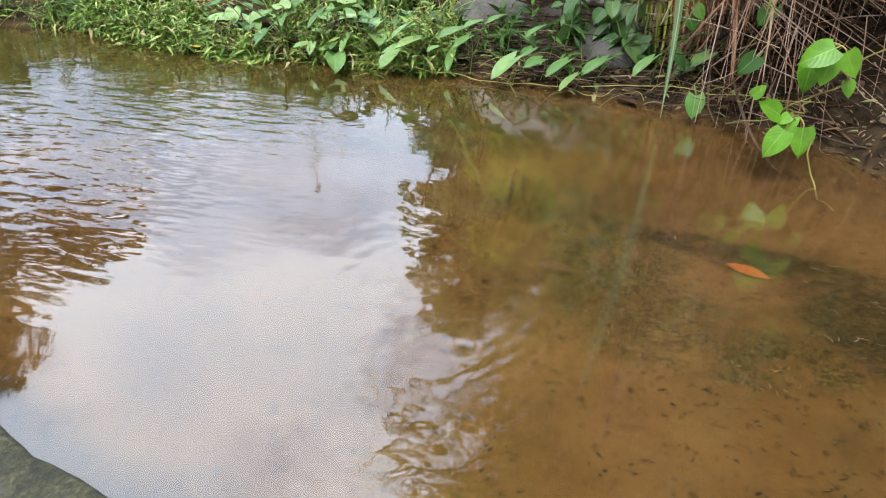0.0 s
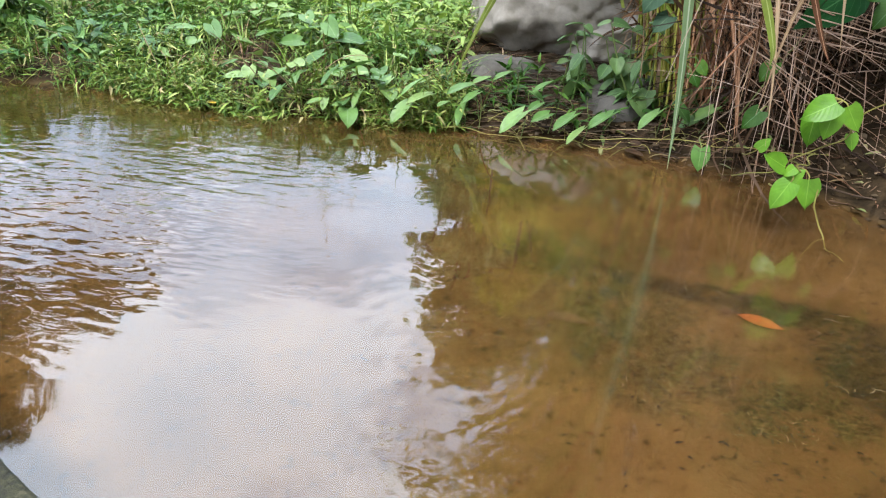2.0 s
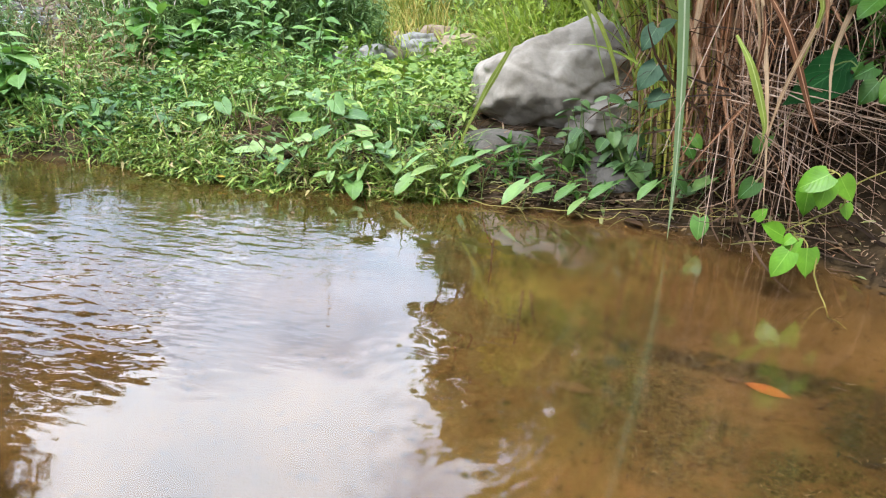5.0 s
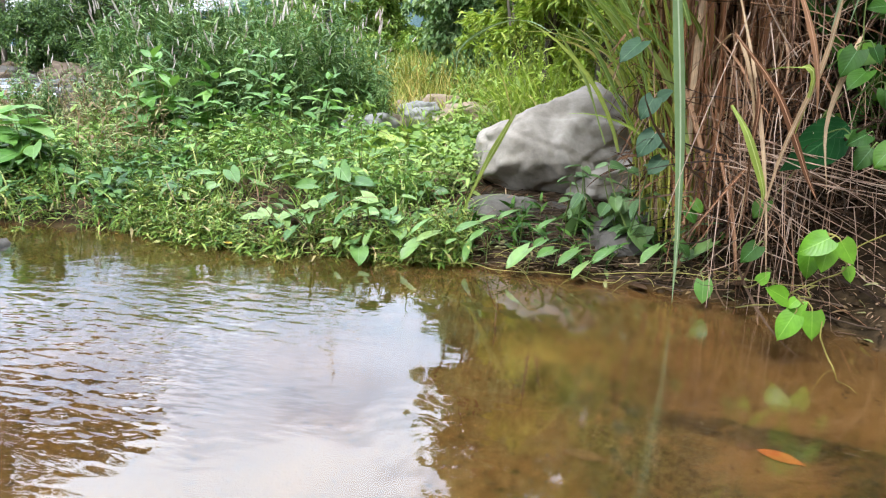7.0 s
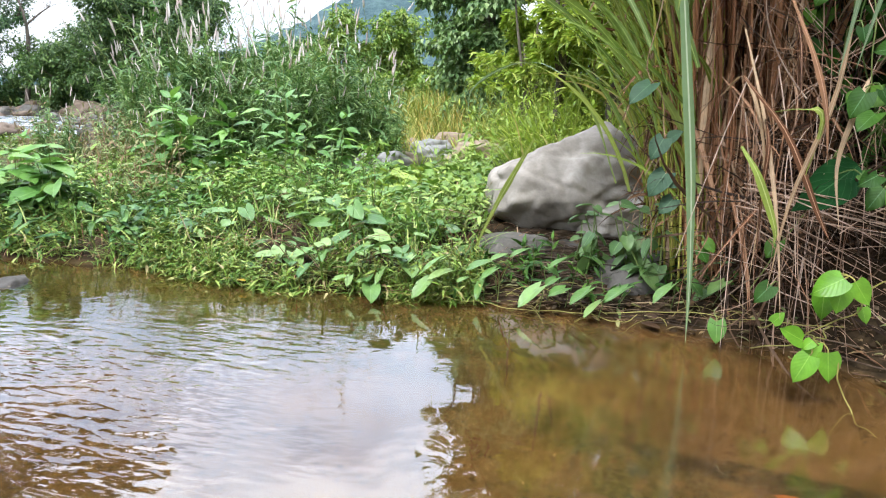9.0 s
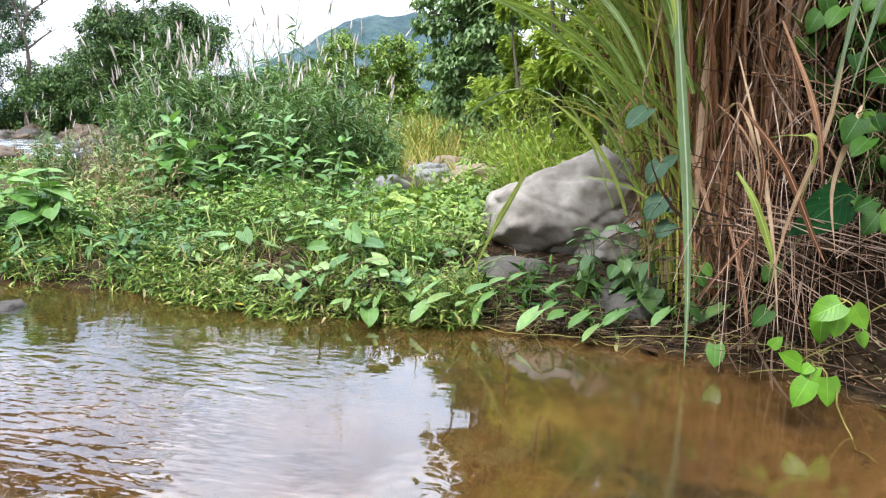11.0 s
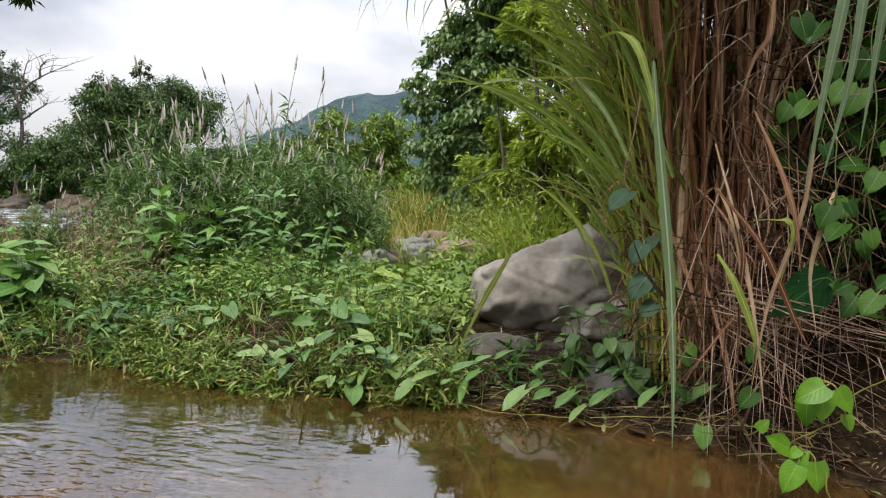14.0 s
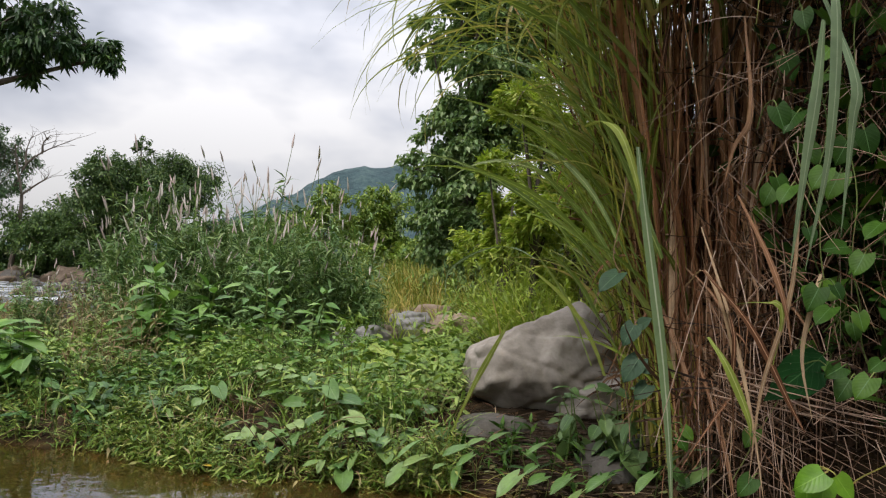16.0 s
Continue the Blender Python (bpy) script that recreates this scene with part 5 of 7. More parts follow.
def cane_grass():
    top = thing("cane_grass", "tall clump of cane grass, green outside with brown dead leaves hanging", "grass clump", at=(1.0, 2.9, 0))
    o = np.array([1.0, 2.9, 0])

    def seat(n, x0, x1, y0, y1, sink=0.05):
        p = np.column_stack([rng.uniform(x0, x1, n), rng.uniform(y0, y1, n)])
        return on_ground(p, -sink) - o
    # dry canes
    n = 190
    b = seat(n, 1.0, 1.34, 2.86, 3.3)
    far = rng.uniform(0, 1, n) < 0.15
    b[far] = seat(int(far.sum()), 1.36, 1.85, 2.8, 3.3)
    side = (b[:, 0] + o[0] - 1.17) / 0.17
    yaw = np.where(side > 0, rng.normal(1.7, 0.9, n), rng.normal(-1.2, 0.9, n))
    p = arcs(b, yaw, math.pi / 2 - np.abs(rng.normal(0.04, 0.05, n)) - 0.11 * np.clip(np.abs(side), 0, 1.4) * rng.uniform(0.2, 1.2, n), rng.uniform(1.7, 3.3, n), rng.normal(0.12, 0.15, n), 11, 0.3)
    def sway(q, most):
        """Bends each stalk to and fro a little on its way up."""
        k = np.linspace(0, 1, q.shape[1])[None]
        m_ = len(q)
        ph, fr, am = rng.uniform(0, 6.28, (m_, 1)), rng.uniform(0.5, 1.6, (m_, 1)), rng.uniform(0, most, (m_, 1))
        q[..., 0] += am * np.sin(6.28 * fr * k + ph) * k ** 0.5
        q[..., 1] += 0.5 * am * np.cos(6.28 * fr * k + ph) * k ** 0.5
        return q

    p = sway(p, 0.045)
    s = Soup()
    tubes(s, p, rng.uniform(0.0035, 0.008, (n, 1)) * np.linspace(1, 0.6, 11)[None], 5)
    part("dry_canes", s.mesh("dry_canes", CULM), top, "brown dry canes", "stuff")
    # dead sheaths and leaves along the canes
    n = 760
    i = rng.integers(0, 190, n)
    t = np.where(rng.uniform(0, 1, n) < 0.12, 2, rng.integers(3, 10, n))
    base = p[i, t] + rng.normal(0, 0.02, (n, 3))
    s = Soup()
    kind = rng.uniform(0, 1, n)
    el = np.where(kind < 0.5, rng.uniform(1.15, 1.55, n), np.where(kind < 0.85, rng.uniform(-1.5, -0.9, n), rng.uniform(-0.4, 0.9, n)))
    dr = np.where(kind < 0.5, rng.uniform(-0.1, 0.4, n), np.where(kind < 0.85, rng.uniform(-0.2, 0.3, n), rng.uniform(0.8, 2.2, n)))
    q = arcs(base, rng.uniform(0, 6.28, n), el, np.where(kind < 0.85, rng.uniform(0.25, 0.75, n), rng.uniform(0.1, 0.3, n)), dr, 8, 0.5)
    q[..., 2] = np.maximum(q[..., 2], np.maximum(terrain(q[..., 0] + o[0], q[..., 1] + o[1]), 0) + 0.006)
    ribbons(s, q, rng.uniform(0.006, 0.026, n), 0, 0.35, 0.7)
    part("dead_leaves", s.mesh("dead_leaves", STRAW), top, "curled brown dead leaves", "stuff")
    # torn sheaths that cling along the canes
    m = 520
    i, t = rng.integers(0, 190, m), rng.integers(0, 6, m)
    q = np.stack([p[i, t + k] for k in range(5)], 1) + rng.normal(0, 0.006, (m, 1, 3)) + np.cumsum(rng.normal(0, 0.007, (m, 5, 3)), 1)
    s = Soup()
    ribbons(s, q, rng.uniform(0.010, 0.030, m), 0, 0.5, 1.2)
    part("leaf_sheaths", s.mesh("leaf_sheaths", SHEATH), top, "torn reddish-brown sheaths along the canes", "stuff")
    # the dense inside and back of the clump, coloured dark in place of deep shade
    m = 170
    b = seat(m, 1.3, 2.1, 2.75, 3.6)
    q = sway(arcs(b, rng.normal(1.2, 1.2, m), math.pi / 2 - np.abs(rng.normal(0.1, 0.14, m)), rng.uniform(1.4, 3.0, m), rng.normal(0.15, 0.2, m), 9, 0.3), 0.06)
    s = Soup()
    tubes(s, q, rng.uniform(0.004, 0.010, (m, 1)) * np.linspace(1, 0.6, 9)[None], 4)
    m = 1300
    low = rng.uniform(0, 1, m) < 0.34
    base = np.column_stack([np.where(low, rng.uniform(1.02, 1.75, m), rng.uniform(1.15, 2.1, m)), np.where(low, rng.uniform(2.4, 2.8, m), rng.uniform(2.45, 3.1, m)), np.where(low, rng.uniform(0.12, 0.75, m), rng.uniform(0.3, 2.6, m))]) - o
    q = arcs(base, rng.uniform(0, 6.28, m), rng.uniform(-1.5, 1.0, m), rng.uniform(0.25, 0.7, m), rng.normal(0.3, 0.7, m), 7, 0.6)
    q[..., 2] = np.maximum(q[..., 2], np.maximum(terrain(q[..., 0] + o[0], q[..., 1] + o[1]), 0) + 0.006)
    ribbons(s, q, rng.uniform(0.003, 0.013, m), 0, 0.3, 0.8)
    part("inner_thatch", s.mesh("inner_thatch", SHADE_THATCH), top, "thatch inside the clump, darkened in colour to stand in for shade", "stuff")
    # hanging and fallen straw on the water side
    n = 110
    base = np.column_stack([rng.uniform(0.95, 1.25, n), rng.uniform(2.4, 2.85, n), rng.uniform(0.45, 1.3, n)]) - o
    q = arcs(base, rng.normal(2.2, 0.8, n), np.where(rng.uniform(0, 1, n) < 0.8, rng.uniform(-1.5, -0.6, n), rng.uniform(-0.6, 0.2, n)), rng.uniform(0.3, 0.8, n), rng.uniform(0.3, 1.6, n), 8, 0.4)
    q[..., 2] = np.maximum(q[..., 2], np.maximum(terrain(q[..., 0] + o[0], q[..., 1] + o[1]), 0) + 0.006)
    s = Soup()
    ribbons(s, q[:60], rng.uniform(0.005, 0.015, 60), 0, 0.3, 0.8)
    tubes(s, q[60:], rng.uniform(0.0008, 0.0022, (n - 60, 1)) * np.ones((1, 8)), 4)
    part("hanging_straw", s.mesh("hanging_straw", STRAW), top, "hanging straw and dry stalks", "stuff")
    # pale straws in front: some hang, some lie slanting towards the bank
    n = 66
    hang = rng.uniform(0, 1, n) < 0.6
    base = np.column_stack([np.where(hang, rng.uniform(0.92, 1.34, n), rng.uniform(0.88, 1.15, n)), rng.uniform(2.16, 2.4, n), np.where(hang, rng.uniform(0.35, 1.05, n), rng.uniform(0.42, 0.66, n))]) - o
    q = arcs(base, np.where(hang, rng.uniform(0, 6.28, n), rng.normal(1.6, 0.35, n)), np.where(hang, rng.uniform(-1.55, -1.25, n), rng.uniform(-0.6, -0.1, n)), np.where(hang, rng.uniform(0.25, 0.7, n), rng.uniform(0.4, 0.85, n)), rng.normal(0.1, 0.15, n), 8, 0.3)
    q[..., 2] = np.maximum(q[..., 2], np.maximum(terrain(q[..., 0] + o[0], q[..., 1] + o[1]), 0) + 0.006)
    m = 210
    base = np.column_stack([rng.uniform(1.0, 1.62, m), rng.uniform(2.2, 2.7, m), rng.uniform(0.2, 1.95, m)]) - o
    high = arcs(base, rng.uniform(0, 6.28, m), rng.uniform(-1.5, 1.2, m), rng.uniform(0.15, 0.5, m), rng.normal(0.2, 0.5, m), 8, 0.5)
    q = np.concatenate([q, high])
    n += m
    s = Soup()
    tubes(s, q, rng.uniform(0.0008, 0.0026, (n, 1)) * np.linspace(1, 0.5, 8)[None], 5)
    part("pale_straw", s.mesh("pale_straw", PALE_STRAW), top, "pale dry straws", "stuff")
    # green canes and their blades
    n = 130
    b = seat(n, 0.94, 1.15, 2.9, 3.5)
    p = arcs(b, rng.normal(-1.5, 0.5, n), math.pi / 2 - np.abs(rng.normal(0.08, 0.06, n)), rng.uniform(1.2, 2.6, n), rng.uniform(0.05, 0.35, n), 7, 0.3)
    s = Soup()
    tubes(s, p, rng.uniform(0.003, 0.006, (n, 1)) * np.linspace(1, 0.5, 7)[None], 5)
    part("green_canes", s.mesh("green_canes", GCULM), top, "yellow-green canes", "stuff")
    m = 260
    i = rng.integers(0, n, m)
    t = rng.integers(2, 7, m)
    s = Soup()
    q = arcs(p[i, t], rng.normal(-1.5, 0.8, m), rng.uniform(1.0, 1.5, m), rng.uniform(0.4, 1.0, m), rng.uniform(0.1, 1.2, m) + 0.12 * t, 10, 0.3)
    ribbons(s, q, rng.uniform(0.012, 0.038, m), 0, 0.3, 0.4)
    # broad dark blades that stand up and away from the canes
    m = 42
    base = np.column_stack([rng.uniform(0.66, 0.98, m), rng.uniform(2.6, 3.1, m), rng.uniform(0.5, 1.75, m)]) - o
    w = Soup()
    ribbons(w, sway(arcs(base, rng.normal(-1.45, 0.5, m), rng.uniform(0.75, 1.35, m), rng.uniform(0.6, 1.15, m), rng.uniform(0.2, 1.3, m), 11, 0.2), 0.02), rng.uniform(0.022, 0.042, m), 0, 0.25, 0.5)
    part("broad_blades", w.mesh("broad_blades", DEEP_GRASS), top, "broad dark green blades", "stuff")
    m = 90
    i = rng.integers(0, n, m)
    w = Soup()
    ribbons(w, arcs(p[i, rng.integers(1, 6, m)] + (-0.03, -0.05, 0), rng.normal(-1.7, 0.5, m), rng.uniform(1.0, 1.5, m), rng.uniform(0.35, 0.85, m), rng.uniform(0.1, 1.2, m), 10, 0.2), rng.uniform(0.014, 0.030, m), 0, 0.3, 0.4)
    part("fresh_blades", w.mesh("fresh_blades", FRESH_BLADE), top, "fresh yellow-green blades", "stuff")
    d = Soup()
    m = 300
    i = rng.integers(0, n, m)
    ribbons(d, arcs(p[i, rng.integers(1, 6, m)], rng.normal(-1.5, 1.2, m), rng.uniform(-1.2, 1.3, m), rng.uniform(0.15, 0.4, m), rng.uniform(0.4, 2.3, m), 9, 0.4), rng.uniform(0.004, 0.016, m), 0, 0.3, 0.7)
    part("withered_blades", d.mesh("withered_blades", STRAW), top, "withered brown blades among the green", "stuff")
    # the crown of the clump arches over the water
    m = 640
    x0 = rng.uniform(0.55, 1.5, m)
    base = np.column_stack([x0, rng.uniform(2.3, 3.4, m), np.where(x0 < 0.95, rng.uniform(2.0, 3.0, m), rng.uniform(2.2, 3.2, m))]) - o
    q = arcs(base, rng.normal(-2.2, 1.0, m), rng.uniform(0.3, 1.35, m), rng.uniform(0.6, 1.3, m), rng.uniform(0.9, 2.6, m), 10, 0.3)
    ribbons(s, q, rng.uniform(0.011, 0.036, m), 0, 0.3, 0.4)
    # more blades above the view, added to shade the inside of the clump
    m = 520
    base = np.column_stack([rng.uniform(1.1, 2.4, m), rng.uniform(2.5, 3.9, m), rng.uniform(2.35, 3.3, m)]) - o
    q = arcs(base, rng.uniform(0, 6.28, m), rng.uniform(0.0, 1.2, m), rng.uniform(0.6, 1.2, m), rng.uniform(0.6, 2.0, m), 8, 0.3)
    ribbons(s, q, rng.uniform(0.014, 0.034, m), 0, 0.3, 0.4)
    # unseen blades over the water, added only for the shade they cast
    m = 130
    base = np.column_stack([rng.uniform(0.5, 1.6, m), rng.uniform(1.6, 2.7, m), rng.uniform(2.5, 3.2, m)]) - o
    q = arcs(base, rng.uniform(0, 6.28, m), rng.uniform(0.0, 1.0, m), rng.uniform(0.5, 0.95, m), rng.uniform(0.5, 1.5, m), 8, 0.3)
    ribbons(s, q, rng.uniform(0.016, 0.036, m), 0, 0.3, 0.4)
    m = 40
    base = np.column_stack([rng.uniform(0.15, 0.5, m), rng.uniform(2.3, 2.9, m), rng.uniform(1.7, 2.25, m)]) - o
    q = arcs(base, rng.normal(-1.6, 0.35, m), rng.uniform(0.0, 0.6, m), rng.uniform(0.55, 0.95, m), rng.uniform(1.2, 2.3, m), 12, 0.2)
    ribbons(s, q, rng.uniform(0.008, 0.016, m), 0, 0.3, 0.3)
    part("green_blades", s.mesh("green_blades", GRASS), top, "long green arching blades, with unseen ones added overhead for shade", "stuff")
    for name, pts, w, mt, lab in (
            ("hanging_blade", [(0.735, 2.42, 1.40), (0.753, 2.40, 1.18), (0.813, 2.39, 0.68), (0.836, 2.37, 0.30), (0.839, 2.36, 0.035)], 0.043, BLADE, "long pale green blade with a white midrib"),
            ("arching_blade", [(0.487, 2.1, 1.40), (0.539, 2.08, 1.412), (0.592, 2.06, 1.363), (0.64, 2.05, 1.204), (0.637, 2.05, 1.128)], 0.032, YBLADE, "yellowing arched blade"),
            ("hanging_blade", [(1.06, 1.8, 1.62), (1.023, 1.76, 1.432), (0.984, 1.75, 1.213), (0.943, 1.75, 0.939)], 0.038, GREY_BLADE, "grey-green hanging blade"),
            ("hanging_blade", [(1.09, 1.85, 1.9), (1.078, 1.77, 1.62), (1.047, 1.75, 1.271), (0.982, 1.75, 0.954)], 0.038, GREY_BLADE, "grey-green hanging blade"),
            ("hanging_blade", [(1.07, 1.85, 1.75), (1.117, 1.76, 1.461), (1.104, 1.75, 1.33), (1.071, 1.75, 1.041)], 0.038, GREY_BLADE, "grey-green hanging blade"),
            ("dead_blade", [(0.87, 2.15, 0.957), (0.998, 2.1, 0.783), (1.116, 2.1, 0.545), (1.149, 2.08, 0.469)], 0.026, STRAW, "pale brown bent blade"),
            ("dead_blade", [(1.20, 2.2, 1.25), (1.13, 2.12, 0.9), (1.02, 2.08, 0.6), (0.97, 2.06, 0.32)], 0.02, PALE_BLADE, "pale straw-coloured hanging blade"),
            ("dead_blade", [(0.90, 2.25, 1.1), (0.955, 2.15, 0.8), (1.0, 2.1, 0.5), (1.03, 2.08, 0.22)], 0.016, PALE_BLADE, "pale straw-coloured hanging blade"),
            ("dead_blade", [(1.26, 2.2, 0.95), (1.2, 2.12, 0.88), (1.15, 2.1, 0.7), (1.17, 2.08, 0.5)], 0.022, PALE_BLADE, "pale bent blade"),
            ("dead_blade", [(0.86, 2.3, 0.9), (0.90, 2.2, 0.95), (0.96, 2.15, 0.7), (0.93, 2.1, 0.3)], 0.014, PALE_BLADE, "pale bent blade"),
            ("dead_blade", [(1.0, 2.2, 1.2), (1.06, 2.12, 1.0), (1.10, 2.1, 0.85), (1.12, 2.1, 0.70)], 0.024, STRAW, "pale brown bent blade"),
            ("green_blade", [(0.868, 2.1, 0.751), (0.91, 2.06, 0.668), (0.968, 2.05, 0.519), (0.972, 2.05, 0.46)], 0.03, YBLADE, "yellow-green bent blade"),
            ("green_blade", [(0.964, 2.15, 0.851), (1.024, 2.1, 0.861), (1.092, 2.1, 0.836), (1.057, 2.1, 0.646)], 0.03, YBLADE, "green bent blade"),
            ("slanting_blade", [(0.33, 3.12, 0.72), (0.232, 3.1, 0.544), (0.156, 3.1, 0.4), (0.017, 3.08, 0.1)], 0.03, YBLADE, "green blade before the boulder"),
            ("arching_blade", [(0.5, 3.4, 1.0), (0.364, 3.5, 1.075), (0.2, 3.6, 1.06), (0.03, 3.6, 0.948), (0.011, 3.6, 0.795)], 0.02, BLADE, "thin pale arched blade"),
            ("dead_blade", [(0.95, 2.15, 0.83), (0.947, 2.1, 0.747), (0.942, 2.1, 0.61), (0.946, 2.1, 0.337)], 0.018, STRAW, "pale brown hanging blade"),
            ("dead_blade", [(1.043, 2.25, 1.806), (1.042, 2.2, 1.471), (0.988, 2.2, 1.359), (0.952, 2.2, 1.23)], 0.022, STRAW, "brown bent blade")):
        s = Soup()
        ribbons(s, [runs(pts) - o], np.array([w]), 0, 0.2, 0, 0.35, (0.95, 0.3, 0))
        part(name, s.mesh(name, mt), top, lab)
    return top


cane_grass()

# ---- placed leaves: shore, bean, vines ----
LEAVES_A = [
    ((-0.060, 2.900, 0.211), (-0.194, 2.850, 0.170)),
    ((-0.041, 2.850, 0.157), (-0.157, 2.800, 0.150)),
    ((-0.137, 2.850, 0.109), (-0.229, 2.800, 0.041)),
    ((0.127, 2.900, 0.190), (0.007, 2.850, 0.183)),
    ((0.159, 2.850, 0.170), (0.080, 2.800, 0.148)),
    ((0.104, 2.850, 0.119), (0.055, 2.800, 0.032)),
    ((0.040, 2.850, 0.129), (-0.017, 2.800, 0.134)),
    ((0.342, 2.730, 0.125), (0.220, 2.680, 0.058)),
]
LEAVES_B = [
    ((0.495, 2.850, 0.234), (0.351, 2.800, 0.219)),
    ((0.388, 2.850, 0.183), (0.459, 2.800, 0.149)),
    ((0.416, 2.800, 0.148), (0.354, 2.750, 0.133)),
    ((0.450, 2.750, 0.119), (0.362, 2.700, 0.111)),
    ((0.549, 2.730, 0.123), (0.436, 2.680, 0.082)),
    ((0.693, 2.700, 0.142), (0.564, 2.650, 0.107)),
    ((0.583, 2.670, 0.086), (0.487, 2.620, 0.044)),
    ((0.314, 2.950, 0.241), (0.198, 2.900, 0.236)),
    ((0.208, 2.930, 0.218), (0.118, 2.880, 0.219)),
]
LEAVES_C = [
    ((0.857, 2.650, 0.168), (0.748, 2.600, 0.120)),
    ((0.918, 2.600, 0.199), (0.977, 2.550, 0.141)),
    ((1.043, 2.600, 0.202), (0.946, 2.550, 0.176)),
    ((-0.337, 3.000, 0.242), (-0.498, 2.950, 0.241)),
    ((-0.297, 2.950, 0.194), (-0.216, 2.900, 0.207)),
    ((-0.348, 2.950, 0.133), (-0.399, 2.900, 0.067)),
    ((-0.457, 3.000, 0.222), (-0.550, 2.950, 0.163)),
    ((-0.400, 2.950, 0.071), (-0.474, 2.900, 0.108)),
    ((0.816, 2.850, 0.193), (0.752, 2.800, 0.180)),
    ((-0.501, 2.950, 0.094), (-0.517, 2.900, 0.056)),
    ((-0.215, 2.970, 0.191), (-0.276, 2.920, 0.159)),
]
BEAN_LEAVES = [
    ((1.155, 1.990, 0.361), (1.133, 1.959, 0.265)),
    ((1.199, 2.011, 0.366), (1.251, 1.980, 0.289)),
    ((1.144, 1.970, 0.385), (1.033, 1.938, 0.346)),
    ((1.132, 2.043, 0.332), (1.127, 2.011, 0.224)),
    ((1.255, 2.054, 0.276), (1.263, 2.022, 0.224)),
    ((1.090, 1.990, 0.188), (1.048, 1.959, 0.171)),
    ((1.061, 1.990, 0.187), (0.984, 1.959, 0.243)),
    ((1.072, 1.959, 0.153), (1.013, 1.928, 0.065)),
    ((1.122, 1.959, 0.163), (1.132, 1.928, 0.060)),
    ((1.075, 1.990, 0.144), (1.111, 1.959, 0.196)),
    ((1.015, 2.095, 0.206), (1.037, 2.064, 0.252)),
]
CANE_VINE = [
    ((0.696, 2.550, 0.945), (0.599, 2.500, 0.892)),
    ((0.757, 2.550, 0.750), (0.697, 2.500, 0.680)),
    ((0.776, 2.550, 0.750), (0.805, 2.500, 0.785)),
    ((0.773, 2.550, 0.623), (0.694, 2.500, 0.546)),
    ((0.774, 2.550, 0.609), (0.803, 2.500, 0.575)),
    ((0.808, 2.550, 0.528), (0.744, 2.500, 0.486)),
]
BANK_A = [
    ((1.181, 2.150, 1.786), (1.172, 2.100, 1.686)),
    ((1.268, 2.150, 1.668), (1.189, 2.100, 1.606)),
    ((1.100, 2.150, 1.477), (1.128, 2.100, 1.358)),
    ((1.162, 2.150, 1.459), (1.068, 2.100, 1.376)),
    ((1.248, 2.150, 1.280), (1.161, 2.100, 1.192)),
    ((1.143, 2.150, 1.225), (1.059, 2.100, 1.156)),
    ((1.195, 2.150, 1.092), (1.203, 2.100, 1.019)),
    ((1.280, 2.150, 0.907), (1.160, 2.100, 0.872)),
    ((1.208, 2.050, 0.849), (1.108, 2.000, 0.801)),
    ((1.368, 2.150, 1.014), (1.287, 2.100, 0.925)),
]
BANK_B = [
    ((1.421, 2.150, 1.113), (1.305, 2.100, 1.064)),
    ((1.349, 2.150, 0.829), (1.353, 2.100, 0.746)),
    ((1.240, 2.050, 0.674), (1.148, 2.000, 0.647)),
    ((1.321, 2.050, 0.643), (1.227, 2.000, 0.568)),
    ((1.416, 2.150, 0.681), (1.335, 2.100, 0.652)),
    ((1.211, 2.150, 0.906), (1.134, 2.100, 0.888)),
    ((1.304, 2.250, 1.617), (1.223, 2.200, 1.564)),
    ((1.431, 2.250, 1.429), (1.453, 2.200, 1.290)),
    ((1.199, 2.300, 1.691), (1.230, 2.250, 1.560)),
    ((1.404, 2.300, 1.402), (1.329, 2.250, 1.278)),
]
BANK_C = [
    ((1.200, 2.100, 0.906), (1.126, 2.050, 0.807)),
    ((1.247, 2.100, 0.915), (1.273, 2.050, 0.850)),
    ((1.221, 2.100, 0.671), (1.262, 2.050, 0.635)),
    ((1.291, 2.100, 0.629), (1.205, 2.050, 0.549)),
    ((1.343, 2.200, 1.038), (1.213, 2.150, 1.050)),
    ((1.169, 2.300, 1.274), (1.205, 2.250, 1.163)),
    ((1.377, 2.300, 1.291), (1.291, 2.250, 1.163)),
    ((1.358, 2.200, 0.795), (1.357, 2.150, 0.711)),
    ((1.114, 2.350, 0.416), (1.042, 2.300, 0.347)),
    ((0.926, 2.500, 0.381), (0.963, 2.450, 0.329)),
    ((0.907, 2.500, 0.348), (0.946, 2.450, 0.286)),
    ((1.042, 2.200, 0.296), (0.955, 2.150, 0.233)),
    ((1.201, 2.400, 1.256), (1.131, 2.350, 1.158)),
]


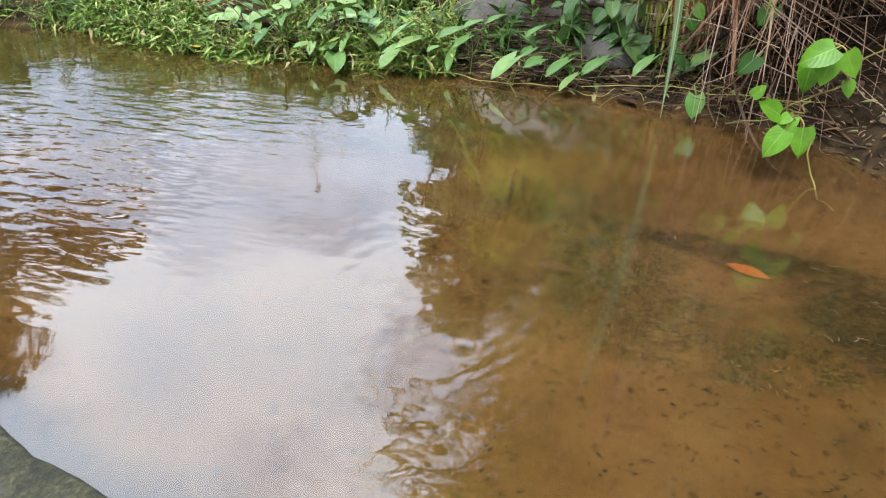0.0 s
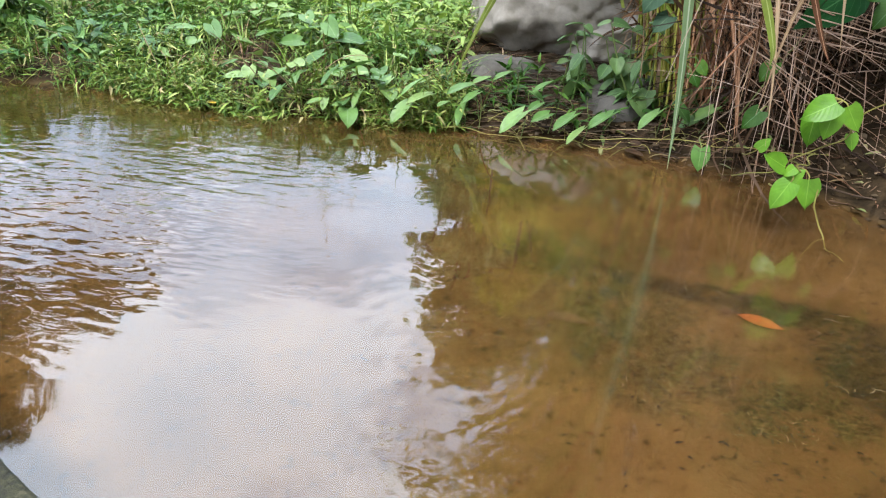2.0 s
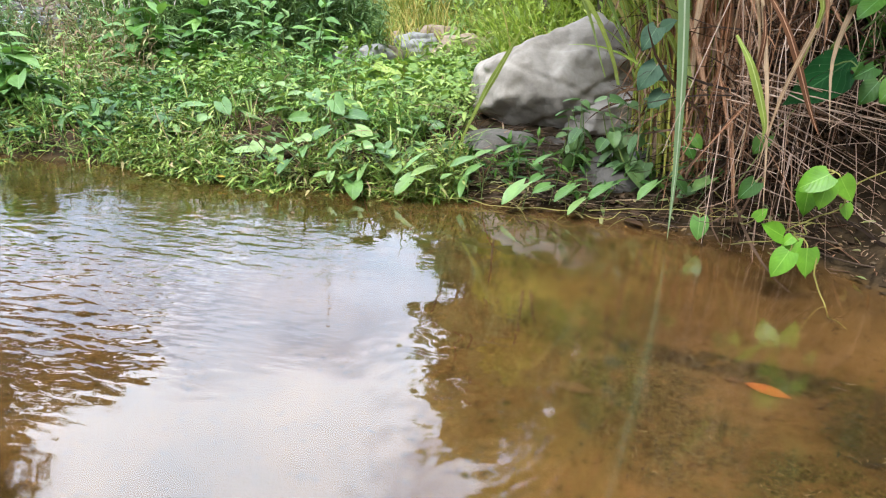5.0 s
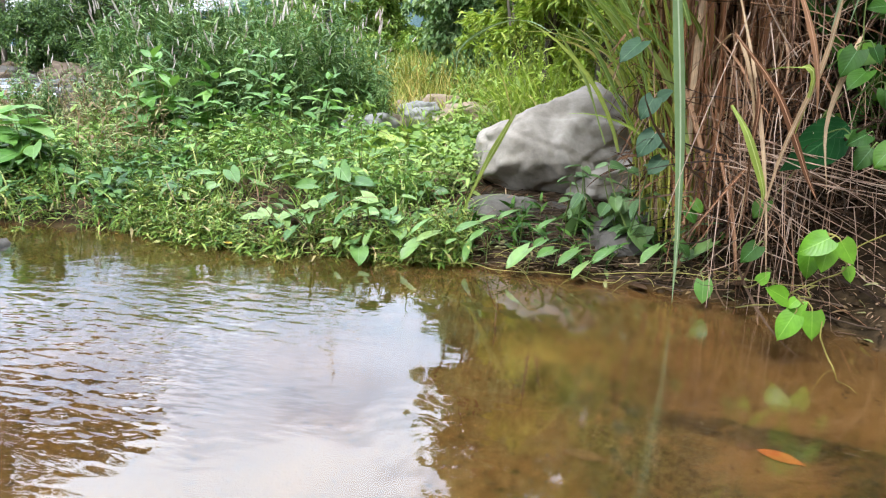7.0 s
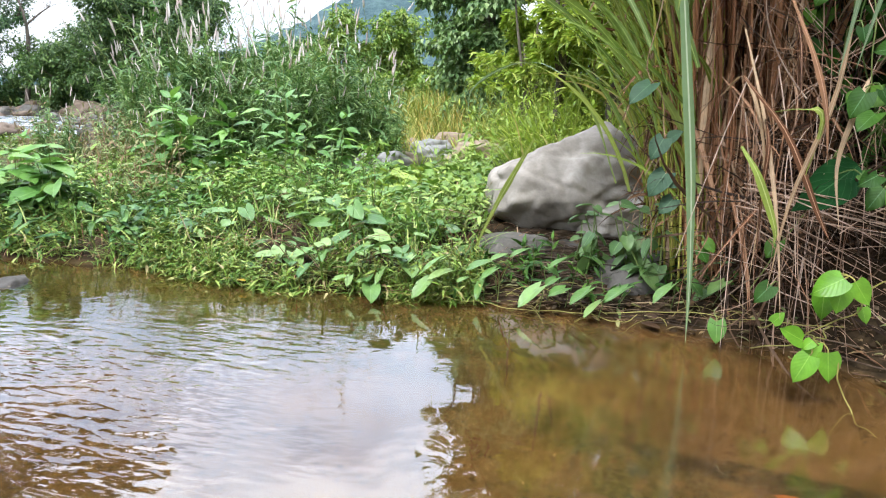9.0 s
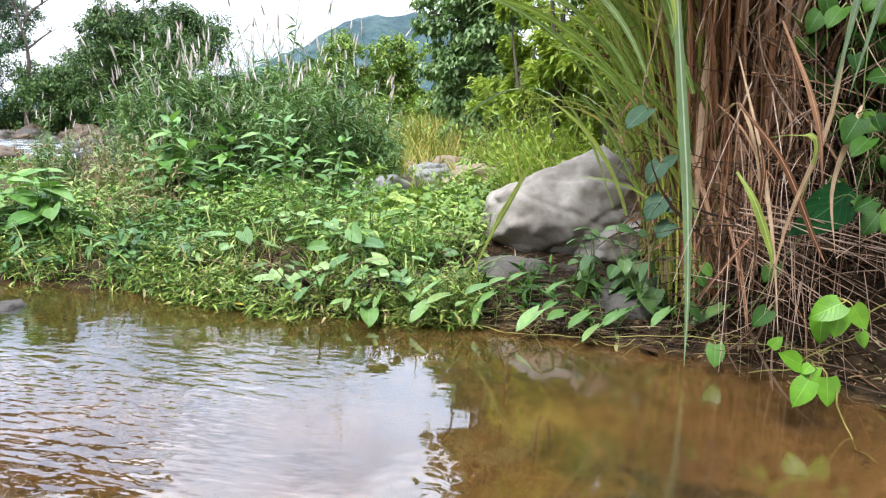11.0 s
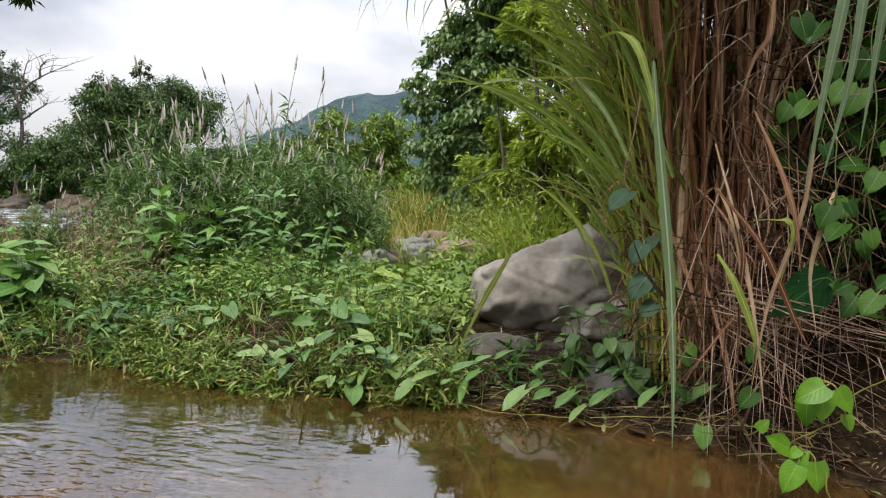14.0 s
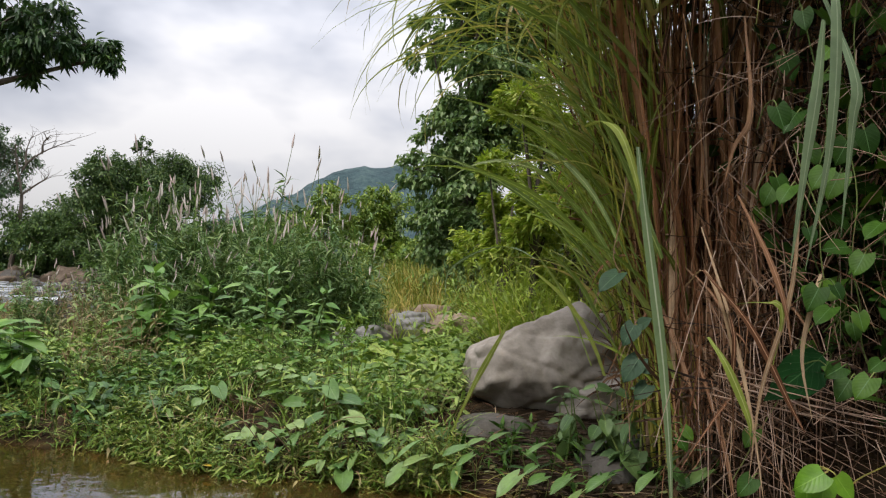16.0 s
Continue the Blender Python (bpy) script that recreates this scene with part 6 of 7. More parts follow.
def leafy_vine(name, label, category, leaves, mesh, stalk_m, roll=0.0, stalk=0.07, drop=0.05, grounded=False, runner=None, runner_m=None, runner_r=0.0022, size=1.05, hint=(0, -0.5, 0.8), jitter=0.22):
    """Large single leaves, each on its own stalk, and the runner they grow from."""
    c = np.mean([a for a, b in leaves], axis=0)
    top = thing(name, label, category, at=(float(c[0]), float(c[1]), 0.0))
    org = Vector((float(c[0]), float(c[1]), 0.0))
    for a, b in leaves:
        a, b = Vector(a), Vector(b)
        d = b - a
        q = facing(d, [h + rng.normal(0, jitter) for h in hint])
        lie = Matrix.Translation(a - org) @ q @ Matrix.Rotation(roll + rng.normal(0, min(0.25, jitter * 1.2)), 4, "Y") @ Matrix.Scale(d.length * size, 4)
        back = -d.normalized()
        if grounded:
            g = Vector((a.x + rng.normal(0, 0.02), a.y + 0.05, max(0.0, float(terrain(a.x, a.y + 0.05)))))
            pts = [a, a + back * 0.02 - Vector((0, 0, 0.02)), (a + g) / 2 + back * 0.015, g]
        else:
            pts = [a, a + back * stalk * 0.4, a + back * stalk + Vector((0, 0.03, -drop)), a + back * stalk + Vector((rng.normal(0, 0.02), 0.08, -drop * 2.2))]
        s = Soup()
        tubes(s, [runs([np.array(v - org) for v in pts], 8)], np.full((1, 8), 0.0022), 5)
        leaf = part("leaf", mesh, part("stalk", s.mesh("stalk", stalk_m), top))
        leaf.matrix_basis = lie
    for pts in runner or ():
        s = Soup()
        line = runs(pts, 40) - np.array(org)
        k = np.linspace(0, 1, 40)[:, None]
        line = line + 0.012 * np.sin(6.28 * (k * rng.uniform(2, 4.5, 3) + rng.uniform(0, 1, 3))) * (1, 1, 0.5) * np.sin(3.14 * k)
        tubes(s, [line], np.full((1, 40), runner_r), 6)
        part("runner", s.mesh("runner", runner_m), top, "thin bare runner")
    return top


for tab, lines in ((LEAVES_A, [[(-0.35, 2.93, 0.03), (-0.1, 2.85, 0.04), (0.1, 2.83, 0.02), (0.35, 2.74, 0.015)]]),
                   (LEAVES_B, [[(0.3, 2.78, 0.01), (0.5, 2.70, 0.03), (0.66, 2.62, 0.02), (0.72, 2.6, 0.06)]]),
                   (LEAVES_C, [[(0.6, 2.64, 0.05), (0.85, 2.55, 0.09), (1.1, 2.44, 0.10), (1.35, 2.3, 0.13)]])):
    leafy_vine("shore_arum", "trailing water plant with pale green spade leaves at the waterline", "plant", tab, SPADE_ME, STEM, 0.0, size=0.80, hint=(0, -0.08, 1.0), jitter=0.13, grounded=True, runner=lines, runner_m=RUNNER, runner_r=0.0015)
BEAN_ME = leaf_mesh("leaf", LEAFLET, BEAN)
VINE_ME = leaf_mesh("leaf", HEART, VINE)
leafy_vine("bean_vine", "bright green bean vine with three-part leaves over the water", "vine", BEAN_LEAVES, BEAN_ME, RUNNER, 0.0, 0.03, 0.01, size=0.85, hint=(-0.1, -0.8, 0.6), jitter=0.03,
           runner=[[(1.023, 2.253, 0.062), (1.044, 2.064, 0.147), (1.109, 2.011, 0.213), (1.198, 2.022, 0.261), (1.302, 2.064, 0.337), (1.569, 2.222, 0.409)],
                   [(1.076, 2.022, 0.168), (1.097, 1.990, 0.178), (1.139, 2.001, 0.231)], [(1.149, 1.959, 0.168), (1.160, 1.938, 0.062), (1.191, 1.886, -0.042), (1.223, 1.823, -0.105)]], runner_m=RUNNER)
leafy_vine("bean_vine", "single heart-shaped leaf over the water", "vine", [((0.957, 2.40, 0.105), (0.951, 2.36, 0.042))], leaf_mesh("leaf", HEART, BROAD), STEM, 0, 0.03, 0.0, hint=(-0.1, -0.8, 0.6), jitter=0.03)
FOOT_ME = leaf_mesh("leaf", FOOT_LEAF, FOOT_VINE)
for i, (x, y, stems, h, size) in enumerate(((0.64, 3.08, 3, 0.34, 0.12), (0.76, 2.98, 4, 0.36, 0.13), (0.84, 2.88, 3, 0.40, 0.12), (0.54, 3.2, 2, 0.22, 0.10), (0.98, 2.74, 2, 0.22, 0.10))):
    leafy_bush(x, y, stems, h, size, FOOT_ME, 260 + i, 0.5, -0.45, "ground_vine", "green broad-leaved vine at the foot of the boulder", "vines at the foot of the boulder")
leafy_vine("cane_vine", "bluish-green vine leaves climbing the canes", "vine", CANE_VINE, leaf_mesh("leaf", HEART, BLUE_VINE), TWIG, 0.0, size=0.85, hint=(-0.2, -0.8, 0.5), jitter=0.12, runner=[[(0.76, 2.62, 0.3), (0.74, 2.6, 0.6), (0.78, 2.6, 0.8), (0.7, 2.6, 1.0), (0.75, 2.65, 1.3)]], runner_m=TWIG)
for tab, lines in ((BANK_A, [[(1.45, 2.4, 0.7), (1.25, 2.25, 1.1), (1.3, 2.25, 1.5), (1.2, 2.25, 1.95)]]), (BANK_B, [[(1.5, 2.3, 0.5), (1.4, 2.25, 0.9), (1.42, 2.3, 1.5), (1.5, 2.4, 2.0)]]),
                   (BANK_C, [[(1.1, 2.5, 0.2), (1.2, 2.3, 0.6), (1.3, 2.25, 1.0), (1.25, 2.35, 1.4)]])):
    leafy_vine("bank_vine", "green heart-leaved vine hanging over the dark bank", "vine", tab, VINE_ME, STEM, 0.0, size=0.62, hint=(-0.15, -0.7, 0.65), jitter=0.14, runner=lines, runner_m=STEM)
BIGLEAF = leaf_shape([(0, 0.04), (0.06, 0.17), (0.15, 0.21), (0.3, 0.29), (0.5, 0.28), (0.7, 0.21), (0.87, 0.08), (1, 0.006)], 0.12, 0.25)
leafy_vine("big_leaf_plant", "single large dark green leaf in the dead grass", "plant", [((1.264, 2.2, 0.69), (1.085, 2.12, 0.575))], leaf_mesh("leaf", BIGLEAF, DARK_LEAF), STEM, -0.9)

# undergrowth on the right bank, its dark brown standing in for shade
xy = spots(260, (1.3, 3.2, 2.35, 4.6), bank(0.15, 2.2), 11)
soup = Soup()
b = on_ground(xy, -0.03)
n = len(b)
ribbons(soup, arcs(b, rng.normal(-1.6, 1.3, n), rng.uniform(0.5, 1.5, n), rng.uniform(0.3, 0.85, n), rng.uniform(0.5, 2.4, n), 9, 0.5), rng.uniform(0.005, 0.014, n), 0, 0.3, 0.6)
thing("dead_undergrowth", "tangle of dead grass on the bank, browned dark in place of shade", "dry grass", kind="stuff", mesh=soup.mesh("dead_undergrowth", MUD_SHADE_TWIG))
xy = np.vstack([spots(260, (1.3, 4.2, 1.7, 5.4), lambda x, y: bank(0.3, 3.2)(x, y) & (x - 0.1 > 0.68 * y), 12), spots(130, (1.5, 2.3, 2.2, 2.9), bank(0.1, 1.0), 25)])
thing("bank_creeper", "dark green creeper leaves covering the bank", "creeper", kind="stuff",
      mesh=herb_mesh("bank_creeper", on_ground(xy), rng.uniform(0.4, 1.9, len(xy)), 9, 0.085, SMALL_HEART, VINE, TWIG, 0.25, 0.002, -0.3, 0.5))


# ---- trees and shrubs ----
def tree(name, label, category, base, trunk, blobs, count, leaf, shape, mat, bark=BARK, seed=0, droop=-0.4, r0=0.12, group="", open_=0.3):
    """A tapered trunk, a limb to each bough, and boughs of many single leaves with gaps between."""
    r = np.random.default_rng(seed)
    top = thing(name, label, category, group, at=base)
    o = np.array(base)
    s = Soup()
    head = np.array(trunk) - o
    tubes(s, [runs([(0, 0, -0.1), head * 0.5 + r.normal(0, r0, 3) * (1, 1, 0), head], 9)], np.linspace(1.15, 0.6, 9)[None] * r0, 9)
    part("trunk", s.mesh("trunk", bark), top)
    s, sl = Soup(), Soup()
    vol = np.array([b[3] ** 2 for b in blobs])
    for (x, y, z, rad), share in zip(blobs, vol / vol.sum()):
        c = np.array((x, y, z)) - o
        lm = Soup()
        tubes(lm, [runs([head * r.uniform(0.55, 1), (head + c) / 2 + r.normal(0, rad * 0.15, 3), c], 7)], np.linspace(0.45, 0.08, 7)[None] * r0, 6)
        part("limb", lm.mesh("limb", bark), top)
        n = int(count * share)
        k = max(6, n // 60)
        u = r.normal(0, 1, (k, 3))
        u /= np.linalg.norm(u, axis=1, keepdims=True)
        tw = c + u * (rad * r.uniform(open_, 1.05, (k, 1)) * np.array([1, 1, 0.8]))
        tubes(s, np.stack([np.repeat(c[None], k, 0), (c + tw) / 2 + r.normal(0, rad * 0.06, (k, 3)), tw], 1), np.array([[0.05, 0.03, 0.012]]) * r0, 3)
        i = r.integers(0, k, n)
        pos = tw[i] + r.normal(0, rad * 0.13, (n, 3))
        out = pos - c
        yaw = np.arctan2(-out[:, 0], out[:, 1]) + r.normal(0, 0.8, n)
        scatter(sl, shape, pos, turn(yaw, r.normal(droop, 0.5, n), r.normal(0, 0.5, n)), leaf * r.uniform(0.6, 1.25, n))
    part("twig_mass", s.mesh("twig_mass", bark), top, kind="stuff")
    part("crown", sl.mesh("crown", mat), top)
    return top


def blobs_in(cx, cy, cz, rx, ry, rz, n, rad, seed):
    r = np.random.default_rng(seed)
    u = r.normal(0, 1, (n, 3))
    u /= np.linalg.norm(u, axis=1, keepdims=True)
    u *= r.uniform(0.35, 1, (n, 1))
    return [(cx + a * rx, cy + b * ry, cz + c * rz, rad * r.uniform(0.7, 1.2)) for a, b, c in u]


MANGO = blobs_in(-6.86, 6.48, 5.52, 1.1, 1.1, 0.9, 20, 0.58, 5) + [(-4.36, 6.29, 3.45, 0.45), (-3.98, 6.29, 3.25, 0.39), (-4.21, 6.29, 3.06, 0.31), (-3.67, 6.29, 3.14, 0.27), (-3.44, 6.29, 3.02, 0.18), (-4.52, 6.29, 3.02, 0.31), (-4.82, 6.29, 3.21, 0.35)] + \
    [(-5.98, 6.29, 5.29, 0.46), (-5.72, 6.29, 4.68, 0.40), (-5.82, 6.29, 4.14, 0.43), (-5.3, 6.29, 3.83, 0.33), (-5.36, 6.29, 3.37, 0.39)]
tree("mango_tree", "large dark mango tree with drooping leaves by the river", "tree", (-6.7, 6.8, 0.25), (-6.5, 6.7, 2.5), MANGO, 40000, 0.12, FAR_LANCE, TREE2, seed=51, droop=-0.7, r0=0.14)
tree("round_tree", "broad rounded dark green tree beyond the river", "tree", (-22.6, 45, -0.1), (-22.6, 45, 3.5),
     blobs_in(-22.6, 45, 5.8, 4.4, 3.5, 3.0, 26, 1.5, 6) + [(-22.9, 45, 9.6, 0.7), (-20, 45, 8.2, 1.2)], 64000, 0.21, FAR_OVAL, ROUND_TREE, seed=52, r0=0.3)
for i, (x, y, h, w, mt) in enumerate(((-30.5, 47, 6.2, 3.6, TREE1), (-28.6, 45, 5.2, 2.6, TREE1), (-26.3, 46, 4.4, 2.2, TREE2), (-18.5, 47, 4.6, 2.6, TREE1), (-35.6, 46, 12.6, 3.6, TREE2), (-27.2, 50, 5.5, 2.6, TREE1), (-15.5, 48, 4.5, 3.2, TREE1), (-40, 44, 7, 4, TREE1), (-34, 62, 11, 5, TREE1))):
    tree("river_tree", "green tree on the far river bank", "tree", (x, y, 0), (x, y, h * 0.35), blobs_in(x, y, h * 0.5, w, w * 0.8, h * 0.46, 20, w * 0.42, 60 + i), 16000, 0.21, FAR_OVAL, mt, seed=70 + i, r0=0.2, group="trees beyond the river")
for i, (x, y, h, w, mt) in enumerate(((-5.4, 25, 4.3, 1.5, SHRUB), (-3.9, 25.5, 4.5, 1.5, SHRUB), (-2.4, 26, 4.2, 1.5, SHRUB), (-6.9, 26, 3.8, 1.4, TREE1), (-8.5, 27, 3.0, 2.0, TREE1), (-1.2, 24, 2.6, 1.6, SHRUB), (-11.5, 30, 3.0, 2.2, TREE1), (-2.2, 15, 1.7, 0.9, SHRUB))):
    tree("shrub", "bright green leafy shrub behind the thicket", "shrub", (x, y, 0.2), (x, y, h * 0.4), blobs_in(x, y, h * 0.6, w, w, h * 0.38, 9, w * 0.5, 80 + i), 7000, 0.17, FAR_OVAL, mt, seed=90 + i, r0=0.07, group="shrubs behind the thicket")
tree("dark_tree", "tall dark leafy tree hung with creepers", "tree", (0.3, 11.2, 0.3), (0.2, 11.2, 2.2),
     blobs_in(0.25, 11.2, 1.9, 0.8, 0.7, 1.5, 16, 0.5, 7) + blobs_in(0.7, 11.2, 4.2, 1.4, 1.0, 1.6, 12, 0.6, 8) + blobs_in(0.8, 11.2, 6.2, 1.25, 1.0, 1.5, 20, 0.62, 9) + blobs_in(0.35, 11, 3.2, 0.9, 0.6, 0.9, 12, 0.5, 10) + [(-0.75, 11, 2.7, 0.45), (-0.15, 11, 3.6, 0.4), (-0.2, 10.8, 0.9, 0.45), (0.3, 10.8, 0.8, 0.5), (-0.35, 10.8, 1.7, 0.45), (-0.6, 11, 1.9, 0.4), (-0.4, 11, 3.1, 0.42), (1.6, 11.2, 5.3, 0.6), (1.75, 11.2, 6.1, 0.6), (1.95, 11.3, 5.0, 0.55), (1.45, 11.2, 6.8, 0.55)], 68000, 0.115, FAR_OVAL, CREEPER_TREE, seed=53, droop=-0.6, r0=0.12, open_=0.5)
for i, (x, y, h, w, mt) in enumerate(((1.0, 7.6, 1.5, 0.75, BRIGHT), (0.75, 8.6, 1.4, 0.7, BRIGHT), (2.0, 7.0, 2.4, 1.0, TREE1), (3.4, 7.5, 3.6, 1.5, TREE2), (2.6, 10.4, 6.6, 1.5, TREE2), (4.6, 5.2, 4.2, 1.7, TREE2), (3.6, 3.6, 4.0, 1.2, TREE2), (1.5, 8.8, 4.6, 1.0, BRIGHT), (1.2, 6.4, 2.3, 0.6, BRIGHT), (0.72, 5.7, 2.2, 0.42, BRIGHT), (1.15, 5.4, 2.5, 0.5, BRIGHT), (0.5, 6.4, 1.9, 0.4, BRIGHT))):
    z = float(terrain(x, y))
    tree("bank_shrub", "leafy shrub on the bank behind the cane grass", "shrub", (x, y, z), (x, y, z + h * 0.4), blobs_in(x, y, z + h * 0.58, w, w, h * 0.4, 10, w * 0.45, 120 + i), 5600 if mt is BRIGHT else 8000, 0.095, FAR_LANCE, mt, seed=130 + i, r0=0.05, group="shrubs behind the cane grass", droop=-0.1)


for i in range(13):
    x, y, h, w = -46 + i * 2.7, 46 + (i * 7 % 5) * 0.5, 2.2 + (i * 5 % 4) * 0.5, 2.0
    tree("river_bush", "green bush behind the river rocks", "shrub", (x, y, 0.2), (x, y, 0.9), blobs_in(x, y, h * 0.5, w, 1.0, h * 0.4, 7, 0.95, 400 + i), 3600, 0.26, FAR_OVAL, TREE1, seed=420 + i, r0=0.08, group="bushes behind the river rocks")


def bare_tree():
    r = np.random.default_rng(77)
    top = thing("bare_tree", "leafless grey tree beyond the river", "tree", at=(-32.2, 45, 0))
    s = Soup()
    tubes(s, [runs([(0, 0, -0.2), (0.5, 0, 3), (0.8, 0, 5.5), (0.6, 0, 7.2)], 9)], np.linspace(0.2, 0.08, 9)[None], 7)
    part("trunk", s.mesh("trunk", BARK), top)
    s = Soup()
    boughs = [[(0.3, 0, 6.2), (1.2, 0, 8.3), (2.4, 0.2, 9.4), (3.9, 0, 10.0)], [(1.2, 0, 8.3), (1.0, 0.2, 9.4), (1.5, 0, 10.6)], [(0.6, 0, 7.2), (0.1, 0.3, 8.8), (0.2, 0, 10.1)],
              [(2.4, 0.2, 9.4), (2.6, 0, 10.2), (3.1, 0.1, 10.9)], [(0.8, 0, 5.5), (2.0, 0.3, 6.6), (3.0, 0, 7.0)]]
    for pts in boughs:
        one = Soup()
        line = runs([(0.85 * x, y, 8 + (z - 8) * 0.8) for x, y, z in pts], 9)
        tubes(one, [line], np.linspace(0.085, 0.03, 9)[None], 6)
        part("branch", one.mesh("branch", BARK), top)
        for j in range(9):
            t = line[r.integers(2, 9)]
            e = t + np.array((r.normal(0.35, 0.6), r.normal(0, 0.5), r.uniform(0.1, 0.8)))
            tubes(s, [runs([t, (t + e) / 2 + r.normal(0, 0.12, 3), e], 6)], np.linspace(0.024, 0.010, 6)[None], 4)
            f = e + np.array((r.normal(0.2, 0.3), r.normal(0, 0.3), r.uniform(0.0, 0.4)))
            tubes(s, [runs([e, (f + e) / 2 + r.normal(0, 0.06, 3), f], 4)], np.linspace(0.011, 0.007, 4)[None], 3)
    part("twig_mass", s.mesh("twig_mass", BARK), top, kind="stuff")


bare_tree()

# ---- meadow and hill ----
xy = spots(4600, (-4.2, 0.6, 8.3, 17), lambda x, y: (x < 0.3) & (x > -1.1 - 0.24 * (y - 8)) & (rough(x, y, 0.9, 61) > 0.25), 14)
soup = Soup()
b = on_ground(xy)
n = len(b)
ribbons(soup, arcs(b, rng.uniform(0, 6.28, n), rng.uniform(1.0, 1.5, n), rng.uniform(0.4, 1.15, n) * np.clip((b[:, 1] - 7.5) / 3, 0.2, 1), rng.uniform(0.2, 1.4, n), 6), rng.uniform(0.008, 0.02, n))
thing("meadow_grass", "tall yellowing meadow grass behind the stones", "grass", kind="stuff", mesh=soup.mesh("meadow_grass", YGRASS))
xy = spots(260, (-1.9, 0.6, 5.6, 9.5), lambda x, y: x > -0.22 * y, 31)
soup = Soup()
b = on_ground(xy)
n = len(b)
ribbons(soup, arcs(b, rng.uniform(0, 6.28, n), rng.uniform(0.6, 1.4, n), rng.uniform(0.15, 0.45, n), rng.uniform(0.4, 1.8, n), 6), rng.uniform(0.006, 0.014, n))
thing("bar_grass", "tufts of green grass between the stones", "grass", kind="stuff", mesh=soup.mesh("bar_grass", BRIGHT))
xy = spots(900, (0.35, 2.6, 4.75, 8.5), lambda x, y: x > 0.15 + 0.1 * (y - 4), 16)
soup = Soup()
b = on_ground(xy)
n = len(b)
ribbons(soup, arcs(b, rng.normal(-1.5, 1.2, n), rng.uniform(0.8, 1.5, n), rng.uniform(0.4, 1.15, n), rng.uniform(0.4, 1.9, n), 8), rng.uniform(0.008, 0.02, n))
thing("bank_grass", "bright green arching grass behind the boulder", "grass", kind="stuff", mesh=soup.mesh("bank_grass", GRASS))
xy = spots(420, (0.25, 1.7, 4.75, 7.0), lambda x, y: x > 0.02 + 0.06 * y, 37)
thing("bank_herbs", "bright yellow-green herbs and grass behind the boulder", "herbs", kind="stuff",
      mesh=herb_mesh("bank_herbs", on_ground(xy), rng.uniform(0.3, 1.0, len(xy)), 16, 0.075, LANCE, BRIGHT, STEM, 0.3, 0.002, up=0.3, spread=0.7))
xy = spots(1000, (0.2, 1.7, 4.6, 6.8), lambda x, y: x > 0.02 + 0.06 * y, 38)
soup = Soup()
b = on_ground(xy)
n = len(b)
ribbons(soup, arcs(b, rng.normal(-1.5, 1.5, n), rng.uniform(0.9, 1.5, n), rng.uniform(0.3, 1.0, n), rng.uniform(0.3, 1.7, n), 8), rng.uniform(0.006, 0.014, n))
thing("lime_grass", "fresh yellow-green grass crowding behind the boulder", "grass", kind="stuff", mesh=soup.mesh("lime_grass", FRESH_BLADE))
xy = spots(2200, (-14, 6, 16, 40), lambda x, y: x * 0 < (x > -3 - 0.35 * y), 15)
soup = Soup()
b = on_ground(xy)
n = len(b)
ribbons(soup, arcs(b, rng.uniform(0, 6.28, n), rng.uniform(0.9, 1.5, n), rng.uniform(0.5, 1.3, n), rng.uniform(0.2, 1.4, n), 5), rng.uniform(0.03, 0.07, n))
thing("far_grass", "rank green grass on the river flat", "grass", kind="stuff", mesh=soup.mesh("far_grass", SHRUB))


def hill_height(x, y):
    peak = 128 * np.exp(-((x + 128) / 185) ** 2) + 24 * np.exp(-((x + 420) / 180) ** 2) + 60 * np.exp(-((x - 330) / 260) ** 2) + 38
    prof = np.exp(-((y - 1000) / 210) ** 2)
    return (peak * prof + 20 * (rough(x, y, 0.03, 71, 4) - 0.5)) * np.clip((y - 560) / 150, 0, 1) - 6


thing("hill", "distant wooded hill under low cloud, haze painted into its bluish colour", "hill", kind="structure", mesh=sheet("hill", np.linspace(-1500, 1500, 220), np.linspace(540, 1250, 90), hill_height, HILL))


# ---- on the stream bed ----
def lying_leaf(label, x, y, yaw, size, shape, mat, lift=0.006):
    ob = thing("fallen_leaf", label, "leaf", mesh=leaf_mesh("fallen_leaf", shape, mat))
    ob.matrix_basis = pose(x, y, float(terrain(x, y)) + lift, 0, 0, yaw) @ Matrix.Scale(size, 4)


CURL = leaf_shape([(0, 0.01), (0.15, 0.12), (0.4, 0.21), (0.65, 0.19), (0.88, 0.08), (1, 0.004)], 0.15, 0.05)
lying_leaf("orange fallen leaf lying on the stream bed", 0.83, 1.565, -122, 0.11, CURL, ORANGE, 0.02)
lying_leaf("brown curled leaf beside the orange one", 0.83, 1.57, 70, 0.05, CURL, BROWNLEAF, 0.02)
lying_leaf("dark brown sunken leaf on the silt", 0.35, 1.56, -108, 0.11, CURL, BROWNLEAF, 0.012)
lying_leaf("yellow fallen leaf caught at the waterline", -1.02, 3.02, 60, 0.06, CURL, YELLOWLEAF, 0.09)
lying_leaf("curled brown leaf stranded at the waterline", -1.86, 3.27, 110, 0.10, CURL, BROWNLEAF, 0.03)
lying_leaf("dull brown leaf at the water's edge", 0.80, 2.55, 30, 0.11, CURL, BROWNLEAF, 0.05)
def in_oval(x, y, cx, cy, rx, ry, shear):
    return ((x - cx) / rx) ** 2 + ((y - cy + shear * (x - cx)) / ry) ** 2 < 1


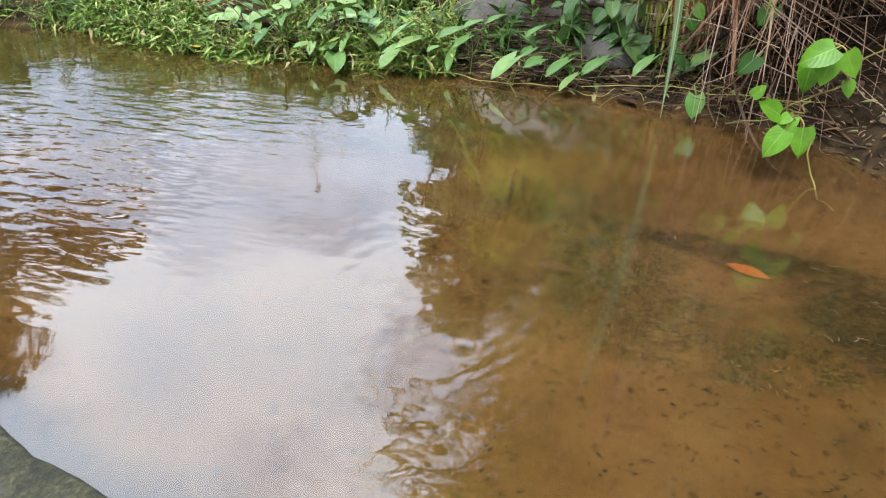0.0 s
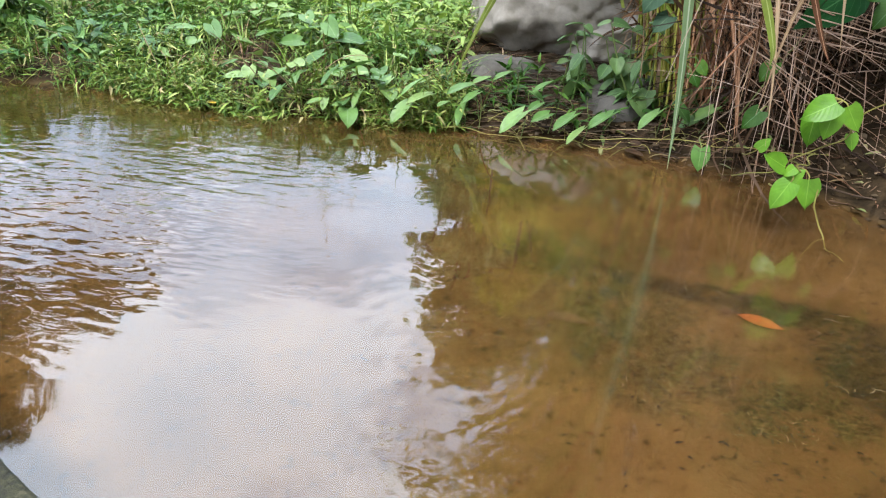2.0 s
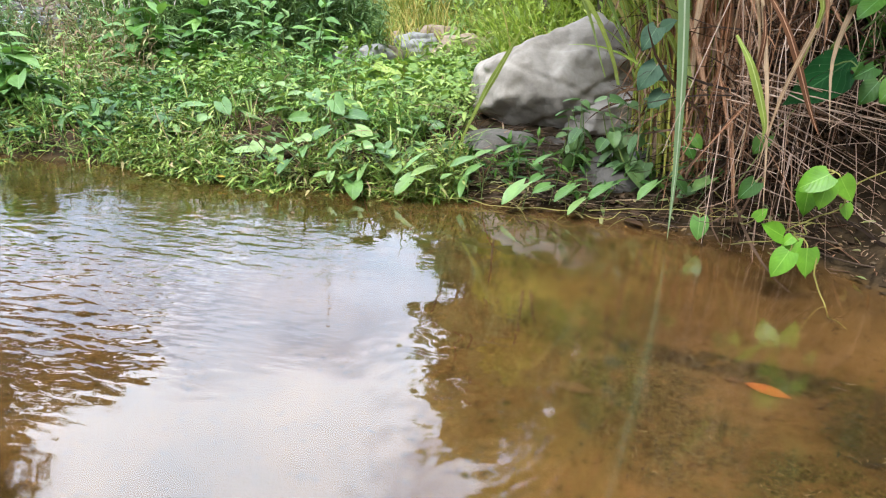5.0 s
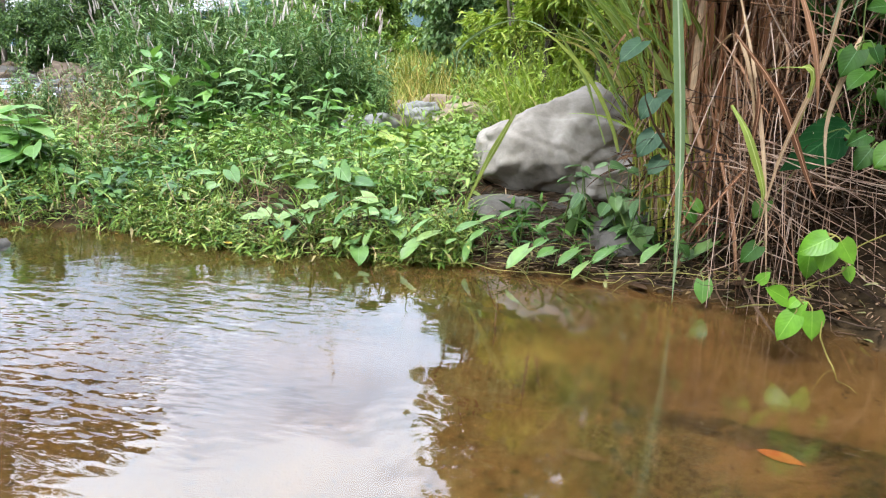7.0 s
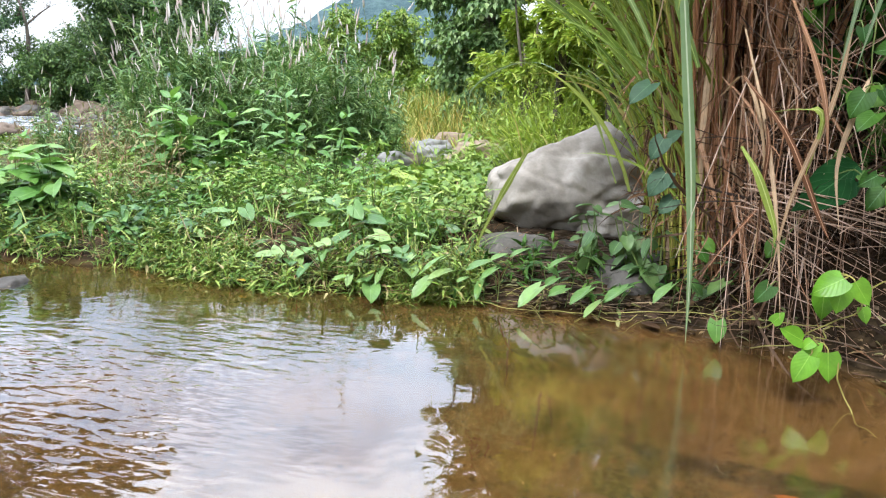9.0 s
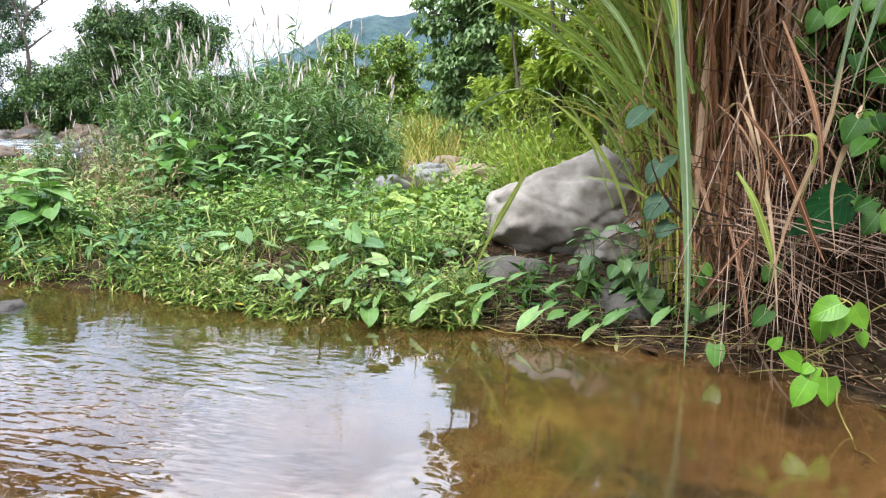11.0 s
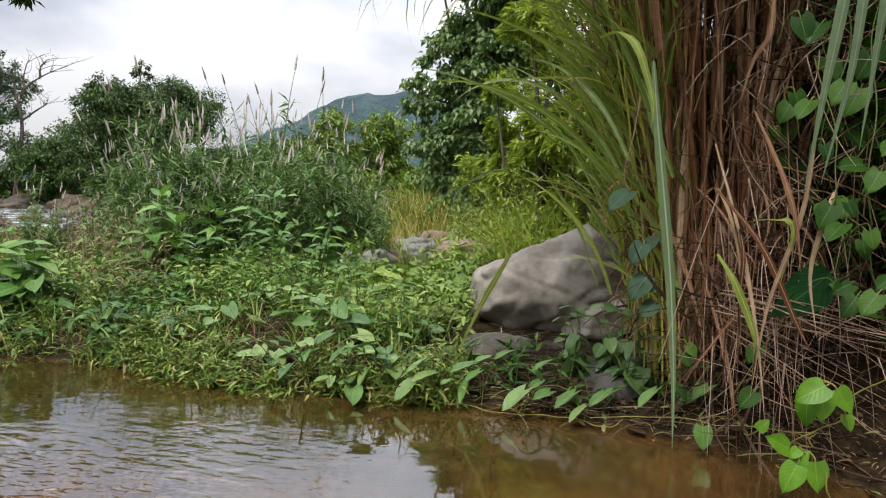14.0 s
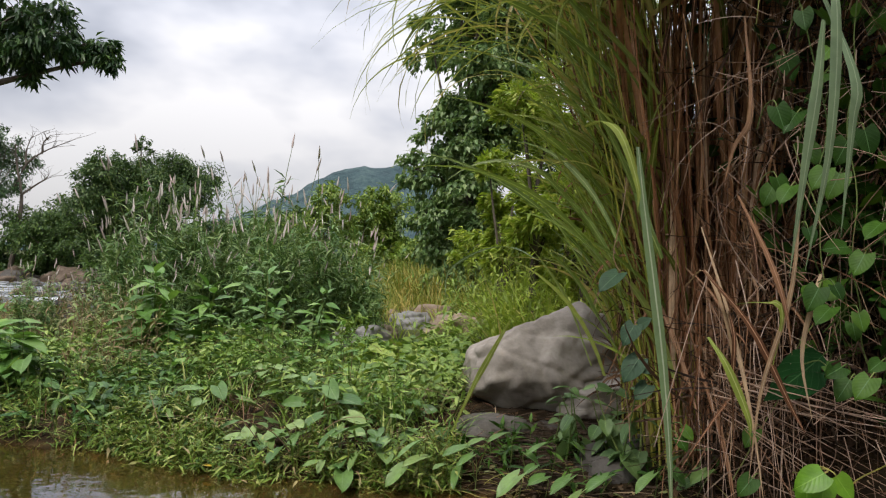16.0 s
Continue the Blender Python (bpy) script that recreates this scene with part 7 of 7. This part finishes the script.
xy = spots(1300, (0.2, 1.35, 1.0, 2.15), lambda x, y: (in_oval(x, y, 0.57, 1.52, 0.2, 0.34, 0.3) | in_oval(x, y, 0.45, 1.88, 0.2, 0.15, 0.15) | in_oval(x, y, 0.84, 1.22, 0.26, 0.1, 0.1)) & (rough(x, y, 9.0, 95) > 0.48), 36)
b = on_ground(xy, 0.004)
n = len(b)
soup = Soup()
ribbons(soup, arcs(b, rng.uniform(0, 6.28, n), rng.uniform(0, 0.5, n), rng.uniform(0.005, 0.02, n), rng.uniform(0, 0.8, n), 4, 1.0), rng.uniform(0.0012, 0.004, n))
thing("bed_weed", "olive water weed lying in scraps on the silt", "water weed", kind="stuff", mesh=soup.mesh("bed_weed", WEED))
xy = spots(900, (0.45, 1.4, 1.0, 1.95), lambda x, y: (in_oval(x, y, 0.90, 1.61, 0.44, 0.06, 0.5) | in_oval(x, y, 1.12, 1.30, 0.2, 0.22, 0.3)) & (rough(x, y, 12.0, 97) > 0.4), 38)
b = on_ground(xy, 0.006)
n = len(b)
soup = Soup()
ribbons(soup, arcs(b, rng.normal(2.05, 0.5, n), rng.uniform(0, 0.35, n), rng.uniform(0.01, 0.045, n), rng.uniform(0, 0.7, n), 5, 1.0), rng.uniform(0.0008, 0.0032, n))
thing("bed_weed", "dark strands of water weed combed by the current", "water weed", kind="stuff", mesh=soup.mesh("bed_weed", DARK_WEED))
xy = spots(900, (1.15, 1.95, 1.5, 2.5), bank(-0.02, 0.5), 37)
b = on_ground(xy, 0.006)
n = len(b)
soup = Soup()
ribbons(soup, arcs(b, rng.uniform(0, 6.28, n), rng.uniform(-0.2, 0.5, n), rng.uniform(0.012, 0.07, n), rng.uniform(0, 1.2, n), 4, 1.0), rng.uniform(0.002, 0.008, n))
thing("bank_litter", "grey-brown crumbs of straw and bark on the muddy bank", "litter", kind="stuff", mesh=soup.mesh("bank_litter", TWIG))
xy = spots(620, (-0.1, 1.35, 0.75, 2.5), lambda x, y: (shore_distance(x, y) < -0.05) & (rough(x, y, 4.0, 98) > 0.42), 17)
b = on_ground(xy, 0.006)
n = len(b)
soup = Soup()
ribbons(soup, arcs(b, rng.normal(1.8, 0.8, n), rng.uniform(0, 0.15, n), rng.uniform(0.004, 0.022, n), rng.uniform(0, 0.3, n), 4, 1.0), rng.uniform(0.002, 0.007, n))
thing("bed_litter", "small dark twigs and leaf bits on the silt", "litter", kind="stuff", mesh=soup.mesh("bed_litter", SUNK))
xy = spots(620, (0.0, 2.0, 1.4, 3.75), lambda x, y: bank(0.0, 0.4)(x, y) | (bank(0.0, 0.95)(x, y) & (x > 0) & (x < 1.2)), 18)
b = on_ground(xy, 0.008)
n = len(b)
soup = Soup()
tubes(soup, arcs(b, rng.normal(1.4, 0.7, n), rng.uniform(0, 0.25, n), rng.uniform(0.06, 0.35, n), rng.uniform(0, 0.35, n), 6, 0.6), rng.uniform(0.0012, 0.003, (n, 1)) * np.ones((1, 6)), 4)
thing("bank_litter", "dry twigs and straw lying on the muddy bank", "litter", kind="stuff", mesh=soup.mesh("bank_litter", MUD_SHADE_TWIG))
n = 240
xy = spots(n, (0.0, 1.9, 1.6, 3.75), lambda x, y: bank(0.0, 0.9)(x, y) & (x > 0), 19)
n = len(xy)
soup = Soup()
scatter(soup, CURL, on_ground(xy, 0.012), turn(rng.uniform(0, 6.28, n), rng.normal(0, 0.25, n), rng.normal(0, 0.3, n)), rng.uniform(0.03, 0.09, n))
thing("leaf_litter", "brown fallen leaves on the dark mud", "litter", kind="stuff", mesh=soup.mesh("leaf_litter", BROWNLEAF))
xy = spots(620, (0.95, 2.0, 1.2, 2.9), bank(0.01, 0.6), 28)
n = len(xy)
soup = Soup()
ribbons(soup, arcs(on_ground(xy, 0.012), rng.normal(1.9, 0.8, n), rng.uniform(0.0, 0.5, n), rng.uniform(0.06, 0.3, n), rng.uniform(0.1, 0.8, n), 6, 0.6), rng.uniform(0.003, 0.009, n))
thing("bank_straw", "scattered straw lying on the bank", "litter", kind="stuff", mesh=soup.mesh("bank_straw", STRAW))
xy = spots(900, (0.0, 2.1, 1.1, 3.7), lambda x, y: bank(-0.03, 0.7)(x, y) & (x > 0.05), 29)
n = len(xy)
CLOD = (np.array([(1, 0, 0), (0, 1, 0), (-1, 0, 0), (0, -1, 0), (0, 0, 0.8), (0, 0, -0.6), (0.7, 0.7, 0.3), (-0.7, -0.6, 0.35)]),
        np.array([(0, 6, 4), (6, 1, 4), (1, 2, 4), (2, 7, 4), (7, 3, 4), (3, 0, 4), (0, 6, 5), (6, 1, 5), (1, 2, 5), (2, 7, 5), (7, 3, 5), (3, 0, 5)]), np.zeros((8, 2)))
soup = Soup()
scatter(soup, CLOD, on_ground(xy, 0.002), turn(rng.uniform(0, 6.28, n), rng.normal(0, 0.3, n), rng.normal(0, 0.3, n)), rng.uniform(0.004, 0.02, n))
thing("mud_clods", "small clods and pebbles in the mud of the bank", "gravel", kind="stuff", mesh=soup.mesh("mud_clods", SOIL, False))
